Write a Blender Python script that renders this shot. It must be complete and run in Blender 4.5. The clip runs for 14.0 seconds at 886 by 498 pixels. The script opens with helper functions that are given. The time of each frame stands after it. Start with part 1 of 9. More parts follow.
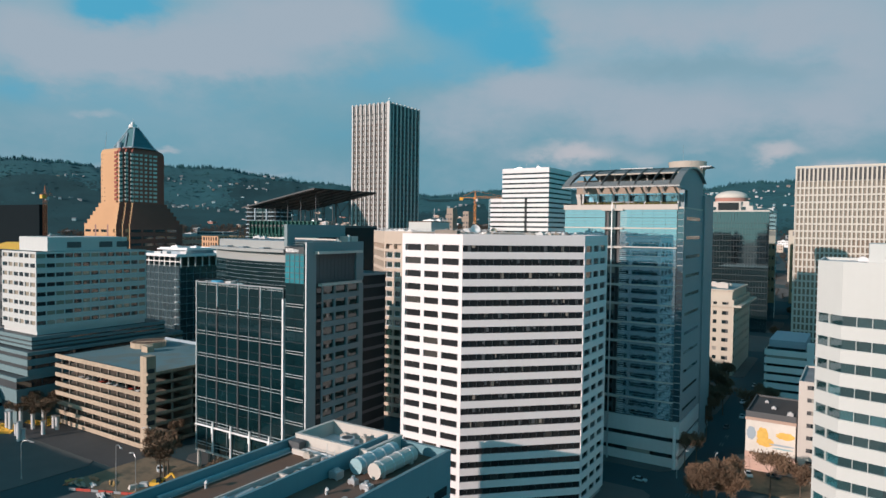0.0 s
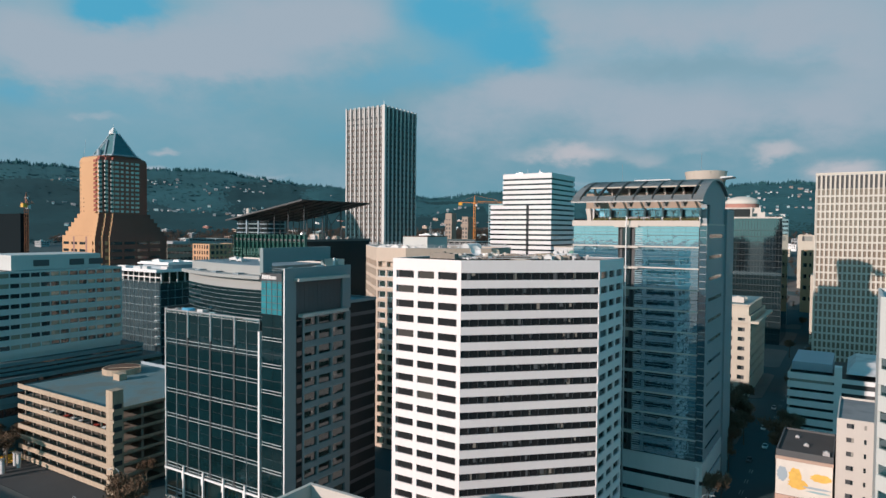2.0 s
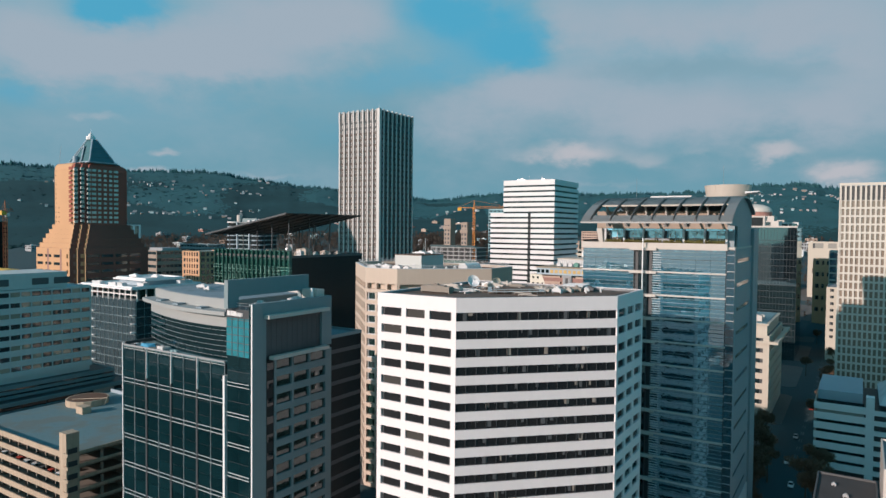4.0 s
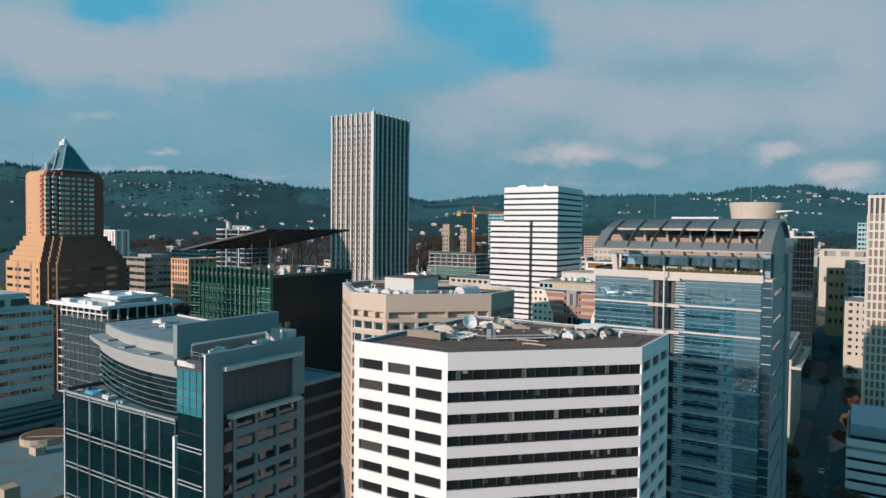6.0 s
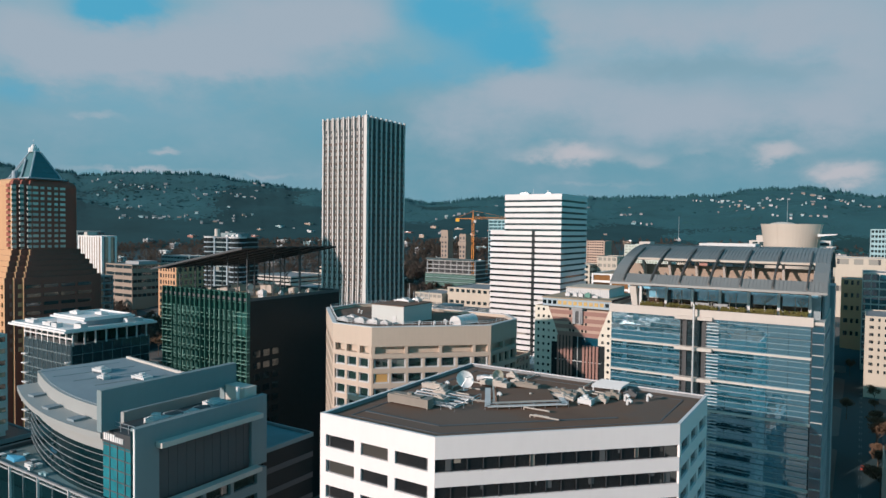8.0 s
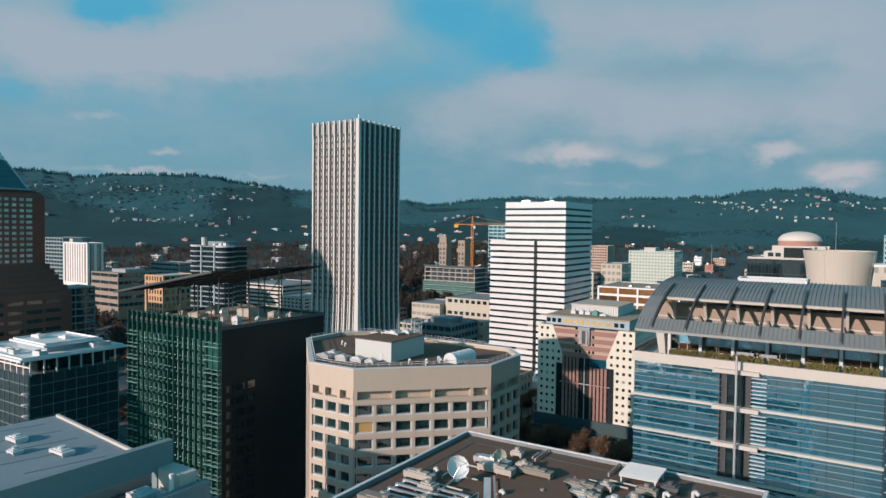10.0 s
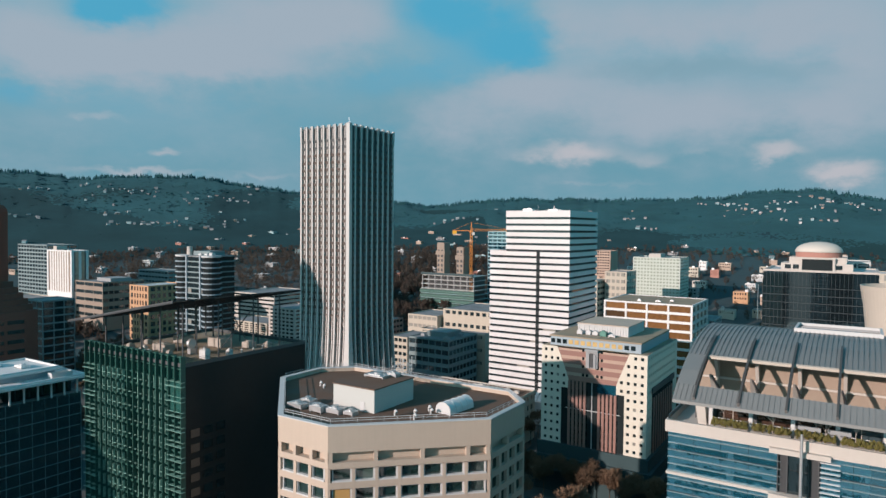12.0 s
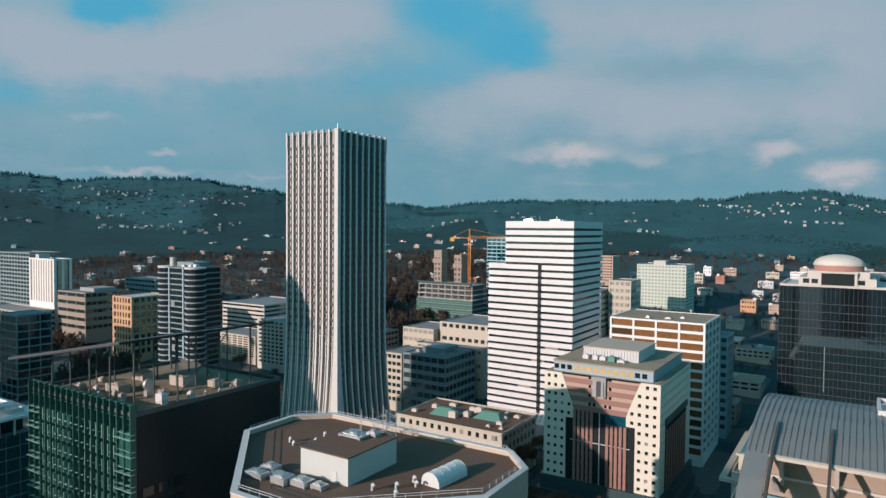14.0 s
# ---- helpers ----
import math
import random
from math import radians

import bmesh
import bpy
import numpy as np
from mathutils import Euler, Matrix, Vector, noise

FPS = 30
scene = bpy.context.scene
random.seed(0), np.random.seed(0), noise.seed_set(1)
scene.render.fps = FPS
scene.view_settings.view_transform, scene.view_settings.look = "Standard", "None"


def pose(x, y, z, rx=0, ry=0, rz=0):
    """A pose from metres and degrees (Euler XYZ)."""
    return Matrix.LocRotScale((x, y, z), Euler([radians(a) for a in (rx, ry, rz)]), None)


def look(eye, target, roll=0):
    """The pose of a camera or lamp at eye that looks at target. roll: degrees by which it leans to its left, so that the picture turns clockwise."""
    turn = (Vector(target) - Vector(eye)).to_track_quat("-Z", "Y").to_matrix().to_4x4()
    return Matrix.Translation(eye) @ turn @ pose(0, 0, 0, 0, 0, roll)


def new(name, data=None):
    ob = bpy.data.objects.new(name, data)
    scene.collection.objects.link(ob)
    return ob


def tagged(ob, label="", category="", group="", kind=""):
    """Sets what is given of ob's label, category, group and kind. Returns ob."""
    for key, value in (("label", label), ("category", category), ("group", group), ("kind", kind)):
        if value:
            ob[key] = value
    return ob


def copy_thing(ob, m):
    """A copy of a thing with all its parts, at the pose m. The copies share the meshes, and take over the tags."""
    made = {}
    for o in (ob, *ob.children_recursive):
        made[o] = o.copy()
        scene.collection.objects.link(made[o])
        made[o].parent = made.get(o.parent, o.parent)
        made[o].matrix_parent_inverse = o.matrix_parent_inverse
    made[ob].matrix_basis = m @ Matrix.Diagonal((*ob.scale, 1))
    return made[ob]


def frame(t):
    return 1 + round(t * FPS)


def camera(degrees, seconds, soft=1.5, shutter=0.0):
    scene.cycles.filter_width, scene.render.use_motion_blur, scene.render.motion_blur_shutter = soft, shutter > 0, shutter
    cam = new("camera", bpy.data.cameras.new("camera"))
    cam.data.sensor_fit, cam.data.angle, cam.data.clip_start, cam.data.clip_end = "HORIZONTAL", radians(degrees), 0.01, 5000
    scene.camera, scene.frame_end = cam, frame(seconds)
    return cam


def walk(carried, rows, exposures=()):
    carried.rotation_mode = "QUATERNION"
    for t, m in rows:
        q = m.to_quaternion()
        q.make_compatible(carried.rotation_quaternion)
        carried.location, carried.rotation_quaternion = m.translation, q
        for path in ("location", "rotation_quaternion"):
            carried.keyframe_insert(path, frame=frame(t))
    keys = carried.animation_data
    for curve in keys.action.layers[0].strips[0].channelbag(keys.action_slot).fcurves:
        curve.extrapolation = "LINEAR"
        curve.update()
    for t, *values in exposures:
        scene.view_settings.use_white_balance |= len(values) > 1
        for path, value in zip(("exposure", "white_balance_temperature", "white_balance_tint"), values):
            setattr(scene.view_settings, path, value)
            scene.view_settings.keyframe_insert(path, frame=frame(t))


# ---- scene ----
# ---------------------------------------------------------------- camera
cam = camera(68, 14.0, soft=1.5)
PATH = [
    (0, (116.70, -150.43, 90.64), (62.93, -66.18, 87.40), 0.76),
    (1, (111.25, -141.34, 93.34), (57.51, -57.07, 90.19), 0.60),
    (2, (105.88, -131.91, 96.30), (52.16, -47.62, 93.20), 0.52),
    (3, (100.54, -122.19, 99.43), (46.82, -37.90, 96.35), 0.51),
    (4, (95.18, -112.26, 102.66), (41.46, -27.97, 99.58), 0.54),
    (5, (89.78, -102.15, 105.92), (36.04, -17.87, 102.83), 0.58),
    (6, (84.31, -91.93, 109.17), (30.56, -7.66, 106.07), 0.63),
    (7, (78.76, -81.62, 112.38), (25.01, 2.65, 109.26), 0.66),
    (8, (73.15, -71.26, 115.54), (19.39, 13.01, 112.41), 0.68),
    (9, (67.48, -60.86, 118.64), (13.72, 23.40, 115.50), 0.67),
    (10, (61.79, -50.45, 121.69), (8.04, 33.82, 118.56), 0.64),
    (11, (56.12, -40.03, 124.74), (2.37, 44.25, 121.61), 0.60),
    (12, (50.51, -29.60, 127.82), (-3.21, 54.69, 124.69), 0.54),
    (13, (45.03, -19.15, 130.99), (-8.66, 65.15, 127.87), 0.50),
    (14, (39.77, -8.67, 134.33), (-13.90, 75.65, 131.21), 0.48),
]
walk(cam, [(t, look(eye, target, roll)) for t, eye, target, roll in PATH])

# ---------------------------------------------------------------- light
SUN = Vector((-57, -152, 46)).normalized()
sun_el = math.asin(SUN.z)
sun_rot = math.atan2(SUN.x, SUN.y)

scene.view_settings.exposure = 0.0
lamp = bpy.data.lights.new("sun", "SUN")
lamp.energy, lamp.angle, lamp.color = 4.8, radians(0.6), (1.0, 0.81, 0.735)
sun = new("sun", lamp)
sun.matrix_world = look(SUN * 100, (0, 0, 0))


class Nodes:
    """Short hand for a node tree."""

    def __init__(self, tree):
        self.t = tree
        tree.nodes.clear()

    def add(self, kind, **kw):
        n = self.t.nodes.new(kind)
        for k, v in kw.items():
            if k == "op":
                n.operation = v
            elif k == "kind":
                n.noise_dimensions = v
        return n

    def link(self, a, b):
        self.t.links.new(a, b)

    def math(self, op, a, b=None, clamp=False):
        n = self.t.nodes.new("ShaderNodeMath")
        n.operation, n.use_clamp = op, clamp
        for k, v in enumerate((a, b)):
            if v is None:
                continue
            if isinstance(v, (int, float)):
                n.inputs[k].default_value = v
            else:
                self.link(v, n.inputs[k])
        return n.outputs[0]

    def mix(self, fac, a, b, blend="MIX"):
        n = self.t.nodes.new("ShaderNodeMix")
        n.data_type, n.blend_type = "RGBA", blend
        for k, v in ((0, fac), (6, a), (7, b)):
            if isinstance(v, (int, float)):
                n.inputs[k].default_value = v
            elif isinstance(v, tuple):
                n.inputs[k].default_value = (*v, 1) if len(v) == 3 else v
            else:
                self.link(v, n.inputs[k])
        return n.outputs[2]

    def noise(self, vec, scale, detail=4, rough=0.55, dist=0.0):
        n = self.t.nodes.new("ShaderNodeTexNoise")
        n.inputs["Scale"].default_value = scale
        n.inputs["Detail"].default_value = detail
        n.inputs["Roughness"].default_value = rough
        n.inputs["Distortion"].default_value = dist
        if vec is not None:
            self.link(vec, n.inputs["Vector"])
        return n.outputs["Fac"]

    def ramp(self, fac, stops):
        n = self.t.nodes.new("ShaderNodeMapRange")
        n.clamp, n.interpolation_type = True, "SMOOTHSTEP"
        self.link(fac, n.inputs[0])
        for k, v in zip((1, 2, 3, 4), stops):
            n.inputs[k].default_value = v
        return n.outputs[0]


def make_world():
    w = bpy.data.worlds.new("sky")
    scene.world = w
    w.use_nodes = True
    N = Nodes(w.node_tree)
    out = N.add("ShaderNodeOutputWorld")
    bg = N.add("ShaderNodeBackground")
    sky = N.add("ShaderNodeTexSky")
    sky.sky_type, sky.sun_disc = "NISHITA", False
    sky.sun_elevation, sky.sun_rotation = sun_el, sun_rot
    sky.air_density, sky.dust_density, sky.ozone_density = 1.0, 0.6, 2.0
    co = N.add("ShaderNodeTexCoord").outputs["Generated"]
    sep = N.add("ShaderNodeSeparateXYZ")
    N.link(co, sep.inputs[0])
    x, y, z = sep.outputs
    # bearing measured from the grid axis, and slope above the horizon
    yaw = radians(32.5)
    c, s = math.cos(yaw), math.sin(yaw)
    ahead = N.math("ADD", N.math("MULTIPLY", x, -s), N.math("MULTIPLY", y, c))
    right = N.math("ADD", N.math("MULTIPLY", x, c), N.math("MULTIPLY", y, s))
    az = N.math("ARCTAN2", right, ahead)
    flat = N.math("SQRT", N.math("ADD", N.math("MULTIPLY", x, x), N.math("MULTIPLY", y, y)))
    el = N.math("ARCTAN2", z, flat)
    comb = N.add("ShaderNodeCombineXYZ")
    N.link(az, comb.inputs[0])
    N.link(N.math("MULTIPLY", el, 1.7), comb.inputs[1])
    puff = N.noise(comb.outputs[0], 6.0, 7, 0.55, 0.1)
    fine = N.noise(comb.outputs[0], 16.0, 7, 0.6, 0.1)
    broad = N.noise(comb.outputs[0], 1.8, 3, 0.5, 0.1)
    wav = N.math("ADD", N.math("MULTIPLY", puff, 0.7), N.math("MULTIPLY", fine, 0.3))
    azd = N.math("ADD", az, N.math("MULTIPLY", N.math("SUBTRACT", puff, 0.5), 0.14))
    eld = N.math("ADD", el, N.math("ADD", N.math("MULTIPLY", N.math("SUBTRACT", fine, 0.5), 0.045), N.math("MULTIPLY", N.math("SUBTRACT", broad, 0.5), 0.05)))

    def blob(a0, e0, sa, se):
        u = N.math("DIVIDE", N.math("SUBTRACT", azd, a0), sa)
        v = N.math("DIVIDE", N.math("SUBTRACT", eld, e0), se)
        r = N.math("ADD", N.math("MULTIPLY", u, u), N.math("MULTIPLY", v, v))
        return N.math("EXPONENT", N.math("MULTIPLY", r, -1.0))

    def total(rows):
        acc = None
        for a0, e0, sa, se, k in rows:
            b = N.math("MULTIPLY", blob(a0, e0, sa, se), k)
            acc = b if acc is None else N.math("ADD", acc, b)
        return acc

    # gaps of clear sky, sunlit cloud banks, dull bellies, and the low pale puffs on the skyline
    clear = total([(-0.462, 0.295, 0.052, 0.031, 1.45), (-0.493, 0.281, 0.030, 0.017, 0.60), (0.057, 0.298, 0.086, 0.047, 0.95), (0.104, 0.258, 0.051, 0.027, 0.90), (-0.021, 0.318, 0.069, 0.030, 0.90), (-0.012, 0.235, 0.060, 0.026, 0.50), (-0.581, 0.169, 0.066, 0.020, 0.50), (-0.395, 0.168, 0.147, 0.024, 0.35), (-0.123, 0.213, 0.093, 0.030, 0.45), (-0.123, 0.130, 0.102, 0.026, 0.30)])
    banks = total([(-0.357, 0.258, 0.143, 0.036, 1.10), (-0.479, 0.224, 0.115, 0.029, 0.90), (-0.569, 0.237, 0.067, 0.043, 0.90), (-0.207, 0.297, 0.107, 0.038, 1.00), (-0.123, 0.308, 0.051, 0.034, 0.50), (-0.303, 0.224, 0.125, 0.018, 0.60), (0.171, 0.306, 0.050, 0.034, 0.60), (0.328, 0.284, 0.146, 0.041, 0.75), (0.501, 0.274, 0.106, 0.042, 0.85), (0.577, 0.222, 0.054, 0.043, 0.60), (0.125, 0.213, 0.093, 0.027, 0.90), (0.241, 0.184, 0.122, 0.033, 0.60), (0.057, 0.185, 0.077, 0.034, 0.50), (0.381, 0.168, 0.141, 0.036, 0.60), (0.533, 0.157, 0.096, 0.037, 0.75), (0.265, 0.139, 0.160, 0.029, 0.45), (-0.003, 0.144, 0.095, 0.034, 0.40)])
    belly = total([(0.336, 0.227, 0.146, 0.016, 0.85), (0.487, 0.210, 0.101, 0.014, 0.50), (0.150, 0.159, 0.109, 0.019, 0.35), (0.374, 0.130, 0.089, 0.016, 0.40), (-0.395, 0.187, 0.176, 0.017, 0.25)])
    puffs = total([(0.184, 0.110, 0.071, 0.020, 1.10), (0.297, 0.097, 0.047, 0.016, 0.55), (0.467, 0.103, 0.045, 0.015, 0.95), (0.549, 0.075, 0.044, 0.015, 1.15), (-0.445, 0.080, 0.091, 0.007, 0.80), (-0.256, 0.077, 0.089, 0.006, 0.40), (-0.416, 0.110, 0.036, 0.007, 0.75), (-0.469, 0.151, 0.034, 0.008, 0.50), (0.249, 0.062, 0.113, 0.006, 0.40), (0.366, 0.110, 0.030, 0.010, 0.40)])
    haze = (0.140, 0.325, 0.415)
    slate = (0.205, 0.395, 0.500)
    pale = (0.352, 0.428, 0.508)
    rosy = (0.53, 0.515, 0.555)
    dull = (0.215, 0.360, 0.445)
    azure = (0.070, 0.375, 0.570)
    col = N.mix(N.ramp(N.math("ADD", N.math("MULTIPLY", broad, 0.5), N.math("MULTIPLY", el, 1.6)), (0.35, 0.72, 0, 1)), haze, slate)
    gap = N.math("ADD", clear, N.math("MULTIPLY", N.math("SUBTRACT", 0.5, wav), 1.3))
    col = N.mix(N.ramp(gap, (0.05, 1.25, 0, 0.92)), col, azure)
    lit = N.math("SUBTRACT", N.math("ADD", banks, N.math("MULTIPLY", N.math("SUBTRACT", wav, 0.47), 2.0)), N.math("MULTIPLY", clear, 0.8))
    col = N.mix(N.ramp(lit, (-0.30, 1.15, 0, 0.96)), col, pale)
    col = N.mix(N.ramp(N.math("ADD", belly, N.math("MULTIPLY", N.math("SUBTRACT", 0.5, puff), 0.6)), (0.1, 1.0, 0, 0.75)), col, dull)
    pf = N.math("ADD", puffs, N.math("MULTIPLY", N.math("SUBTRACT", wav, 0.5), 0.9))
    col = N.mix(N.ramp(pf, (0.18, 1.1, 0, 0.85)), col, rosy)
    strength = N.mix(1.0, sky.outputs[0], (0.038, 0.182, 0.170), "MULTIPLY")
    # the cloud deck lies over the hills ahead; elsewhere the sky is clear above a thin low veil
    open_sky = N.mix(N.ramp(el, (0.0, 0.45, 0.9, 0.1)), strength, (0.085, 0.38, 0.44))
    # paler sky round the low sun
    towards = N.add("ShaderNodeVectorMath", op="DOT_PRODUCT")
    N.link(co, towards.inputs[0])
    towards.inputs[1].default_value = SUN
    glow = N.math("POWER", N.math("MAXIMUM", towards.outputs["Value"], 0.0), 7.0)
    open_sky = N.mix(N.math("MULTIPLY", glow, 0.9), open_sky, (0.70, 0.79, 0.86))
    side = N.math("ABSOLUTE", az)
    deck = N.math("MULTIPLY", N.ramp(el, (0.36, 0.60, 1, 0)), N.ramp(side, (0.64, 0.92, 1, 0)))
    col = N.mix(deck, open_sky, col)
    N.link(col, bg.inputs[0])
    bg.inputs[1].default_value = 1.0
    N.link(bg.outputs[0], out.inputs[0])


make_world()


# ---------------------------------------------------------------- materials
def mat(name, rgb, rough=0.8, metal=0.0, vary=0.12, scale=0.35, grain=6.0, bump=0.0, streak=0.0, each=0.0, ior=1.45, tint=None):
    """A surface with broad stains, fine grain and, where asked, rain streaks; each: how far alike pieces differ."""
    m = bpy.data.materials.new(name)
    m.use_nodes = True
    N = Nodes(m.node_tree)
    out, b = N.add("ShaderNodeOutputMaterial"), N.add("ShaderNodeBsdfPrincipled")
    N.link(b.outputs[0], out.inputs[0])
    co = N.add("ShaderNodeNewGeometry").outputs["Position"]
    big, small = N.noise(co, scale * 0.12, 5, 0.6), N.noise(co, grain * 0.12, 4, 0.6)
    v = N.math("ADD", N.math("MULTIPLY", N.math("SUBTRACT", big, 0.5), 2.2), N.math("SUBTRACT", small, 0.5))
    if streak:
        mp = N.add("ShaderNodeMapping")
        mp.inputs["Scale"].default_value = (1.3, 1.3, 0.05)
        N.link(co, mp.inputs["Vector"])
        run = N.noise(mp.outputs[0], 1.0, 5, 0.65)
        v = N.math("ADD", v, N.math("MULTIPLY", N.math("SUBTRACT", run, 0.5), streak * 6))
    v = N.math("ADD", 1.0, N.math("MULTIPLY", v, vary))
    if each:
        rnd = N.add("ShaderNodeObjectInfo").outputs["Random"]
        v = N.math("MULTIPLY", v, N.math("ADD", 1 - each, N.math("MULTIPLY", rnd, 2 * each)))
    hsv = N.add("ShaderNodeHueSaturation")
    hsv.inputs["Color"].default_value = (*rgb, 1)
    N.link(v, hsv.inputs["Value"])
    col = hsv.outputs[0]
    if tint:
        col = N.mix(N.ramp(big, (0.45, 0.62, 0, 0.8)), col, tint)
    N.link(col, b.inputs["Base Color"])
    b.inputs["Metallic"].default_value, b.inputs["IOR"].default_value = metal, ior
    N.link(N.math("ADD", rough, N.math("MULTIPLY", N.math("SUBTRACT", small, 0.5), 0.18), True), b.inputs["Roughness"])
    if bump:
        bp = N.add("ShaderNodeBump")
        bp.inputs["Strength"].default_value, bp.inputs["Distance"].default_value = bump, 0.05
        N.link(small, bp.inputs["Height"])
        N.link(bp.outputs[0], b.inputs["Normal"])
    return m


def glass(name, rgb, mirror=0.25, blind=0.15, rough=0.04, warp=0.02, pale=(0.42, 0.4, 0.36), coat=(0.80, 0.90, 0.93)):
    """Office glazing: a dark room behind a reflecting pane; some panes have a pale blind down."""
    m = bpy.data.materials.new(name)
    m.use_nodes = True
    N = Nodes(m.node_tree)
    out, b = N.add("ShaderNodeOutputMaterial"), N.add("ShaderNodeBsdfPrincipled")
    N.link(b.outputs[0], out.inputs[0])
    rnd = N.add("ShaderNodeObjectInfo").outputs["Random"]
    co = N.add("ShaderNodeNewGeometry").outputs["Position"]
    room = N.noise(co, 0.35, 3, 0.6)
    v = N.math("ADD", 0.45, N.math("ADD", N.math("MULTIPLY", rnd, 0.5), N.math("MULTIPLY", room, 0.9)))
    hsv = N.add("ShaderNodeHueSaturation")
    hsv.inputs["Color"].default_value = (*rgb, 1)
    N.link(v, hsv.inputs["Value"])
    down = N.math("GREATER_THAN", N.math("FRACT", N.math("MULTIPLY", rnd, 7.31)), 1 - blind)
    col = N.mix(N.math("MULTIPLY", down, 0.7), hsv.outputs[0], pale)
    N.link(col, b.inputs["Base Color"])
    b.inputs["Roughness"].default_value = rough
    b.inputs["IOR"].default_value = 1.52
    b.inputs["Metallic"].default_value = 0.0
    b.inputs["Coat Weight"].default_value = 0.0
    gl = N.add("ShaderNodeBsdfGlossy")
    gl.inputs["Roughness"].default_value = rough
    gl.inputs["Color"].default_value = (*coat, 1)
    bp = N.add("ShaderNodeBump")
    bp.inputs["Strength"].default_value, bp.inputs["Distance"].default_value = warp, 0.4
    N.link(N.noise(co, 0.5, 2, 0.5), bp.inputs["Height"])
    N.link(bp.outputs[0], b.inputs["Normal"])
    N.link(bp.outputs[0], gl.inputs["Normal"])
    mx = N.add("ShaderNodeMixShader")
    mx.inputs[0].default_value = mirror
    N.link(b.outputs[0], mx.inputs[1])
    N.link(gl.outputs[0], mx.inputs[2])
    N.link(mx.outputs[0], out.inputs[0])
    return m


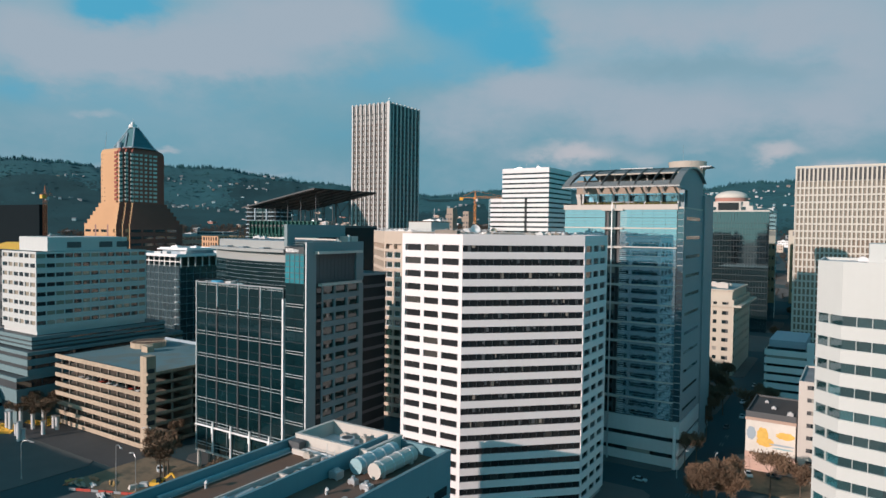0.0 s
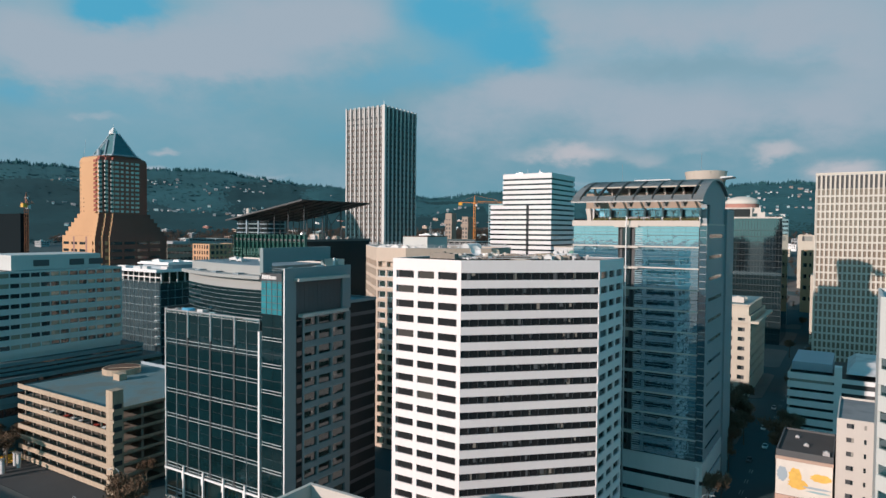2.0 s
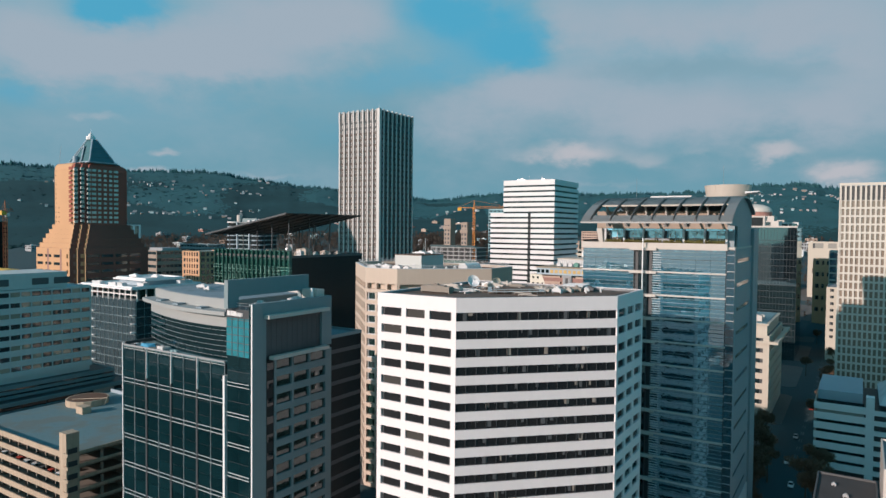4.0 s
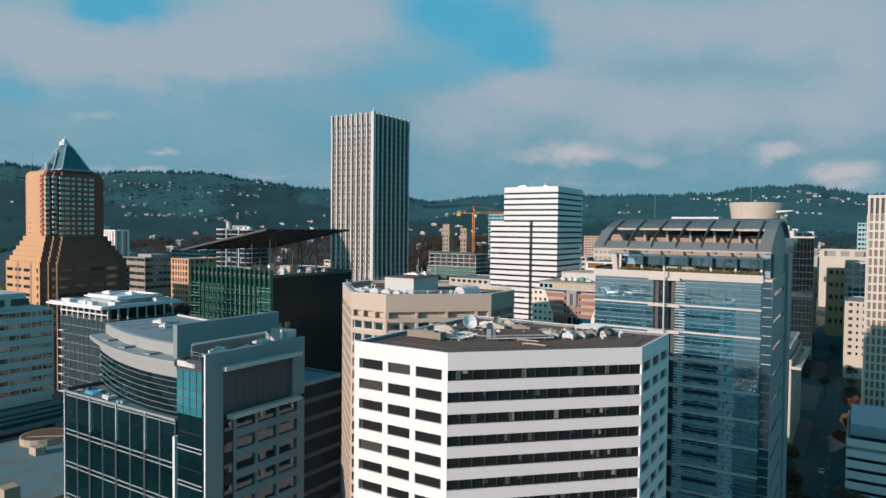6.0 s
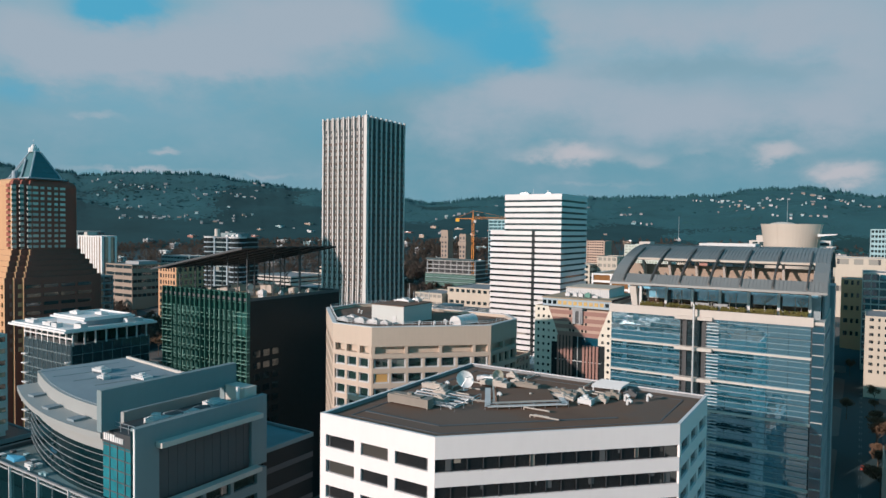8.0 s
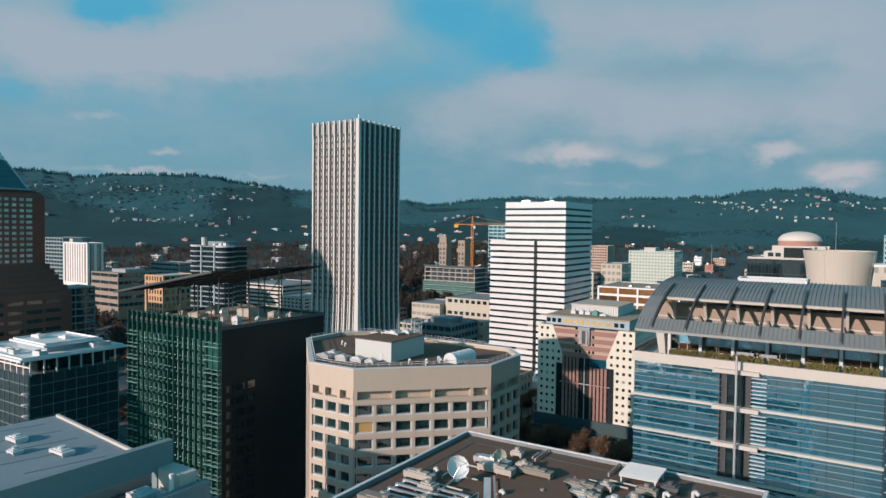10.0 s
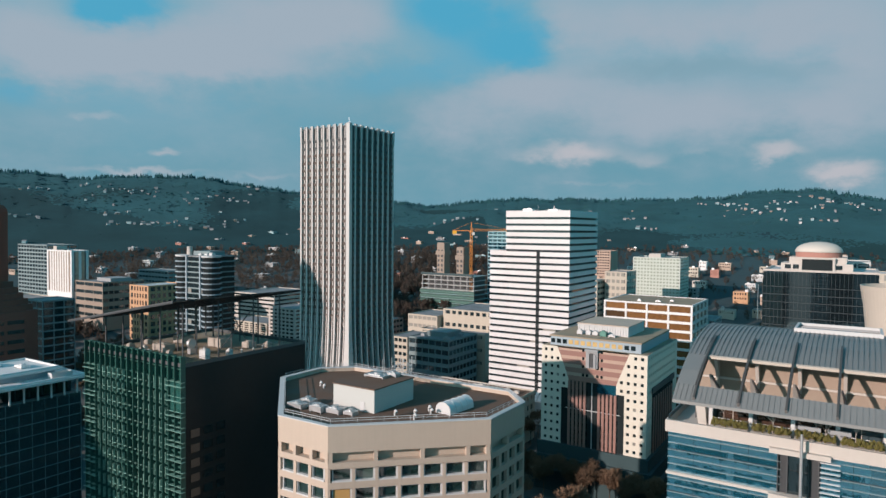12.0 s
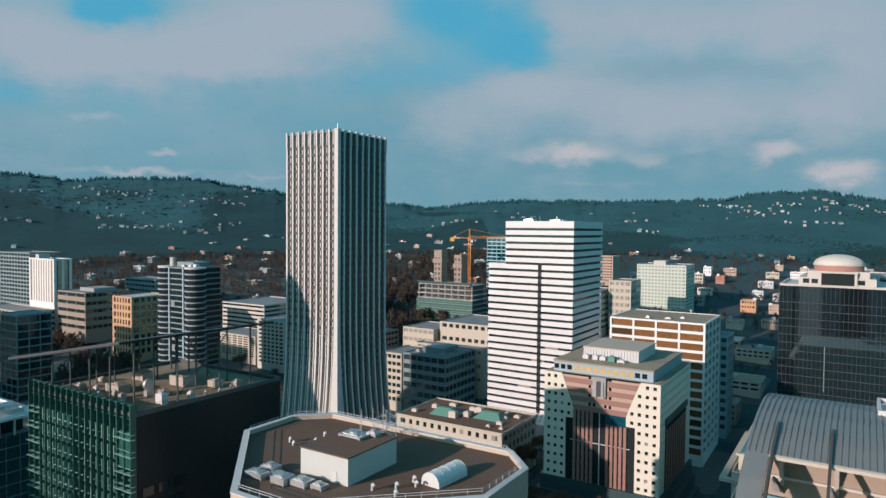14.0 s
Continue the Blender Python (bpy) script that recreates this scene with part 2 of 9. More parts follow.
M = {
    "white": mat("white_panel", (0.70, 0.69, 0.685), 0.7, vary=0.05, streak=0.25),
    "warmwhite": mat("warm_white_panel", (0.735, 0.68, 0.675), 0.7, vary=0.05, streak=0.25),
    "whitegrey": mat("pale_concrete", (0.55, 0.55, 0.55), 0.8, vary=0.08, streak=0.25),
    "tan": mat("tan_concrete", (0.49, 0.402, 0.328), 0.85, vary=0.08, streak=0.2),
    "beige": mat("beige_stone", (0.484, 0.422, 0.326), 0.85, vary=0.1, streak=0.25),
    # one brick in two tones: orange lit front, red for the shaded sides
    "shadebrick": mat("shaded_side_brick", (0.27, 0.085, 0.062), 0.9, vary=0.15, grain=20),
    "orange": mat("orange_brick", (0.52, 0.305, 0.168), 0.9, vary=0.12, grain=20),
    "brown": mat("brown_metal", (0.085, 0.062, 0.054), 0.7, vary=0.12),
    "grey": mat("grey_concrete", (0.30, 0.31, 0.32), 0.85, vary=0.12, streak=0.25),
    "darkgrey": mat("dark_grey_metal", (0.075, 0.08, 0.085), 0.6, vary=0.15),
    # black raised a little in colour to stand in for haze
    "black": mat("black_frame", (0.045, 0.05, 0.055), 0.5, vary=0.2),
    "roofbrown": mat("gravel_roof", (0.148, 0.083, 0.056), 0.95, vary=0.35, scale=0.8, grain=14, tint=(0.12, 0.085, 0.068)),
    "roofgrey": mat("grey_roof_membrane", (0.24, 0.25, 0.26), 0.9, vary=0.25, scale=0.8, tint=(0.17, 0.18, 0.19)),
    "roofpale": mat("pale_roof_membrane", (0.55, 0.55, 0.55), 0.85, vary=0.2, scale=0.8, tint=(0.4, 0.4, 0.4)),
    "rooftan": mat("tan_roof_membrane", (0.34, 0.27, 0.19), 0.9, vary=0.25, scale=0.8, tint=(0.25, 0.21, 0.16)),
    "steel": mat("galvanised_steel", (0.55, 0.56, 0.57), 0.4, 0.7, vary=0.12),
    "asphalt": mat("asphalt", (0.058, 0.058, 0.060), 0.9, vary=0.3, scale=0.6, grain=10),
    "paving": mat("concrete_paving", (0.10, 0.097, 0.093), 0.9, vary=0.2, scale=0.8),
    "copper": mat("green_copper", (0.10, 0.24, 0.20), 0.7, vary=0.2),
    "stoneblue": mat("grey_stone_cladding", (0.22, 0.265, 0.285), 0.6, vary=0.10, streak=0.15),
    # teal of the shaded crown slab is put into this base colour
    "stonegrey": mat("shade_teal_cladding", (0.185, 0.24, 0.252), 0.7, vary=0.08, streak=0.2),
    "soffitpale": mat("pale_tan_cladding", (0.47, 0.41, 0.35), 0.75, vary=0.07),
    "fasciatan": mat("tan_metal_fascia", (0.292, 0.305, 0.301), 0.6, vary=0.08),
    "roofblue": mat("blue_grey_membrane", (0.20, 0.25, 0.28), 0.8, vary=0.2, scale=1.2),
    "gridcream": mat("cream_precast", (0.54, 0.5, 0.44), 0.8, vary=0.06, streak=0.15),
    "rosebrick": mat("rose_brick", (0.40, 0.20, 0.16), 0.85, vary=0.1),
    "domecream": mat("cream_dome", (0.58, 0.53, 0.47), 0.7, vary=0.08),
    "glassslate": glass("slate_curtain_glass", (0.003, 0.015, 0.018), 0.07, 0.0, warp=0.05, coat=(0.45, 0.82, 0.88)),
    "glasscity": glass("grey_blue_curtain_glass", (0.025, 0.042, 0.050), 0.16, 0.0, warp=0.05, coat=(0.7, 0.88, 0.95)),
    # the lit look of the sign tower's top is put into this turquoise
    "glassaqua": glass("aqua_glass", (0.03, 0.24, 0.29), 0.22, 0.0, coat=(0.5, 0.85, 0.9)),
    "glasspale": glass("pale_blind_glass", (0.4, 0.37, 0.33), 0.08, 0.3),
    "glassblack": glass("black_pane", (0.008, 0.013, 0.016), 0.24, 0.0, warp=0.012, coat=(0.6, 0.85, 0.9)),
    "greymetal": mat("weathered_grey_metal", (0.40, 0.36, 0.32), 0.6, 0.15, vary=0.2),
    "greywhite": mat("pale_grey_panel", (0.493, 0.502, 0.484), 0.7, vary=0.05, streak=0.15),
    "stonewhite": mat("white_precast", (0.50, 0.51, 0.50), 0.8, vary=0.07, streak=0.3),
    "creamstone": mat("cream_stone", (0.47, 0.42, 0.35), 0.85, vary=0.1, streak=0.25),
    "copperblue": mat("blue_copper_flashing", (0.12, 0.22, 0.25), 0.6, vary=0.15),
    "tealpale": mat("pale_teal_panel", (0.26, 0.40, 0.43), 0.6, vary=0.1),
    "tealroof": mat("teal_roof_membrane", (0.13, 0.22, 0.24), 0.8, vary=0.3, scale=0.8, tint=(0.15, 0.17, 0.16)),
    "muralwhite": mat("weathered_white_paint", (0.616, 0.581, 0.528), 0.85, vary=0.12, scale=2),
    "ochre": mat("faded_ochre_paint", (0.68, 0.42, 0.10), 0.85, vary=0.25, scale=4),
    "rosepale": mat("faded_pink_render", (0.50, 0.34, 0.28), 0.9, vary=0.15),
    "tanrose": mat("tan_rose_panel", (0.405, 0.308, 0.246), 0.85, vary=0.1),
    "orangepale": mat("pale_orange_brick", (0.51, 0.299, 0.176), 0.9, vary=0.12),
    "darkslab": mat("near_black_cladding", (0.010, 0.015, 0.018), 0.9, vary=0.15, ior=1.12),
    "tandull": mat("dull_tan_panel", (0.29, 0.232, 0.19), 0.85, vary=0.12),
    # deeper copy of that brick, for the shaded base
    "shademaroon": mat("shaded_base_brick", (0.20, 0.076, 0.058), 0.9, vary=0.18, grain=20),
    "mint": mat("pale_green_panel", (0.48, 0.52, 0.47), 0.75, vary=0.08),
    "rust": mat("rusty_orange_paint", (0.42, 0.17, 0.09), 0.7, vary=0.15),
    "ochreboard": mat("ochre_plywood", (0.50, 0.30, 0.11), 0.8, vary=0.12),
    "slatemetal": mat("dark_slate_metal", (0.022, 0.036, 0.041), 0.6, vary=0.12),
    "tealwall": mat("teal_wall_finish", (0.125, 0.245, 0.285), 0.75, vary=0.1, streak=0.2),
    # shadow over the hotel podium is put into this dark teal
    "tealstone": mat("shade_tinted_precast", (0.135, 0.205, 0.222), 0.75, vary=0.1, streak=0.25),
    "bluetarp": mat("blue_plastic_sheet", (0.05, 0.26, 0.42), 0.5, vary=0.25, grain=20),
    "craneorange": mat("orange_crane_paint", (0.70, 0.28, 0.06), 0.6, vary=0.1),
    "bronzepanel": glass("bronze_panel", (0.17, 0.085, 0.035), 0.05, 0.25, pale=(0.03, 0.025, 0.02)),
    "tanpanel": glass("tan_strip_panel", (0.38, 0.30, 0.24), 0.02, 0.0),
    "glassmint": glass("green_window", (0.05, 0.08, 0.065), 0.10, 0.45, pale=(0.45, 0.50, 0.42)),
    "glassband": glass("green_grey_band_glass", (0.012, 0.040, 0.044), 0.22, 0.12, pale=(0.03, 0.13, 0.15)),
    "glassblind": glass("blind_backed_glass", (0.03, 0.035, 0.04), 0.07, 0.45, pale=(0.42, 0.36, 0.28)),
    "forest": mat("far_forest", (0.035, 0.07, 0.06), 0.95, vary=0.35, scale=0.05, grain=0.6),
    "sheet": mat("standing_seam_metal", (0.235, 0.24, 0.235), 0.5, 0.3, vary=0.12),
    "rib": mat("dark_steel_rib", (0.10, 0.095, 0.09), 0.5, 0.4, vary=0.12),
    "soffit": mat("tan_soffit_panel", (0.3, 0.235, 0.185), 0.8, vary=0.1),
    "palestone": mat("pale_limestone", (0.50, 0.46, 0.42), 0.8, vary=0.08, streak=0.2),
    # the sky's reflection is put into the bright blue base colour
    "bluepanel": glass("painted_sky_glass", (0.18, 0.46, 0.62), 0.35, 0.0, warp=0.05, coat=(0.6, 0.88, 1.0)),
    "hedge": mat("planter_hedge", (0.17, 0.15, 0.045), 0.95, vary=0.5, grain=30),
    "twig": mat("bare_twigs", (0.155, 0.098, 0.062), 0.95, vary=0.3, each=0.2),
    "bark": mat("bark", (0.10, 0.075, 0.055), 0.95, vary=0.3, grain=20),
    "slate": mat("blue_green_roof", (0.050, 0.135, 0.155), 0.5, vary=0.15, scale=2),
    "mortar": mat("stained_concrete", (0.24, 0.21, 0.18), 0.9, vary=0.12, streak=0.3),
    "yellow": mat("yellow_paint", (0.75, 0.42, 0.05), 0.6, vary=0.15),
    "red": mat("red_paint", (0.45, 0.06, 0.04), 0.6, vary=0.2),
    "concretewarm": mat("warm_concrete", (0.40, 0.315, 0.235), 0.9, vary=0.3, streak=0.4),
    "soil": mat("bare_soil", (0.24, 0.17, 0.11), 0.95, vary=0.4, scale=1.2, grain=12, tint=(0.10, 0.085, 0.06)),
    "ribwhite": mat("white_stone_ribs", (0.546, 0.528, 0.51), 0.75, vary=0.06, streak=0.3),
    "whitemetal": mat("white_metal_panel", (0.616, 0.607, 0.612), 0.45, vary=0.05, each=0.05),
    "greenmetal": mat("dark_green_metal", (0.028, 0.098, 0.082), 0.45, vary=0.12),
    "greenpale": mat("pale_green_glass_shelf", (0.19, 0.35, 0.30), 0.45, vary=0.12, each=0.15),
    "cream": mat("cream_panel", (0.634, 0.59, 0.502), 0.8, vary=0.06, streak=0.15),
    "mauve": mat("mauve_brown_panel", (0.27, 0.15, 0.125), 0.75, vary=0.12),
    "taupe": mat("taupe_panel", (0.42, 0.30, 0.24), 0.8, vary=0.1),
    "tealtile": mat("teal_tile", (0.024, 0.055, 0.062), 0.55, vary=0.15),
    "bluegrey": mat("blue_grey_panel", (0.30, 0.37, 0.42), 0.7, vary=0.08),
    "glassoffice": glass("office_ribbon_glass", (0.012, 0.012, 0.013), 0.05, 0.13, pale=(0.075, 0.068, 0.06)),
    # a warm brown reflection is put into this base colour
    "glassdusk": glass("brown_reflection_glass", (0.06, 0.034, 0.024), 0.10, 0.2, pale=(0.05, 0.10, 0.12)),
    "glasswarm": glass("bronze_glass", (0.05, 0.035, 0.028), 0.06, 0.3, pale=(0.30, 0.24, 0.19)),
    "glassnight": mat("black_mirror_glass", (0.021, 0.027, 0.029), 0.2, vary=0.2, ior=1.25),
    # the lit look of the attic panes is put into this gold
    "glassgold": glass("sunlit_gold_glass", (0.55, 0.38, 0.16), 0.05, 0.0),
    "glassdark": glass("dark_glass", (0.012, 0.022, 0.026), 0.06, 0.10),
    # part of the reflected sky's blue is put into base and coat
    "glassblue": glass("blue_mirror_glass", (0.012, 0.100, 0.150), 0.62, 0.0, warp=0.04, coat=(0.70, 0.91, 1.0)),
    "glassgreen": glass("green_glass", (0.018, 0.075, 0.062), 0.12, 0.12, pale=(0.10, 0.20, 0.17)),
    "glassjade": glass("dark_jade_glass", (0.010, 0.026, 0.023), 0.10, 0.08, pale=(0.10, 0.15, 0.13)),
    "glassteal": glass("teal_glass", (0.006, 0.055, 0.085), 0.18, 0.0, pale=(0.10, 0.30, 0.36)),
}


# ---------------------------------------------------------------- building blocks
class Geo:
    """Collects vertices and faces for one mesh."""

    def __init__(self):
        self.v, self.f = [], []

    def prism(self, poly, z0, z1, floor=True, roof=True):
        n, k = len(poly), len(self.v)
        self.v += [(x, y, z0) for x, y in poly] + [(x, y, z1) for x, y in poly]
        self.f += [(k + i, k + (i + 1) % n, k + n + (i + 1) % n, k + n + i) for i in range(n)]
        if roof:
            self.f.append(tuple(range(k + n, k + 2 * n)))
        if floor:
            self.f.append(tuple(range(k + n - 1, k - 1, -1)))
        return self

    def box(self, x0, x1, y0, y1, z0, z1):
        return self.prism([(x0, y0), (x1, y0), (x1, y1), (x0, y1)], z0, z1)

    def loft(self, rings, close=True):
        """Skins a row of rings of equal length."""
        k, n = len(self.v), len(rings[0])
        for r in rings:
            self.v += [tuple(p) for p in r]
        for j in range(len(rings) - 1):
            a = k + j * n
            self.f += [(a + i, a + (i + 1) % n, a + n + (i + 1) % n, a + n + i) for i in range(n)]
        if close:
            self.f.append(tuple(range(k + n - 1, k - 1, -1)))
            e = k + (len(rings) - 1) * n
            self.f.append(tuple(range(e, e + n)))
        return self

    def tube(self, a, b, r0, r1=None, n=6):
        a, b = Vector(a), Vector(b)
        r1 = r0 if r1 is None else r1
        q = (b - a).to_track_quat("Z", "Y")
        ring = [(math.cos(2 * math.pi * i / n), math.sin(2 * math.pi * i / n)) for i in range(n)]
        return self.loft([[a + q @ Vector((c * r0, s * r0, 0)) for c, s in ring], [b + q @ Vector((c * r1, s * r1, 0)) for c, s in ring]])

    def beam(self, a, b, w, h):
        """A bar of rectangular section between two points, its h upright."""
        a, b = Vector(a), Vector(b)
        d = (b - a).normalized()
        side = d.cross(Vector((0, 0, 1)))
        side = side.normalized() if side.length > 1e-4 else Vector((1, 0, 0))
        up = side.cross(d)
        ring = [(-w / 2, -h / 2), (w / 2, -h / 2), (w / 2, h / 2), (-w / 2, h / 2)]
        return self.loft([[p + side * u + up * v for u, v in ring] for p in (a, b)])

    def mesh(self, name):
        me = bpy.data.meshes.new(name)
        me.from_pydata(self.v, [], self.f)
        bm = bmesh.new()
        bm.from_mesh(me)
        bmesh.ops.recalc_face_normals(bm, faces=bm.faces)
        bm.to_mesh(me)
        bm.free()
        return me


count = {}


def use(data, material):
    if not data.materials:
        data.materials.append(material)
    return data


def part(name, geo, material, parent=None, label="", at=None, rz=0.0, kind=""):
    """Links one mesh under a thing or a part."""
    data = geo.mesh(name) if isinstance(geo, Geo) else geo
    ob = new(name, use(data, M[material] if isinstance(material, str) else material))
    ob.parent = parent
    if at is not None:
        ob.matrix_basis = Matrix.Translation(at) @ Matrix.Rotation(rz, 4, "Z")
    return tagged(ob, label, kind=kind)


def thing(name, label, category, x, y, z, rz=0.0, group=""):
    ob = new(name)
    ob.empty_display_size = 0.5
    count[ob.name] = [0, {}, 90 if math.hypot(x - 40, y) > 250 else 170]
    ob.matrix_basis = Matrix.Translation((x, y, z)) @ Matrix.Rotation(radians(rz), 4, "Z")
    return tagged(ob, label, category, group)


def rect(x0, x1, y0, y1):
    return [(x0, y0), (x1, y0), (x1, y1), (x0, y1)]


def inset(poly, d):
    out, n = [], len(poly)
    for i in range(n):
        p, a, b = (Vector(poly[k % n]) for k in (i, i - 1, i + 1))
        u, w = (p - a).normalized(), (b - p).normalized()
        nu, nw = Vector((-u.y, u.x)), Vector((-w.y, w.x))
        m = nu + nw
        out.append(tuple(p + m * (d / max(0.2, m.dot(nu)))))
    return out


def ring(geo, poly, d, z0, z1):
    """A band of depth d round a plan, mitred at the corners."""
    q, n = inset(poly, d), len(poly)
    a = [[(*p, z0) for p in poly], [(*p, z1) for p in poly], [(*p, z1) for p in q], [(*p, z0) for p in q]]
    k = len(geo.v)
    for r in a:
        geo.v += r
    for j in range(4):
        for i in range(n):
            i2, j2 = (i + 1) % n, (j + 1) % 4
            geo.f.append((k + j * n + i, k + j * n + i2, k + j2 * n + i2, k + j2 * n + i))
    return geo


panes = {}


def pane(T, x, y, z, rz, w, h, material, name="window", thick=0.1):
    """One pane as a piece of its own; past 170 on one thing the rest is joined."""
    n = count.setdefault(T.name, [0, {}, 170])
    n[0] += 1
    if n[0] <= n[2]:
        key = (round(w, 2), round(h, 2), material, thick)
        if key not in panes:
            panes[key] = use(Geo().box(-w / 2, w / 2, -thick, 0, 0, h).mesh(name), M[material])
        ob = new(name, panes[key])
        ob.parent = T
        ob.matrix_basis = Matrix.Translation((x, y, z)) @ Matrix.Rotation(rz, 4, "Z")
        return
    g = n[1].setdefault(material, Geo())
    c, s = math.cos(rz), math.sin(rz)
    g.prism([(x + c * u - s * v, y + s * u + c * v) for u, v in ((-w / 2, -thick), (w / 2, -thick), (w / 2, 0), (-w / 2, 0))], z, z + h)


def finish(T):
    """Links the panes that were joined."""
    for material, g in count.get(T.name, [0, {}])[1].items():
        part("window_panes", g, material, T, kind="stuff")


def storeys(T, poly, z0, floors, fh, sill, d, wall, sides, glazing="glassdark", core="black", cap=1.0, roof="roofgrey", lip=0.9, far=False):
    """An office block: a core, a band at each floor, piers and panes. sides: one entry an edge, (columns, pier, corner) or None for a blank wall."""
    q, n = inset(poly, d), len(poly)
    top = z0 + floors * fh
    part("core", Geo().prism(q, z0, top + cap - 0.35, roof=False), core, T)
    far_frame = Geo()
    for k in range(floors):
        if far:
            ring(far_frame, poly, d, z0 + k * fh, z0 + k * fh + sill)
        else:
            part("spandrel", ring(Geo(), poly, d, z0 + k * fh, z0 + k * fh + sill), wall, T)
    part("parapet", ring(Geo(), poly, max(d, 0.4), top, top + cap + lip), wall, T)
    part("roof", Geo().prism(inset(poly, max(d, 0.4)), top + cap - 0.35, top + cap), roof, T)
    shared = {}
    for i in range(n):
        if sides[i] is None:
            p0, p1, q1, q0 = poly[i], poly[(i + 1) % n], q[(i + 1) % n], q[i]
            e = (Vector(p1) - Vector(p0)).normalized()
            out = Vector((e.y, -e.x)) * 0.004
            g = Geo().prism([tuple(Vector(p0) + out), tuple(Vector(p1) + out), q1, q0], z0 + sill, top)
            if far:
                far_frame.prism([tuple(Vector(p0) + out), tuple(Vector(p1) + out), q1, q0], z0 + sill, top)
            else:
                part("wall_panel", g, wall, T)
            continue
        cols, pier, corner = sides[i]
        p0, p1 = Vector(poly[i]), Vector(poly[(i + 1) % n])
        u = (p1 - p0).normalized()
        nv = Vector((u.y, -u.x))
        rz = math.atan2(u.y, u.x)
        length = (p1 - p0).length
        cell = (length - 2 * corner) / cols
        if corner > 0.02:
            for a, b, ins in ((p0, p0 + u * corner, q[i]), (p1 - u * corner, p1, q[(i + 1) % n])):
                inner = [tuple(b - nv * d), ins] if a == p0 else [ins, tuple(a - nv * d)]
                proud = nv * 0.004
                if far:
                    far_frame.prism([tuple(a + proud), tuple(b + proud), *inner], z0 + sill, top)
                else:
                    part("corner_pier", Geo().prism([tuple(a + proud), tuple(b + proud), *inner], z0 + sill, top), wall, T)
        if pier > 0.02:
            key = (pier, d)
            if key not in shared:
                shared[key] = Geo().box(-pier / 2, pier / 2, -0.004, d, z0 + sill, top).mesh("pier")
            for c in range(1, cols):
                at = p0 + u * (corner + c * cell)
                if far:
                    far_frame.prism([tuple(at + u * e + nv * o) for e, o in ((-pier / 2, 0.004), (pier / 2, 0.004), (pier / 2, -d), (-pier / 2, -d))], z0 + sill, top)
                else:
                    part("pier", shared[key], wall, T, at=(at.x, at.y, 0), rz=rz)
        w = cell - max(pier, 0.08)
        for k in range(floors):
            for c in range(cols):
                at = p0 + u * (corner + (c + 0.5) * cell) - nv * (d - 0.02)
                pane(T, at.x, at.y, z0 + k * fh + sill, rz, w, fh - sill, glazing)
    if far:
        part("facade", far_frame, wall, T, kind="stuff")
    return top + cap


# ---------------------------------------------------------------- land
SKYLINE = [(-0.70, 254), (-0.60, 277), (-0.50, 261), (-0.44, 275), (-0.36, 277), (-0.29, 254), (-0.22, 236), (-0.10, 212), (-0.02, 196), (0.07, 217), (0.13, 222), (0.26, 219), (0.39, 222), (0.46, 244), (0.52, 242), (0.60, 214), (0.70, 190)]


def ridge(az):
    if az <= SKYLINE[0][0] or az >= SKYLINE[-1][0]:
        return 200.0
    for (a, h), (b, k) in zip(SKYLINE, SKYLINE[1:]):
        if az <= b:
            f = (az - a) / (b - a)
            f = f * f * (3 - 2 * f)
            return h + (k - h) * f + 6 * noise.noise((az * 28, 3.0, 1.0)) + 4 * noise.noise((az * 70, 8.0, 1.0))
    return 200.0


def land_z(x, y):
    """Height of the land, from the city's slope up to the hills behind it."""
    r = math.hypot(x - 40, y + 9)
    az = math.atan2((x - 40) * 0.843 + (y + 9) * 0.537, -(x - 40) * 0.537 + (y + 9) * 0.843)
    z = 12 + 0.02 * max(0.0, min(y, 480) - 160) + 0.022 * max(0.0, min(y, 1500) - 480)
    deep = r * math.cos(az)
    z += 0.13 * min(200.0, max(0.0, deep - 420)) + 0.06 * min(530.0, max(0.0, deep - 620))
    if r > 1150 and abs(az) < 1.5:
        s = min(1.0, (r - 1150) / 1150)
        s = s * s * (3 - 2 * s)
        lump = 26 * noise.noise((x * 0.0032, y * 0.0032, 0.3)) + 12 * noise.noise((x * 0.009, y * 0.009, 4.0))
        z += s * (ridge(az) - z) + lump * s * (1 - s) * 3 - max(0, r - 2300) * 0.03
    return z


def make_ground():
    g, rs = Geo(), [0, 60, 120, 180, 240, 300, 360, 420, 480, 560, 640, 720, 800, 900, 1000, 1100] + [1150 + 55 * k for k in range(27)] + [2900, 3400, 4600]
    angles = [-1.2 + 2.4 * k / 96 for k in range(97)] + [1.2 + (2 * math.pi - 2.4) * k / 24 for k in range(1, 24)]
    n = len(angles)
    for r in rs[1:]:
        for a in angles:
            x, y = 40 + r * (0.843 * math.sin(a) - 0.537 * math.cos(a)), -9 + r * (0.537 * math.sin(a) + 0.843 * math.cos(a))
            g.v.append((x, y, land_z(x, y)))
    g.v.append((40, -9, 12))
    c = len(g.v) - 1
    for j in range(len(rs) - 2):
        for i in range(n):
            k, k2 = j * n + i, j * n + (i + 1) % n
            g.f.append((k, k2, k2 + n, k + n))
    g.f += [(i, (i + 1) % n, c) for i in range(n)]
    # ground shares the forest's teal, which stands in for haze
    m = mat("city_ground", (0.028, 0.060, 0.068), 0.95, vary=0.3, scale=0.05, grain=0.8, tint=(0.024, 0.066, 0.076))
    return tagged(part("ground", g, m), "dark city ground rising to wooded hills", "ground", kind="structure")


make_ground()


def local(poly, x, y):
    return [(a - x, b - y) for a, b in poly]



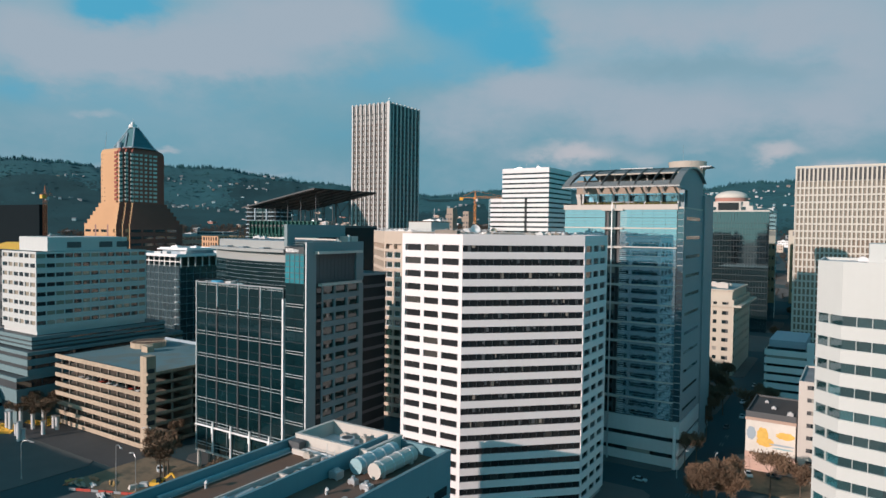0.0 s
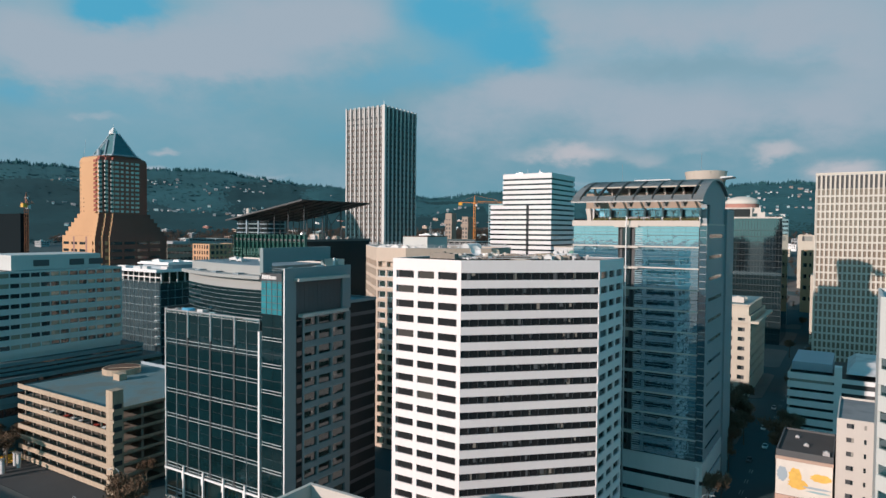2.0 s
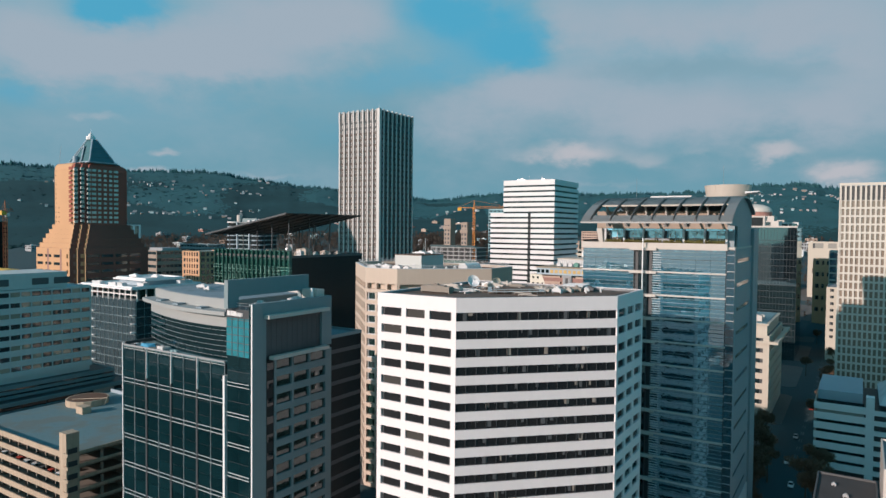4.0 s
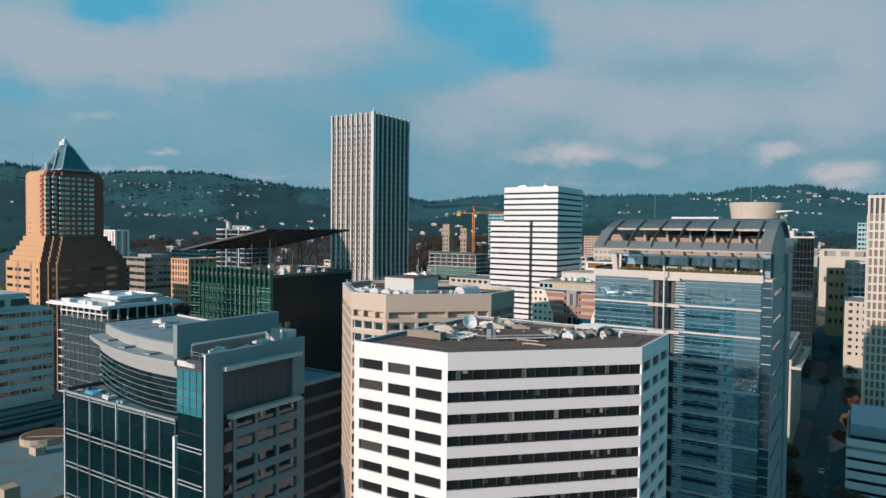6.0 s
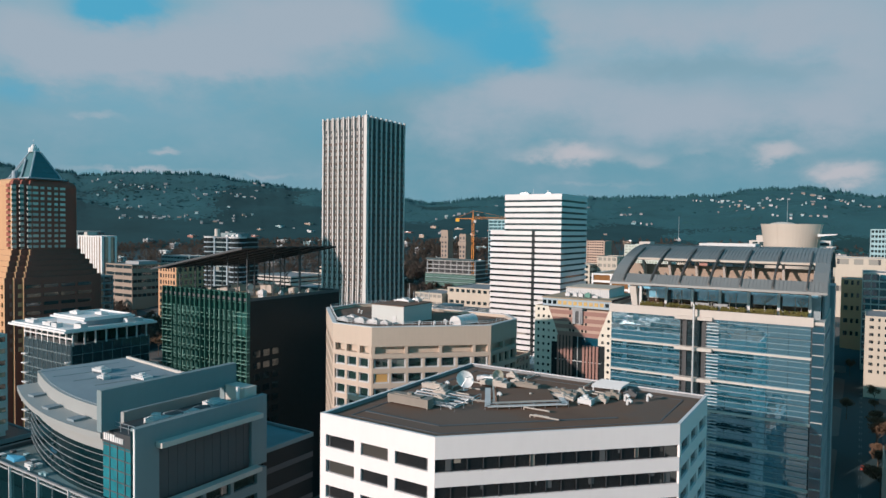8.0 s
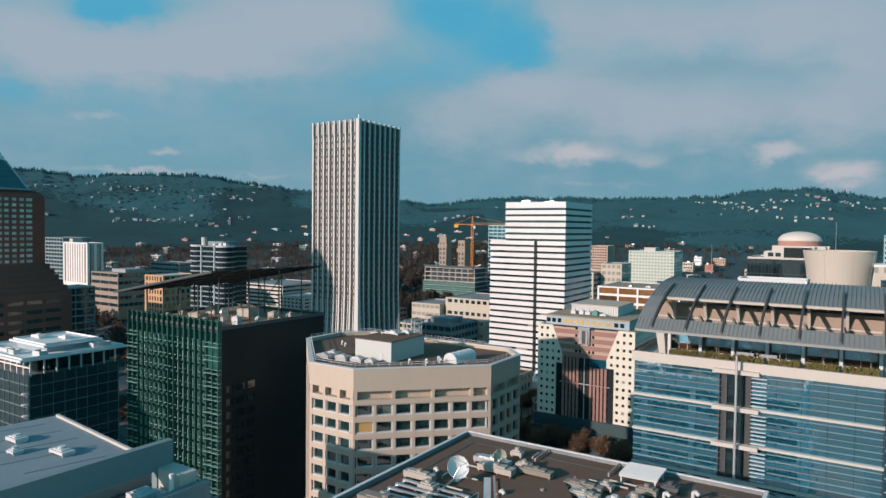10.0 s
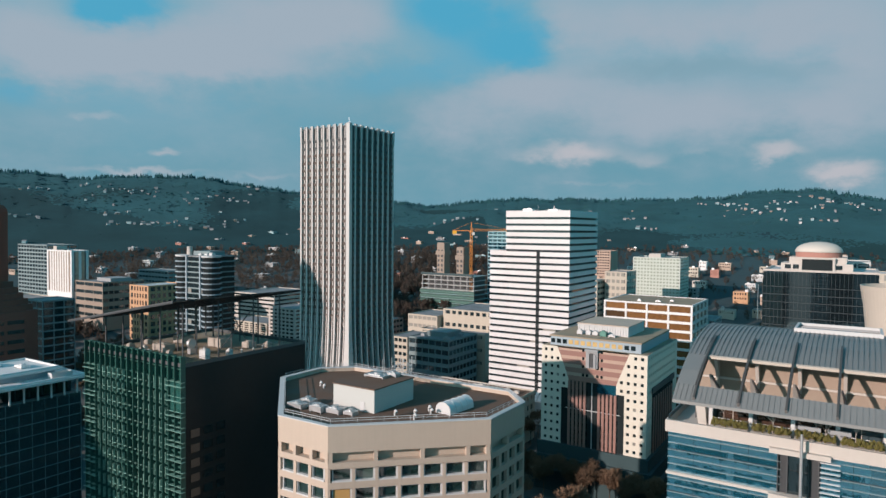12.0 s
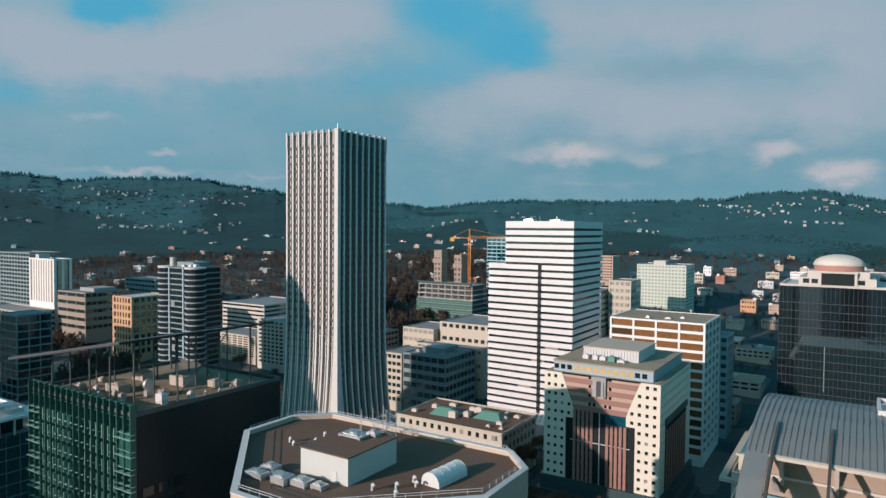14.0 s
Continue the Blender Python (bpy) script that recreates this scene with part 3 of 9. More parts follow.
def rows_of(n, a, b):
    return [a + (b - a) * (k + 0.5) / n for k in range(n)]


def roof_units(T, spots, z, seed=1, material="steel"):
    """Air handlers on a roof: box, louvred hood and feet."""
    rnd = random.Random(seed)
    for x, y, w, d, h in spots:
        g = Geo().box(x - w / 2, x + w / 2, y - d / 2, y + d / 2, z + 0.25, z + h)
        g.box(x - w / 2 + 0.1, x - w / 2 + 0.3, y - d / 2 + 0.1, y + d / 2 - 0.1, z, z + 0.25)
        g.box(x + w / 2 - 0.3, x + w / 2 - 0.1, y - d / 2 + 0.1, y + d / 2 - 0.1, z, z + 0.25)
        g.box(x - w * 0.35, x + w * 0.3, y - d * 0.35, y + d * 0.35, z + h, z + h + 0.18)
        r = min(w, d) * 0.28
        g.tube((x, y, z + h + 0.18), (x, y, z + h + 0.35 + 0.3 * rnd.random()), r, r, 10)
        part("roof_unit", g, material, T)


def roof_vents(T, spots, z, material="whitegrey"):
    """Goose-neck vents."""
    for x, y, h in spots:
        g = Geo().tube((x, y, z), (x, y, z + h), 0.22, n=8)
        g.tube((x, y, z + h), (x + 0.35, y - 0.2, z + h + 0.3), 0.25, n=8)
        g.tube((x + 0.35, y - 0.2, z + h + 0.3), (x + 0.8, y - 0.4, z + h), 0.25, n=8)
        part("roof_vent", g, material, T)


def rail(T, pts, z, h=1.05, material="steel", step=3.0, name="railing"):
    g = Geo()
    for a, b in zip(pts, pts[1:]):
        n = max(1, round(math.dist(a, b) / step))
        for k in range(n + 1):
            x, y = a[0] + (b[0] - a[0]) * k / n, a[1] + (b[1] - a[1]) * k / n
            g.tube((x, y, z), (x, y, z + h), 0.05, n=4)
        for f in (0.55, 1.0):
            g.tube((*a, z + h * f), (*b, z + h * f), 0.05, n=4)
    part(name, g, material, T)


def dish(name, label, x, y, z, r, face, material="white"):
    """A satellite dish on a short mast."""
    D = thing(name, label, "dish", x, y, z)
    part("mast", Geo().tube((0, 0, 0), (0, 0, r * 1.1), 0.12, n=8).box(-0.5, 0.5, -0.5, 0.5, 0, 0.15), "steel", D)
    q = Vector(face).normalized().to_track_quat("Z", "Y")
    rings = []
    for k in range(6):
        f = k / 5 if k else 0.02
        rings.append([Vector((0, 0, r * 1.15)) + q @ Vector((math.cos(a) * r * f, math.sin(a) * r * f, 0.42 * r * f * f)) for a in (2 * math.pi * i / 20 for i in range(20))])
    back = [[p + q @ Vector((0, 0, -0.08)) for p in ringv] for ringv in reversed(rings)]
    part("reflector", Geo().loft(rings + back), material, D)
    tip = Vector((0, 0, r * 1.15)) + q @ Vector((0, 0, r * 0.9))
    g = Geo()
    for k in range(3):
        g.tube(rings[-1][k * 6 + 1], tip, 0.04, n=4)
    g.tube(tip, tip + q @ Vector((0, 0, -0.4)), 0.12, n=6)
    part("feed_arm", g, "steel", D)
    return D


# ---------------------------------------------------------------- white tower with a cut corner and ribbon windows
def banded_tower():
    T = thing("office_tower", "white office tower with a cut corner and dark ribbon windows", "tower", 30, 20, 12)
    poly = local([(8.5, -2), (28.1, -2), (52.7, 22.1), (52.7, 41), (8.5, 41)], 30, 20)
    part("plinth", Geo().prism(inset(poly, 0.5), -0.5, 1.7), "grey", T)
    z = storeys(T, poly, 1.7, 20, 3.62, 1.87, 0.45, "warmwhite", [(3, 1.15, 1.07), (16, 0, 0), (3, 1.15, 1.07), (4, 1.15, 1.07), (4, 1.15, 1.07)], glazing="glassoffice", roof="roofbrown", cap=2.3, lip=0.6)
    u = Vector((0.7141, 0.7)).normalized()
    p = Vector(poly[1])
    for k in range(1, 16):
        a = p + u * (34.4 * k / 16) + Vector((-u.y, u.x)) * 0.16
        part("mullion", Geo().box(-0.05, 0.05, -0.06, 0.06, 1.7 + 1.87, 1.7 + 72.4), "black", T, at=(a.x, a.y, 0), rz=math.atan2(u.y, u.x))
    # half-drawn blinds and odd things behind the ribbon glass
    rnd = random.Random(12)
    for k in range(6, 20):
        for c in range(6):
            w, h = rnd.uniform(0.12, 0.5), rnd.uniform(0.5, 1.7)
            a = p + u * rnd.uniform(1, 33.4) + Vector((-u.y, u.x)) * 0.3
            part("blind", Geo().box(-w, w, -0.06, 0.12, 1.7 + (k + 1) * 3.62 - h, 1.7 + (k + 1) * 3.62), rnd.choice(("mortar", "darkgrey", "darkgrey")), T, at=(a.x, a.y, 0), rz=math.atan2(u.y, u.x))
    roof = z
    part("parapet_lining", ring(Geo(), inset(poly, 0.452), 0.06, roof, roof + 0.5), "roofgrey", T)
    seam = inset(poly, 3.0)
    part("roof_seam", ring(Geo(), seam, 0.25, roof, roof + 0.06), "darkgrey", T)
    walk_pad = Geo()
    for a, b in (((-18, -16), (-5, -16)), ((-5, -16), (14, 2))):
        walk_pad.beam((*a, roof + 0.06), (*b, roof + 0.06), 0.5, 0.1)
    part("cable_tray", walk_pad, "darkgrey", T)
    for k in range(5):
        part("deck_beam", Geo().box(-18, -8, -8 + k * 1.6, -7.6 + k * 1.6, roof + 0.3, roof + 0.5), "steel", T)
    for x in (-17.7, -13, -8.3):
        part("deck_bearer", Geo().box(x - 0.15, x + 0.15, -8, -1, roof, roof + 0.3), "steel", T)
    roof_units(T, [(-11.5, -6, 2.4, 1.5, 1.0), (-14, -1.5, 2.4, 1.6, 0.8), (-7, 12, 2.2, 1.2, 0.8), (5, 11, 1.8, 1.4, 0.8), (-10, 16, 1.8, 1.2, 0.8)], roof, 3, "greymetal")
    part("roof_hatch", Geo().loft([[(-3, -4, roof), (4.5, 3, roof), (0, 10, roof), (-8, 5, roof)], [(-2.6, -3.4, roof + 0.8), (4.0, 3, roof + 0.8), (0, 9.2, roof + 0.8), (-7.2, 4.8, roof + 0.8)]]), "roofbrown", T, "dark raised roof hatch")
    part("hatch_kerb", Geo().beam((-3, -4, roof + 0.9), (4.5, 3, roof + 0.9), 0.3, 0.25).beam((-3, -4, roof + 0.9), (-8, 5, roof + 0.9), 0.3, 0.25), "greymetal", T)
    panel = Geo()
    for k in range(7):
        panel.loft([[(5.5 + 0.02, 14.5 + k * 0.7, roof + 0.9), (10.5, 14.5 + k * 0.7, roof + 1.0), (10.5, 15.1 + k * 0.7, roof + 1.35), (5.5, 15.1 + k * 0.7, roof + 1.25)], [(5.5 + 0.02, 14.5 + k * 0.7, roof + 1.0), (10.5, 14.5 + k * 0.7, roof + 1.1), (10.5, 15.1 + k * 0.7, roof + 1.45), (5.5, 15.1 + k * 0.7, roof + 1.35)]])
    for x in (5.8, 10.2):
        panel.box(x - 0.1, x + 0.1, 14.6, 14.8, roof, roof + 0.95)
        panel.box(x - 0.1, x + 0.1, 18.6, 18.8, roof, roof + 0.95)
    part("louvre_screen", panel, "whitegrey", T)
    rnd = random.Random(4)
    for k in range(26):
        x, y = -16 + rnd.random() * 22, -7 + rnd.random() * 24
        dx, dy = ((2 + 4 * rnd.random(), 0), (0, 2 + 3 * rnd.random()))[k % 2]
        part("pipe", Geo().tube((x, y, roof + 0.35), (x + dx, y + dy, roof + 0.35), 0.13, n=6).tube((x, y, roof), (x, y, roof + 0.35), 0.13, n=6), "greymetal", T)
    roof_vents(T, [(-16, 3, 0.8), (-5, 1, 0.9), (12, 12, 0.8), (15, 14, 0.9), (13, 10, 0.6)], roof)
    rail(T, [(-19, -9), (-7, -9), (-7, -1)], roof, 1.1, "steel", 2.5, "guard_rail")
    # long air handlers, skids and a walkway round the hatch
    for x, y, w, d, h, m in ((-14.5, -9.6, 7.5, 1.8, 1.5, "mortar"), (-16.8, 0.6, 4.5, 1.2, 1.0, "greymetal"), (-9.5, 8.5, 5.2, 1.6, 1.0, "greymetal"), (-11.5, 11.0, 5.5, 1.3, 0.9, "steel"), (-4.5, 10.6, 4.6, 1.4, 0.9, "mortar"), (2.6, 9.4, 5.0, 1.3, 0.9, "mortar"), (3.6, 7.0, 3.8, 1.2, 0.8, "greymetal"), (7.6, 6.4, 2.2, 1.6, 1.0, "whitegrey"), (9.2, 9.2, 1.8, 1.8, 0.8, "greymetal"), (9.8, 12.4, 2.6, 1.2, 0.9, "mortar"), (-1.0, 4.6, 3.6, 1.0, 0.5, "greymetal"), (12.0, 15.2, 2.2, 1.4, 0.8, "darkgrey")):
        roof_units(T, [(x, y, w, d, h)], roof, int(abs(x * 7)), m)
    part("hatch_walkway", Geo().beam((-3.6, -5.0, roof + 0.5), (5.6, 3.2, roof + 0.5), 0.9, 0.12).beam((-3.6, -5.0, roof + 0.5), (-9.0, 5.0, roof + 0.5), 0.9, 0.12).beam((5.6, 3.2, roof + 0.5), (0.6, 10.4, roof + 0.5), 0.9, 0.12), "whitegrey", T)
    rail(T, [(-3.8, -5.4), (6.0, 3.2), (0.8, 10.8)], roof, 1.0, "steel", 2.0, "hatch_rail")
    finish(T)
    return roof + 12


ROOF_A = banded_tower()
dish("satellite_dish", "large pale satellite dish on a gravel roof", 17.5, 23, ROOF_A, 1.5, (0.75, -0.6, 0.55))
dish("satellite_dish", "cream satellite dish tilted to the sky", 19.5, 31, ROOF_A, 1.1, (0.8, -0.5, 0.2), "beige")


# ---------------------------------------------------------------- tan octagonal tower
def civic_tower():
    T = thing("civic_tower", "tan concrete tower with cut corners and square windows", "tower", -44, 88, 12)
    poly = local([(-50, 65.5), (-36.3, 65.5), (-12.4, 88), (-12.4, 104), (-19.5, 111.5), (-68, 111.5), (-75, 104.5), (-75, 90)], -44, 88)
    sides = [(3, 0.75, 0.7), (7, 0.62, 0.5), (4, 1.0, 0.8), None, None, None, None, (7, 1.0, 0.8)]
    storeys(T, poly, 0.5, 17, 4.0, 1.32, 0.9, "tan", sides, roof="tan", cap=-0.1, lip=0.05, glazing="glassjade")
    # open loggia storey under the parapet
    q = inset(poly, 1.6)
    part("loggia_wall", Geo().prism(q, 68.5, 71.7), "tan", T)
    part("loggia_sill", ring(Geo(), poly, 1.59, 68.56, 69.7), "tan", T)
    for i, per in ((0, 3), (1, 3.5), (2, 2), (7, 4)):
        p0, p1 = Vector(poly[i]), Vector(poly[(i + 1) % 8])
        u = (p1 - p0).normalized()
        for k in range(math.ceil(per) + 1):
            c = p0 + u * min(max(0.5, (p1 - p0).length * k / per), (p1 - p0).length - 0.5) + Vector((-u.y, u.x)) * 0.75
            part("loggia_pier", Geo().box(-0.4, 0.4, -0.7, 0.7, 69.7, 71.7), "tan", T, at=(c.x, c.y, 0), rz=math.atan2(u.y, u.x))
    part("parapet", ring(Geo(), poly, 0.9, 71.7, 76.9), "tan", T)
    part("coping", ring(Geo(), inset(poly, -0.12), 1.2, 76.9, 77.1), "whitegrey", T)
    part("roof_deck", Geo().prism(inset(poly, 0.9), 75.6, 76.0), "roofbrown", T)
    # pale window surrounds on the cut corner and the front
    for i, cols, corner in ((0, 3, 0.7), (1, 7, 0.5)):
        p0, p1 = Vector(poly[i]), Vector(poly[(i + 1) % 8])
        u = (p1 - p0).normalized()
        cell = ((p1 - p0).length - 2 * corner) / cols
        w = cell - (0.75, 0.62)[i] - 0.02
        g = Geo()
        g.box(-w / 2, w / 2, 0.05, 0.8, 0, 0.3).box(-w / 2, -w / 2 + 0.22, 0.3, 0.8, 0.3, 2.68).box(w / 2 - 0.34, w / 2, 0.3, 0.8, 0.3, 2.68).box(-w / 2 + 0.22, w / 2 - 0.34, 0.45, 0.8, 2.44, 2.68)
        frame_mesh = g.mesh("window_frame")
        for k in range(9, 17):
            for c in range(cols):
                at = p0 + u * (corner + (c + 0.5) * cell)
                part("window_frame", frame_mesh, "whitegrey", T, at=(at.x, at.y, 0.5 + k * 4 + 1.32), rz=math.atan2(u.y, u.x))
    p0, u = Vector(poly[1]), (Vector(poly[2]) - Vector(poly[1])).normalized()
    at = p0 + u * (0.5 + 0.5 * ((Vector(poly[2]) - p0).length - 1.0) / 7)
    part("boarded_window", Geo().box(-1.65, 1.55, 0.45, 0.6, 0.3, 2.44), "ochreboard", T, "window boarded with ochre plywood", at=(at.x, at.y, 0.5 + 15 * 4 + 1.32), rz=math.atan2(u.y, u.x))
    z = 76.0
    house = Geo().prism(rect(-4.2, 7.4, -7.7, 6.8), z, z + 5.0)
    ph = part("penthouse", house, "greywhite", T, "white rooftop plant room")
    part("penthouse_roof", Geo().prism(rect(-4.4, 7.6, -7.9, 7.0), z + 5.0, z + 5.25), "roofbrown", ph)
    part("door", Geo().box(3.6, 4.8, -7.8, -7.7, z, z + 2.1), "whitegrey", ph)
    roof_units(T, [(0.5, 2.5, 5.5, 4.0, 0.6), (3.4, 4.6, 2.5, 2.0, 0.8)], z + 5.25, 5)
    part("aerial", Geo().tube((2.5, 2, z + 5.2), (2.5, 2, z + 11), 0.07, n=5).tube((0.5, 4, z + 5.2), (0.5, 4, z + 9), 0.06, n=5), "steel", T)
    roof_units(T, [(-9.5, -13.5, 4.2, 2.2, 1.2), (-6.0, -11.2, 5.0, 2.6, 0.7), (-9.5, -10.2, 3.4, 2.4, 1.3), (-3.5, -13.2, 3.4, 2.4, 1.5), (0.2, -11.8, 3.8, 2.8, 1.2), (3.8, -11.2, 2.6, 2.0, 0.9)], z, 7)
    n = 12
    arc = [(math.cos(math.pi * k / n), math.sin(math.pi * k / n)) for k in range(n + 1)]
    sect = [(-2.0, 0.0)] + [(-c * 2.0, 0.6 + s * 1.9) for c, s in arc] + [(2.0, 0.0)]
    v0, v1 = Vector((19.6, 0.6, z)), Vector((20.4, 9.0, z))
    d = (v1 - v0).normalized()
    side = Vector((d.y, -d.x, 0))
    part("barrel_vault", Geo().loft([[p + side * u + Vector((0, 0, w)) for u, w in sect] for p in (v0, v1)]), "white", T, "white barrel-vaulted skylight")
    for k in range(5):
        p = v0.lerp(v1, k / 4)
        part("vault_rib", Geo().loft([[p + d * o + side * u * 1.02 + Vector((0, 0, w * 1.02)) for u, w in sect] for o in (-0.06, 0.06)]), "whitegrey", T)
    roof_vents(T, [(-19, 4, 0.9), (-17, 3, 0.7), (-14, 6.5, 0.9), (-12, 7.5, 1.2), (-11, 6.5, 0.7), (12, -6.5, 1.0), (15, -3.5, 0.9), (16, 0.5, 1.0), (17.5, -1.0, 0.9), (19, 3.5, 0.8), (17, -6.5, 1.0), (-15.5, 11, 0.8)], z)
    rail(T, inset(poly, 1.3) + [inset(poly, 1.3)[0]], 77.1, 1.0, "whitegrey", 2.6)
    finish(T)
    # lattice mast behind the plant room
    L = thing("lattice_mast", "slim grey lattice mast on a tower roof", "mast", -47, 104.5, 12 + 76)
    g = Geo()
    for k in range(4):
        for a, b in (((-1.8, -1.8), (1.8, -1.8)), ((1.8, -1.8), (1.8, 1.8)), ((1.8, 1.8), (-1.8, 1.8)), ((-1.8, 1.8), (-1.8, -1.8))):
            g.tube((*a, k * 1.6), (*b, k * 1.6 + 1.6), 0.06, n=4)
            g.tube((*a, k * 1.6), (*b, k * 1.6), 0.06, n=4)
    part("bracing", g, "steel", L)
    for x in (-1.8, 1.8):
        for y in (-1.8, 1.8):
            part("leg", Geo().tube((x, y, 0), (x, y, 7.2), 0.1, n=5), "steel", L)


civic_tower()


# ---------------------------------------------------------------- green glass tower with sloping roof canopy
def green_tower():
    T = thing("glass_tower", "dark green glass tower with louvres under a sloping roof canopy", "tower", -124, 102, 12)
    poly = local(rect(-147.5, -101, 80, 125.5), -124, 102)
    z1 = 74.0
    part("core", Geo().prism(inset(poly, 0.6), 0, z1 + 3.6), "glassgreen", T)
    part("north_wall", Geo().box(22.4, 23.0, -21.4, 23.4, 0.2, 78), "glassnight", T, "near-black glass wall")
    # the panes, shelves and fins of the sunny side
    for k in range(18):
        z = 2 + k * 4.05
        for c in range(17):
            x = -23 + (c + 0.5) * 46 / 17
            pane(T, x, -21.4, z + 1.2, 0, 2.1, 2.5, "glassgreen")
        g = Geo().box(-23.4, 23, -22.0, -21.4, z, z + 0.55)
        part("spandrel", g, "greenmetal", T)
        for x0, x1 in ((-23.9, -17.6), (16.8, 23.6)):
            part("light_shelf", Geo().box(x0, x1, -23.2, -21.9, z + 2.0, z + 2.12), "greenpale", T)
            part("light_shelf", Geo().box(x0, x1, -22.8, -21.9, z + 3.2, z + 3.3), "greenpale", T)
        reeds = Geo()
        for c in range(14):
            x = -16.6 + c * 2.5
            reeds.box(x, x + 1.3, -22.5, -22.2, z + 1.6, z + 1.8)
            reeds.box(x, x + 0.18, -22.7, -22.0, z + 0.55, z + 3.6)
        part("reed_screen", reeds, "greenpale", T)
    for c in range(18):
        x = -23.2 + c * 46.2 / 17
        part("fin", Geo().box(x - 0.09, x + 0.09, -22.9, -21.4, 2, 81), "greenmetal", T)
    part("screen_glass", Geo().box(-23.4, 23.0, -21.8, -21.7, 70, 81), "glassgreen", T)
    for k in range(4):
        part("screen_rail", Geo().box(-23.4, 23.2, -22.2, -21.8, 71 + k * 3.2, 71.2 + k * 3.2), "greenmetal", T)
    part("corner_box", Geo().box(18.2, 22.8, -22.6, -21.9, 66, 74), "glassgreen", T)
    # dim window bays on the shaded side
    for k in range(12):
        for c in range(3):
            pane(T, 23.1, -18.5 + c * 4.2, 14 + k * 4.05, math.pi / 2, 2.9, 2.2, "glassdark", thick=0.15)
    part("roof", Geo().prism(inset(poly, 0.65), 77.6, 78.0), "rooftan", T)
    part("parapet", ring(Geo(), poly, 0.5, 78.0, 79.0), "darkgrey", T)
    rail(T, [(-22.5, -20.6), (22, -20.6), (22, 22)], 79.0, 1.0, "darkgrey", 3.5)
    roof_units(T, [(-14, -14, 2.4, 2.0, 1.4), (-3, -10, 6, 3.5, 2.2), (-5, -16, 1.6, 1.6, 1.4), (4, -15, 1.4, 1.4, 1.8), (7, -15, 1.4, 1.4, 1.8), (5, 4, 6, 4, 3), (-10, 2, 5, 4, 2.4), (14, 8, 3, 3, 2), (18, 12, 2, 2, 1.5), (11, -6, 2.4, 1.8, 1.6), (-17, -6, 2.4, 1.8, 1.2)], 78.0, 9, "greymetal")
    roof_units(T, [(17.5, -11, 2.6, 1.8, 2.6), (19.5, -4, 1.4, 1.4, 1.8), (-8, -13, 1.6, 1.2, 1.2), (0, -17, 1.2, 1.2, 1.5)], 78.0, 10, "whitegrey")
    roof_vents(T, [(20, 0, 1.2), (20.5, 4, 1.0), (20, 8, 1.2), (10, -17, 0.9), (-11, -17, 1.0), (-19, -16, 0.9)], 78.0)
    part("fan_wheel", Geo().loft([[(7.2, -8.0 + 1.5 * math.cos(a), 81.0 + 1.5 * math.sin(a)) for a in (2 * math.pi * k / 18 for k in range(18))], [(8.0, -8.0 + 1.4 * math.cos(a), 81.0 + 1.4 * math.sin(a)) for a in (2 * math.pi * k / 18 for k in range(18))]]).box(6.9, 8.3, -9, -7, 78, 79.6), "steel", T)
    # the canopy: one thin sloping plate on beams and props
    a, b, c, d = (25.0, -26.5, 96.2), (27.6, 16.6, 96.2), (-23.5, 19.0, 87.4), (-23.5, -27.5, 87.4)
    top = [a, b, c, d]
    part("canopy", Geo().loft([[(x, y, z) for x, y, z in top], [(x, y, z + 0.22) for x, y, z in top]]), "black", T, "thin dark sloping roof canopy")
    A, B, C, D = (Vector(p) for p in top)
    for k in range(8):
        f = k / 7
        part("canopy_beam", Geo().beam(A.lerp(B, f) + Vector((0, 0, -0.2)), D.lerp(C, f) + Vector((0, 0, -0.2)), 0.25, 0.4), "black", T)
    part("canopy_edge", Geo().beam(A + Vector((0, 0, 0.15)), D + Vector((0, 0, 0.1)), 0.2, 0.35), "darkgrey", T)
    for u in (0.12, 0.32, 0.50, 0.68, 0.86):
        for v in (0.16, 0.42, 0.70, 0.93):
            p = A.lerp(B, v).lerp(D.lerp(C, v), u)
            if abs(p.x) < 22.5 and -20.8 < p.y < 22.5:
                part("prop", Geo().tube((p.x, p.y, 78.0), (p.x, p.y, p.z - 0.3), 0.22, n=8), "darkgrey", T)
    part("bracing", Geo().tube((12, -2, 78), (16, 10, 92.5), 0.16).tube((12, 10, 78), (16, -2, 92.8), 0.16), "darkgrey", T)
    finish(T)


green_tower()


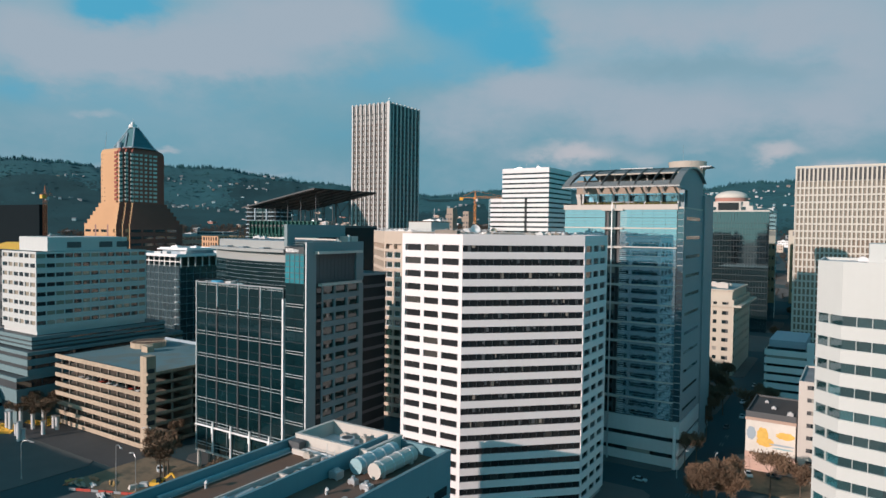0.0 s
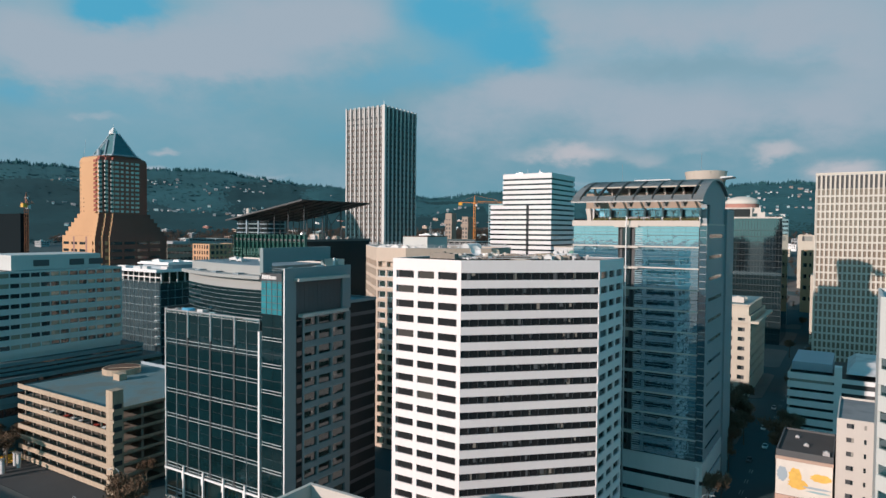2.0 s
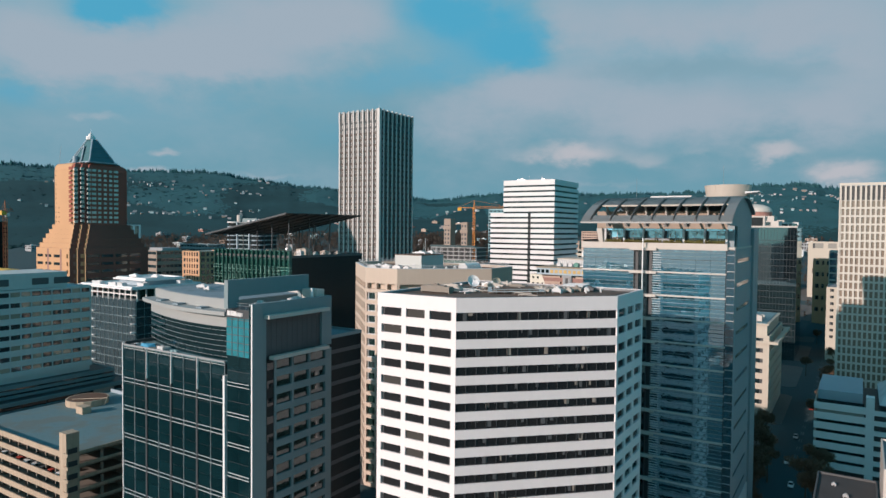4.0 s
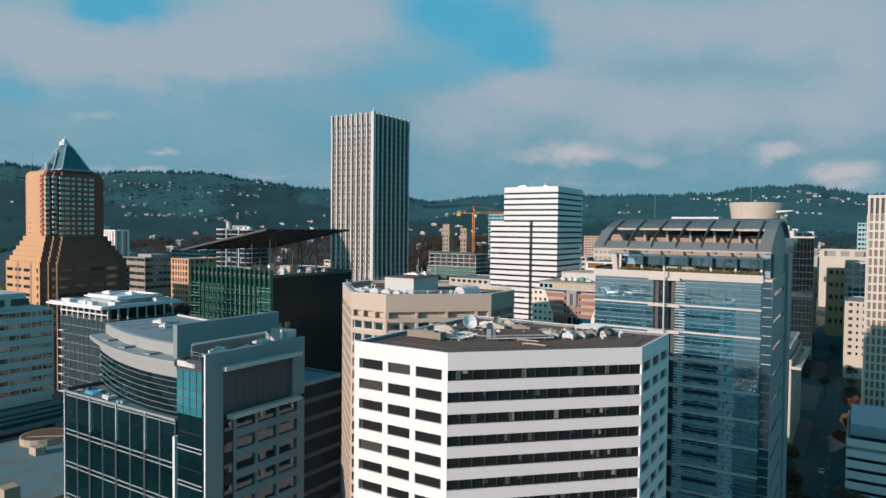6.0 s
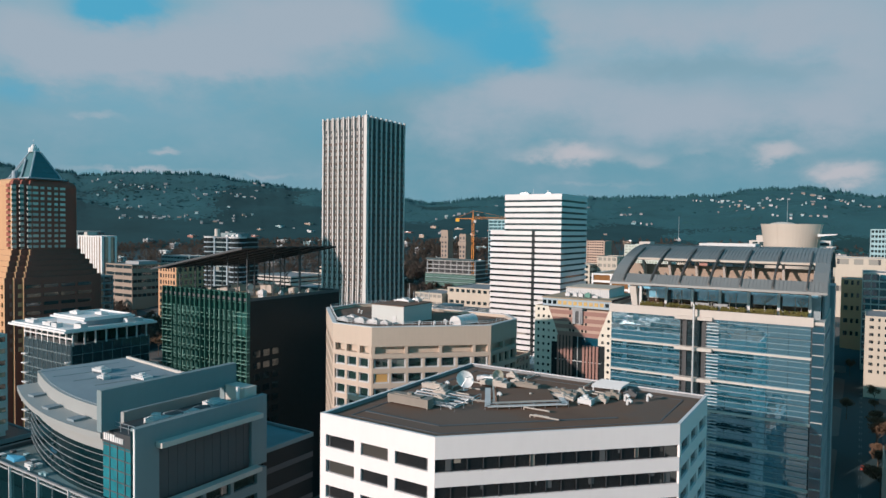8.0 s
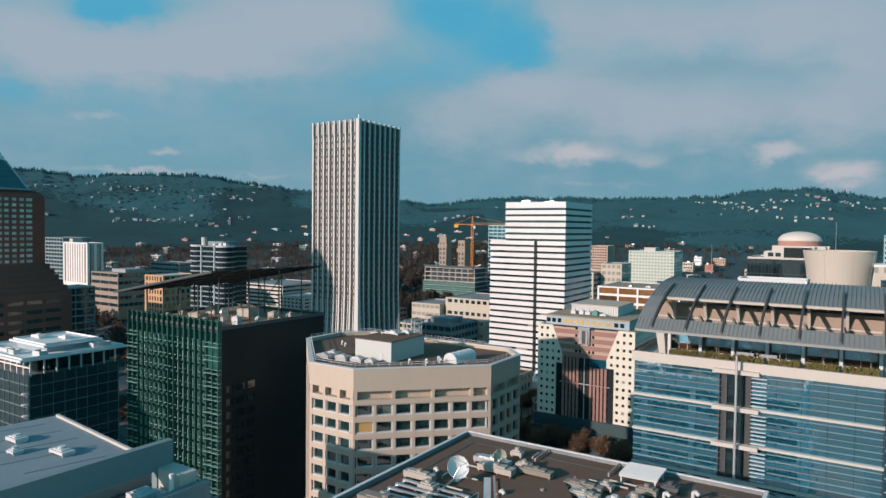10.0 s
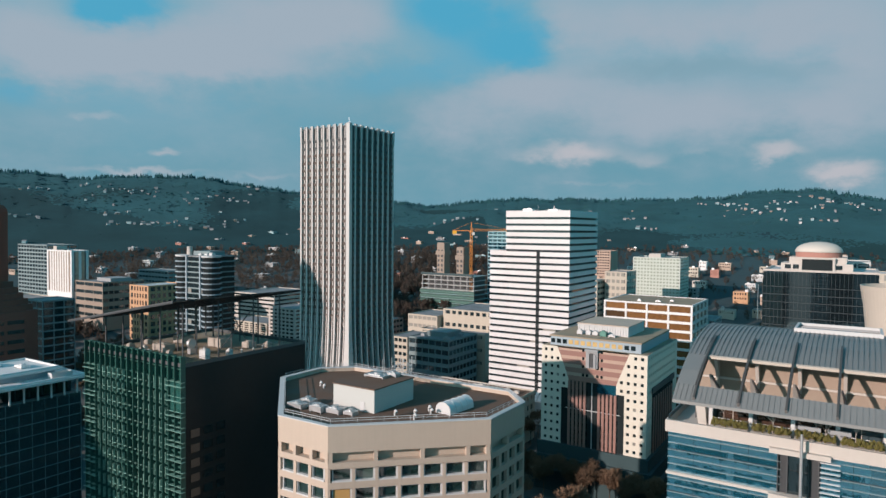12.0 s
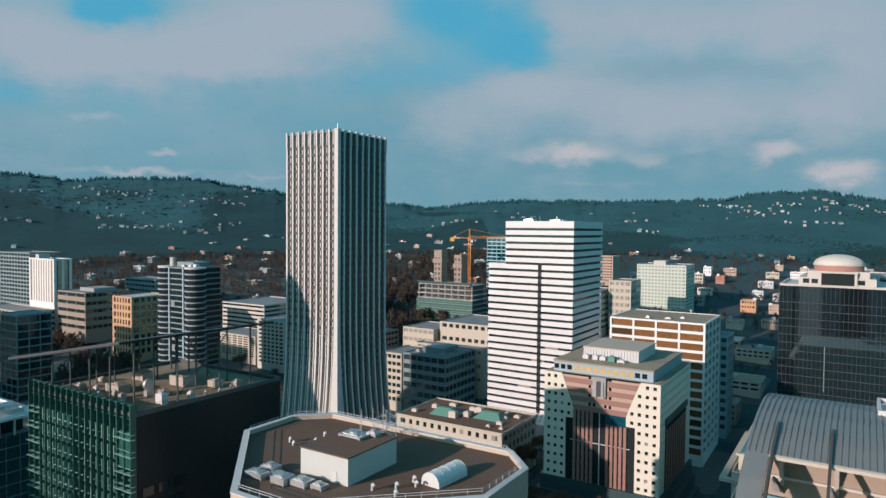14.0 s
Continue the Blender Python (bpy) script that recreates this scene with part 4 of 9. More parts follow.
# ---------------------------------------------------------------- ribbed tower
def ribbed_tower():
    T = thing("skyscraper", "tall skyscraper with flaring white ribs and dark glass", "tower", -200.2, 261, 14)
    H = 170.0
    x0, x1, y0, y1 = -18.3, 18.3, -20.0, 20.2
    part("core", Geo().prism(rect(x0 + 1.2, x1 - 1.2, y0 + 1.2, y1 - 1.2), 0, H - 1.5), "black", T)
    part("roof", Geo().prism(rect(x0 + 0.6, x1 - 0.6, y0 + 0.6, y1 - 0.6), H - 1.5, H - 1.0), "roofgrey", T)
    for k in range(40):
        z = 4 + k * 4.02
        g = Geo().box(x0 + 0.8, x1 - 0.8, y0 + 0.75, y0 + 1.2, z, z + 1.5)
        g.box(x1 - 1.2, x1 - 0.75, y0 + 1.2, y1 - 0.8, z, z + 1.5)
        part("spandrel", g, "brown" if k < 38 else "black", T)
    for k in range(37):
        for c in range(8):
            for o in (-0.85, 0.85):
                pane(T, x0 + 1.4 + (c + 0.5) * 33.8 / 8 + o, y0 + 1.15, 5.5 + k * 4.02, 0, 1.3, 2.52, "glasswarm")

    def flare(z):
        f = max(0.0, 1 - z / 82.0)
        return 6.5 * f ** 2.3

    levels = [0, 8, 16, 24, 32, 42, 54, 68, 82, 120, H - 9, H - 7, H]

    def rib(x, y, nx, ny, w, name, material, proud=0.0):
        rings = []
        for z in levels:
            o, back = flare(z) + proud, 0.9
            if z >= H - 7 and name == "rib":
                o += 0.25
            tx, ty = -ny, nx
            rings.append([(x + tx * s * w / 2 + nx * e, y + ty * s * w / 2 + ny * e, z) for s, e in ((-1, -back), (1, -back), (1, o), (-1, o))])
        part(name, Geo().loft(rings), material, T)

    for c in range(9):
        x = x0 + 0.7 + c * (x1 - x0 - 2.6) / 8
        rib(x, y0 + 0.3, 0, -1, 1.05, "rib", "ribwhite")
        if c < 8:
            xm = x + (x1 - x0 - 2.6) / 16
            rib(xm, y0 + 0.75, 0, -1, 0.5, "mullion", "ribwhite", -0.2)
    for c in range(1, 9):
        y = y0 + 0.6 + c * (y1 - y0 - 1.2) / 8
        rib(x1 - 0.3, y, 1, 0, 1.1, "rib", "ribwhite")
        ym = y - (y1 - y0 - 1.2) / 16
        rib(x1 - 0.75, ym, 1, 0, 0.4, "mullion", "darkgrey", -0.25)
    # the broad corner pier
    rings = []
    for z in levels:
        o = flare(z)
        rings.append([(x1 - 2.1 - 0.12 * o, y0 + 0.9), (x1 - 2.1 - 0.12 * o, y0 - 0.3 - o), (x1 + 0.3 + o * 0.75, y0 - 0.3 - o * 0.75), (x1 + 0.3 + o, y0 + 1.9 + 0.12 * o), (x1 - 0.9, y0 + 1.9)])
        rings[-1] = [(a, b, z) for a, b in rings[-1]]
    part("corner_pier", Geo().loft(rings), "ribwhite", T)
    part("lamp_mast", Geo().tube((x1 - 2, y0 + 2, H - 1), (x1 - 2, y0 + 2, H + 3), 0.1, n=5), "steel", T)
    finish(T)


ribbed_tower()


# ---------------------------------------------------------------- white stepped tower
def stepped_tower():
    T = thing("office_tower", "white stepped office tower with thin dark ribbons", "tower", -115, 345, 15)
    big = local(rect(-130.8, -90, 325.5, 372), -115, 345)
    low = local(rect(-141.5, -130.82, 325.5, 366), -115, 345)
    fh, n = 3.84, 31

    def bands(poly, floors, top):
        part("core", Geo().prism(inset(poly, 0.9), 0, top - 0.3, roof=False), "glassnight", T)
        for k in range(floors):
            part("spandrel", ring(Geo(), poly, 0.85, 1.0 + k * fh, 1.0 + k * fh + 2.45), "whitemetal", T)
        part("parapet", ring(Geo(), poly, 0.85, 1.0 + floors * fh, top), "whitemetal", T)
        part("roof", Geo().prism(inset(poly, 0.85), top - 1.0, top - 0.6), "roofpale", T)

    bands(big, n, 123.8)
    bands(low, 25, 99.9)
    for k in range(n):
        for c in range(5):
            pane(T, big[0][0] + (c + 0.5) * 40.8 / 5, big[0][1] + 0.89, 1.0 + k * fh + 2.45, 0, 7.9, 1.39, "glassdark")
    for k in range(25):
        pane(T, (low[0][0] + low[1][0]) / 2, low[0][1] + 0.89, 1.0 + k * fh + 2.45, 0, 10.2, 1.39, "glassdark")
        pane(T, big[1][0] - 0.89, 5, 1.0 + k * fh + 2.45, math.pi / 2, 40, 1.39, "glassdark")
    # dark slot down the front
    x = -109.5 + 115
    part("slot", Geo().box(x - 1.1, x + 1.1, big[0][1] - 0.02, big[0][1] + 0.2, 1, 99.5), "glassnight", T, "dark recessed window slot")
    for k in range(25):
        part("slot_sill", Geo().box(x - 1.1, x + 1.1, big[0][1] - 0.25, big[0][1] - 0.02, 2.2 + k * fh, 2.7 + k * fh), "darkgrey", T)
    roof_units(T, [(-6, -8, 6, 5, 2.2), (8, 0, 8, 6, 1.8), (14, -14, 3, 3, 1.6)], 123.0, 4)
    part("aerial", Geo().tube((12, -15, 123), (13.5, -15, 126.5), 0.25), "white", T)
    part("aerial", Geo().tube((-2, -16, 123), (-2, -16, 126), 0.2), "white", T)
    part("aerial", Geo().tube((4, -17, 123), (4, -17, 127), 0.08), "white", T)
    # glazed shed at the foot
    part("podium", Geo().box(-26.5, 25, -28, -19.6, 0, 13.4), "whitegrey", T)
    for k in range(9):
        part("skylight", Geo().loft([[(-12 + k * 2.6, -26, 14 - 0.2 * k), (-10 + k * 2.6, -26, 14 - 0.2 * k), (-10 + k * 2.6, -20, 17), (-12 + k * 2.6, -20, 17)], [(-12 + k * 2.6, -26, 14.3 - 0.2 * k), (-10 + k * 2.6, -26, 14.3 - 0.2 * k), (-10 + k * 2.6, -20, 17.3), (-12 + k * 2.6, -20, 17.3)]]), "white", T)
    finish(T)


stepped_tower()


# ---------------------------------------------------------------- pastel civic block
def pastel_block():
    T = thing("civic_building", "cream civic block with small square windows and brown columns", "building", -45.2, 265, 14)
    W, y0, y1 = 23.3, -25.0, 26.0
    zb, zt = 20.0, 62.6
    for bw, bf, za, zc in ((28, 4.5, 0, 9), (26, 2.5, 9, 14.5), (24.6, 1, 14.5, 19.9)):
        part("base_step", Geo().box(-bw, bw, y0 - bf, y1, za, zc), "tealtile", T, "teal tiled base step")
    part("core", Geo().box(-W + 0.6, W - 0.6, y0 + 0.6, y1, zb, zt - 0.5), "black", T)
    fh = (zt - zb) / 12

    def wall_with_holes(name, xa, xb, cols, k, axis, material):
        """One storey of wall with square windows in it."""
        g, z = Geo(), zb + k * fh
        w, h = 1.25, 1.35
        za, zc = z + (fh - h) / 2, z + (fh + h) / 2

        def put(a, b, c, d):
            if b - a < 0.02:
                return
            if axis == "e":
                g.box(a, b, y0, y0 + 0.6, c, d)
            else:
                g.box(W - 0.6, W, a, b, c, d)
        put(xa, xb, z, za)
        put(xa, xb, zc, z + fh)
        at = xa
        for c in cols:
            put(at, c - w / 2, za, zc)
            at = c + w / 2
            if axis == "e":
                pane(T, c, y0 + 0.55, za, 0, w, h, "glassdark")
            else:
                pane(T, W - 0.55, c, za, math.pi / 2, w, h, "glassdark")
        put(at, xb, za, zc)
        part(name, g, material, T)

    step = 2.85
    for k in range(12):
        reach = {7: 12.8, 8: 11.6, 9: 10.2, 10: 8.8, 11: 7.4}.get(k, 9.3)
        cols = [x for x in (2.0, 2.0 + step, 2.0 + 2 * step, 2.0 + 3 * step) if x < reach - 0.9]
        wall_with_holes("wall", -W, -W + reach, [-W + c for c in cols], k, "e", "cream")
        wall_with_holes("wall", W - reach, W, sorted(W - c for c in cols), k, "e", "cream")
        wall_with_holes("wall", y0 + 0.602, y1, [y0 + 3 + 3.1 * c for c in range(15)] if k > 7 else [y0 + 3, y0 + 6, y1 - 3, y1 - 6], k, "n", "cream")
    # sloping ends of the wings beside the keystone
    reach_at = {7: 12.8, 8: 11.6, 9: 10.2, 10: 8.8, 11: 7.4}
    for k in range(8, 12):
        r0, r1, z = reach_at[k - 1], reach_at[k], zb + k * fh
        for s in (-1, 1):
            tri = [(s * (W - r1), z), (s * (W - r0), z), (s * (W - r1), z + fh)]
            part("wing_slope", Geo().loft([[(x, y0 - 0.004, h) for x, h in tri], [(x, y0 + 0.04, h) for x, h in tri]]), "cream", T)
    # the brown keystone of striped storeys
    for k in range(8, 12):
        half = {8: 12.0, 9: 13.3, 10: 14.6, 11: 16.0}[k] - 0.3
        z = zb + k * fh
        part("keystone_band", Geo().box(-half, half, y0 + 0.05, y0 + 0.598, z, z + 2.1), "mauve", T)
        part("keystone_band", Geo().box(-half, half, y0 + 0.2, y0 + 0.598, z + 2.1, z + fh), "taupe", T)
        for c in (-2, 2):
            for o in (-0.9, 0.9):
                pane(T, c * 1.6 + o, y0 + 0.2, z + 2.3, 0, 1.0, 1.2, "glassdark")
    # dark curtain wall with two groups of brown columns
    zc = zb + 8 * fh
    part("curtain_wall", Geo().box(-13.9, 13.9, y0 + 0.3, y0 + 0.595, zb, zc), "glassnight", T, "dark mirror curtain wall")
    for s in (-1, 1):
        for c in range(5):
            x = s * (3.2 + c * 1.75)
            part("column", Geo().box(x - 0.55, x + 0.55, y0 - 0.25, y0 + 0.3, zb, zc - (0 if s < 0 else 4)), "mauve", T)
            for k in range(7):
                pane(T, x + 0.87, y0 + 0.28, zb + k * fh + 1.2, 0, 0.5, 2.2, "glassdark")
    part("transom", Geo().box(-0.15, 0.15, y0 + 0.05, y0 + 0.3, zb, zc).box(-12, 12, y0 + 0.05, y0 + 0.3, zb + 16, zb + 16.3), "whitegrey", T)
    part("sky_panel", Geo().box(2.3, 11.6, y0 + 0.1, y0 + 0.32, zc - 4.0, zc - 0.02), "glassteal", T)
    part("pavilion", Geo().box(-2.6, 2.6, y0 - 0.9, y0 + 0.2, zt - 7.8, zt - 0.6).box(-1.9, -0.9, y0 - 1.4, y0 - 0.9, zt - 7.8, zt - 1.6).box(0.9, 1.9, y0 - 1.4, y0 - 0.9, zt - 7.8, zt - 1.6).box(-2.9, 2.9, y0 - 1.6, y0 + 0.2, zt - 0.6, zt + 0.2), "grey", T, "small projecting pavilion")
    part("pavilion_door", Geo().box(-0.8, 0.8, y0 - 1.0, y0 - 0.92, zt - 7.4, zt - 1.4), "black", T)
    # north side columns and garlands
    part("side_glass", Geo().box(W, W + 0.12, y0 + 8, y1 - 8, zb, zb + 7.2 * fh), "glassnight", T)
    for c in range(9):
        y = y0 + 10 + c * 3.8
        part("column", Geo().box(W + 0.12, W + 0.5, y - 0.6, y + 0.6, zb, zb + 6.6 * fh), "mauve", T)
    part("garland", Geo().box(W + 0.1, W + 0.6, y0 + 7, y1 - 7, zb + 7.2 * fh, zb + 7.9 * fh), "tealtile", T)
    # attic
    za = zt
    part("roof", Geo().box(-W + 0.2, W - 0.2, y0 + 0.2, y1, zt - 0.5, zt), "rooftan", T)
    part("attic_wall", Geo().box(-W + 3, W - 3.4, y0 + 2.6, y1 - 2, za, za + 3.9), "bluegrey", T)
    for c in range(14):
        x = -W + 4.2 + c * 2.75
        pane(T, x, y0 + 2.58, za + 1.0, 0, 1.9, 1.9, "glassdark" if c in (0, 1, 2, 12, 13) else "glassgold", thick=0.06)
    part("attic_roof", Geo().box(-W + 2.7, W - 3.1, y0 + 2.3, y1 - 1.8, za + 3.9, za + 4.5), "rooftan", T)
    part("plant_room", Geo().box(-12, 11, y0 + 14, y1 - 12, za + 4.5, za + 8.8), "whitegrey", T)
    for c in range(19):
        part("plant_rib", Geo().box(-11.6 + c * 1.18, -11.2 + c * 1.18, y0 + 13.7, y0 + 14, za + 5, za + 8.4), "whitegrey", T)
    part("plant_cap", Geo().box(-12.3, 11.3, y0 + 13.6, y1 - 11.8, za + 8.8, za + 9.2), "tan", T)
    roof_units(T, [(-9.5, y0 + 10.5, 2.4, 2.2, 1.8), (-5.5, y0 + 10.5, 2.2, 2.0, 2.0), (-2.5, y0 + 10.8, 2.4, 2.0, 1.6), (5.2, y0 + 10.2, 3.0, 2.0, 1.0)], za + 4.5, 11, "whitegrey")
    roof_units(T, [(1.5, y0 + 9.8, 2.8, 2.4, 2.2)], za + 4.5, 12, "copper")
    finish(T)


pastel_block()


# ---------------------------------------------------------------- glass courthouse with vaulted roof
def courthouse():
    X, Y = 47, 92
    T = thing("courthouse", "glass courthouse tower with a vaulted metal roof", "tower", X, Y, 12)
    x0, x1, y0, y1 = 26.5 - X, 67.6 - X, 72 - Y, 108 - Y
    zt, zs = 86.5, 85.0
    part("core", Geo().box(x0 + 0.3, x1 - 0.3, y0 + 0.3, y1, 0, zt - 0.6), "black", T)
    # stone base with strip windows
    for a, b in ((0, 3.2), (4.6, 8.6), (10.0, 15.4)):
        part("base_wall", Geo().prism([(x0 - 0.2, y0 - 0.2), (x1 + 0.2, y0 - 0.2), (x1 + 0.2, y1), (x1 - 0.5, y1), (x1 - 0.5, y0 + 0.5), (x0 - 0.2, y0 + 0.5)], a, b), "whitegrey", T, "pale stone base")
    for a in (3.2, 8.6):
        for c in range(5):
            pane(T, x0 + 4.2 + c * 7.9, y0 + 0.2, a, 0, 7.6, 1.4, "glassdark")
    part("corner_column", Geo().tube((x1 - 1.2, y0 - 0.6, 0), (x1 - 1.2, y0 - 0.6, 14), 0.55, n=12), "white", T)
    # glass front: panes, fine sun shades, a stout ledge every second storey
    bay, zb = 6.4, 15.6
    n = 11
    slots = [(x0, -5.6), (-4.4, -1.8), (-0.4, x1 - 2.2)]
    for k in range(n):
        z = zb + k * bay
        for s, (a, b) in enumerate(slots):
            m = max(1, round((b - a) / 3.6))
            for half in range(2):
                for c in range(m):
                    pane(T, a + (c + 0.5) * (b - a) / m, y0 + 0.12, z + 0.1 + half * 3.25, 0, (b - a) / m - 0.06, 3.16, "glassblue" if s != 1 else "glassdark")
        part("ledge", Geo().box(x0 - 0.1, x1 - 2.0, y0 - 0.55, y0 + 0.1, z + bay - 0.42, z + bay - 0.02), "palestone", T)
        part("balcony", Geo().box(-6.6, 0.8, y0 - 1.3, y0 - 0.55, z + bay - 0.75, z + bay - 0.05), "palestone", T)
        louvre = Geo()
        for j in range(8):
            louvre.box(-0.5, 1.9, y0 - 0.3, y0 - 0.02, z + 0.3 + j * 0.68, z + 0.42 + j * 0.68)
        part("slot_louvre", louvre, "whitegrey", T)
        for j in range(1, 6):
            part("sun_shade", Geo().box(x0, -5.2, y0 - 0.2, y0 + 0.0, z + j * bay / 6 - 0.04, z + j * bay / 6 + 0.04), "stonegrey", T)
            part("sun_shade", Geo().box(2.1, x1 - 2.1, y0 - 0.2, y0 + 0.0, z + j * bay / 6 - 0.04, z + j * bay / 6 + 0.04), "stonegrey", T)
    for a in (-5.6, -4.4, -1.8, -0.6):
        part("jamb", Geo().box(a - 0.06, a + 0.06, y0 - 0.3, y0 + 0.25, zb, zt - 0.6), "darkgrey", T)
    part("mast", Geo().tube((-2.6, y0 - 2.2, 0), (-2.6, y0 - 2.2, zt + 2.2), 0.28, 0.2, 10), "steel", T, "tall steel mast")
    for k in range(n):
        part("mast_tie", Geo().tube((-2.6, y0 - 2.2, zb + k * bay + 6.2), (-2.6, y0 - 1.2, zb + k * bay + 6.2), 0.09, n=5), "steel", T)
    # corner strip of dark frames
    part("corner_glass", Geo().box(x1 - 2.0, x1 + 0.02, y0 - 0.1, y0 + 0.3, zb, zt - 0.8), "glassteal", T)
    for k in range(33):
        z = zb + k * 2.15
        part("corner_frame", Geo().box(x1 - 1.9, x1 + 0.1, y0 - 0.3, y0 - 0.1, z, z + 0.16), "grey" if k % 3 else "palestone", T)
    # north side: stone panels with one slot window a storey
    for k in range(n):
        z = zb + k * bay
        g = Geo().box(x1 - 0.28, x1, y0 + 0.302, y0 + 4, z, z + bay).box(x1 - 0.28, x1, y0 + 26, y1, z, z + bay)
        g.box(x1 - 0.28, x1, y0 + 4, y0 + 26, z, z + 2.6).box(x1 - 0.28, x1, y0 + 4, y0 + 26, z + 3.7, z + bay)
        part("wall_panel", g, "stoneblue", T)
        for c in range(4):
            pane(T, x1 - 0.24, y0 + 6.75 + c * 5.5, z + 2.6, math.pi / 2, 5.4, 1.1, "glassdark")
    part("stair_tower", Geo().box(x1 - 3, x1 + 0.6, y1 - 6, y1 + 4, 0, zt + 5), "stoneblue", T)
    # terrace
    part("terrace", Geo().box(x0, x1, y0, y1, zt - 0.6, zt), "palestone", T)
    part("terrace_parapet", Geo().box(x0 - 0.3, x1 - 1.8, y0 - 0.6, y0, zt - 0.9, zt + 0.85).box(x0 - 0.3, x0 + 0.2, y0, y1, zt - 0.9, zt + 0.85), "palestone", T)
    part("terrace_rail", Geo().box(x0, x0 + 0.1, y0, y1, zt + 0.9, zt + 1.5), "glassdark", T)
    yb = y0 + 6.0
    part("top_storey", Geo().box(x0 + 2.6, x1 - 1.6, yb + 0.3, y1 - 3, zt, zs + 9.5), "darkgrey", T)
    part("end_wall", Geo().loft([[(x0 + 3.7, y0 + 3, zt), (x0 + 4.9, y0 + 3, zt), (x0 + 4.9, yb + 2, zt), (x0 + 3.7, yb + 2, zt)], [(x0 + 3.1, y0 + 2.4, zs + 6.2), (x0 + 4.6, y0 + 2.4, zs + 6.2), (x0 + 4.6, yb + 2, zs + 6.2), (x0 + 3.1, yb + 2, zs + 6.2)]]), "palestone", T)
    part("end_wall", Geo().box(x1 - 2.6, x1 - 0.9, y0 + 4.2, yb + 2, zt, zs + 8.0), "stoneblue", T)
    xs = [x0 + 5.4 + k * 5.5 for k in range(7)]
    for k, x in enumerate(xs):
        part("terrace_column", Geo().box(x - 0.26, x + 0.26, y0 + 3.3, y0 + 3.9, zt, zs + 6.2), "whitegrey", T)
        if k < 6:
            part("blue_glazing", Geo().box(x + 0.5, x + 5.0, yb - 0.1, yb + 0.28, zs + 3.7, zs + 5.6), "bluepanel", T, "glazing with reflected sky blue in its colour")
            part("lower_glazing", Geo().box(x + 0.5, x + 5.0, yb - 0.05, yb + 0.28, zt + 0.3, zs + 3.62), "glassdusk", T, "glazing with a brown reflection in its colour")
            part("glazing_bar", Geo().box(x + 0.5, x + 5.0, yb - 0.2, yb - 0.1, zs + 3.6, zs + 3.72).box(x + 2.7, x + 2.82, yb - 0.2, yb - 0.1, zt + 0.3, zs + 5.6), "greymetal", T)
            part("hand_rail", Geo().box(x + 0.3, x + 5.2, y0 + 2.9, y0 + 3.0, zt + 1.3, zt + 1.42), "whitegrey", T)
            part("planter", Geo().box(x + 0.3, x + 5.4, y0 + 1.2, y0 + 2.6, zt, zt + 0.55), "palestone", T)
    part("terrace_louvre", Geo().box(-3.4, -0.6, y0 + 2.9, y0 + 3.3, zt, zt + 2.0).box(0.2, 3.0, y0 + 2.9, y0 + 3.3, zt, zt + 2.0), "grey", T)
    # vaulted roof: profile across the building
    prof = [(61.6, 105.0), (64.2, 106.8), (67.0, 108.3), (71.0, 109.8), (76.0, 111.3), (82.0, 112.2), (88.0, 112.4), (94.0, 111.5), (99.0, 109.8), (103.0, 108.2)]
    prof = [(a - Y, b - 12) for a, b in prof]
    ra, rb = 29.4 - X, 68.3 - X

    def along(y):
        for (a, h), (b, k) in zip(prof, prof[1:]):
            if y <= b:
                return h + (k - h) * (y - a) / (b - a)
        return prof[-1][1]

    def sheet(ya, yb2, xa, xb, lift, thick):
        ys = [ya + (yb2 - ya) * k / 10 for k in range(11)]
        up = [(y, along(y) + lift) for y in ys]
        down = [(y, z - thick) for y, z in reversed(up)]
        return Geo().loft([[(xa, y, z) for y, z in up + down], [(xb, y, z) for y, z in up + down]])

    ya, yu = prof[0][0], 71.0 - Y
    part("vault", sheet(yu, prof[-1][0], ra, rb, 0, 0.5), "sheet", T, "grey standing-seam vault")
    part("eave_strip", sheet(ya, 64.1 - Y, ra, rb, 0, 0.4), "sheet", T, "grey metal eave")
    for x in (ra, rb - 2.4):
        part("verge", sheet(64.1 - Y, yu, x, x + 2.4, 0, 0.4), "sheet", T)
    part("sheet_edge", sheet(yu - 0.3, yu + 0.05, ra + 2.4, rb - 2.4, 0.05, 0.35), "soffitpale", T)
    for k in range(62):
        x = ra + 0.25 + k * (rb - ra - 0.5) / 61
        part("seam", sheet(yu, 99 - Y, x, x + 0.09, 0.11, 0.12), "sheet", T)
        part("seam", sheet(ya, 64.1 - Y, x, x + 0.09, 0.10, 0.11), "sheet", T)
    for k in range(7):
        x = xs[k] + 0.2
        part("roof_rib", sheet(ya + 0.3, 77.5 - Y, x - 0.14, x + 0.14, 0.42, 0.95), "rib", T)
        g = Geo().loft([[(x - 0.5, yb - 0.5, zs + 6.2), (x + 0.5, yb - 0.5, zs + 6.2), (x + 0.5, yb + 0.2, zs + 6.2), (x - 0.5, yb + 0.2, zs + 6.2)], [(x - 0.12, yb - 5.0, zs + 9.6), (x + 0.12, yb - 5.0, zs + 9.6), (x + 0.12, yb - 4.4, zs + 9.6), (x - 0.12, yb - 4.4, zs + 9.6)]])
        part("bracket", g, "palestone", T)
        tri = [(yb - 1.2, zs + 7.6), (yb - 1.2, zs + 10.6), (yb - 4.4, along(yb - 4.4) - 0.6)]
        part("gusset", Geo().loft([[(x + 0.3, y, z) for y, z in tri], [(x + 0.75, y, z) for y, z in tri]]), "palestone", T)
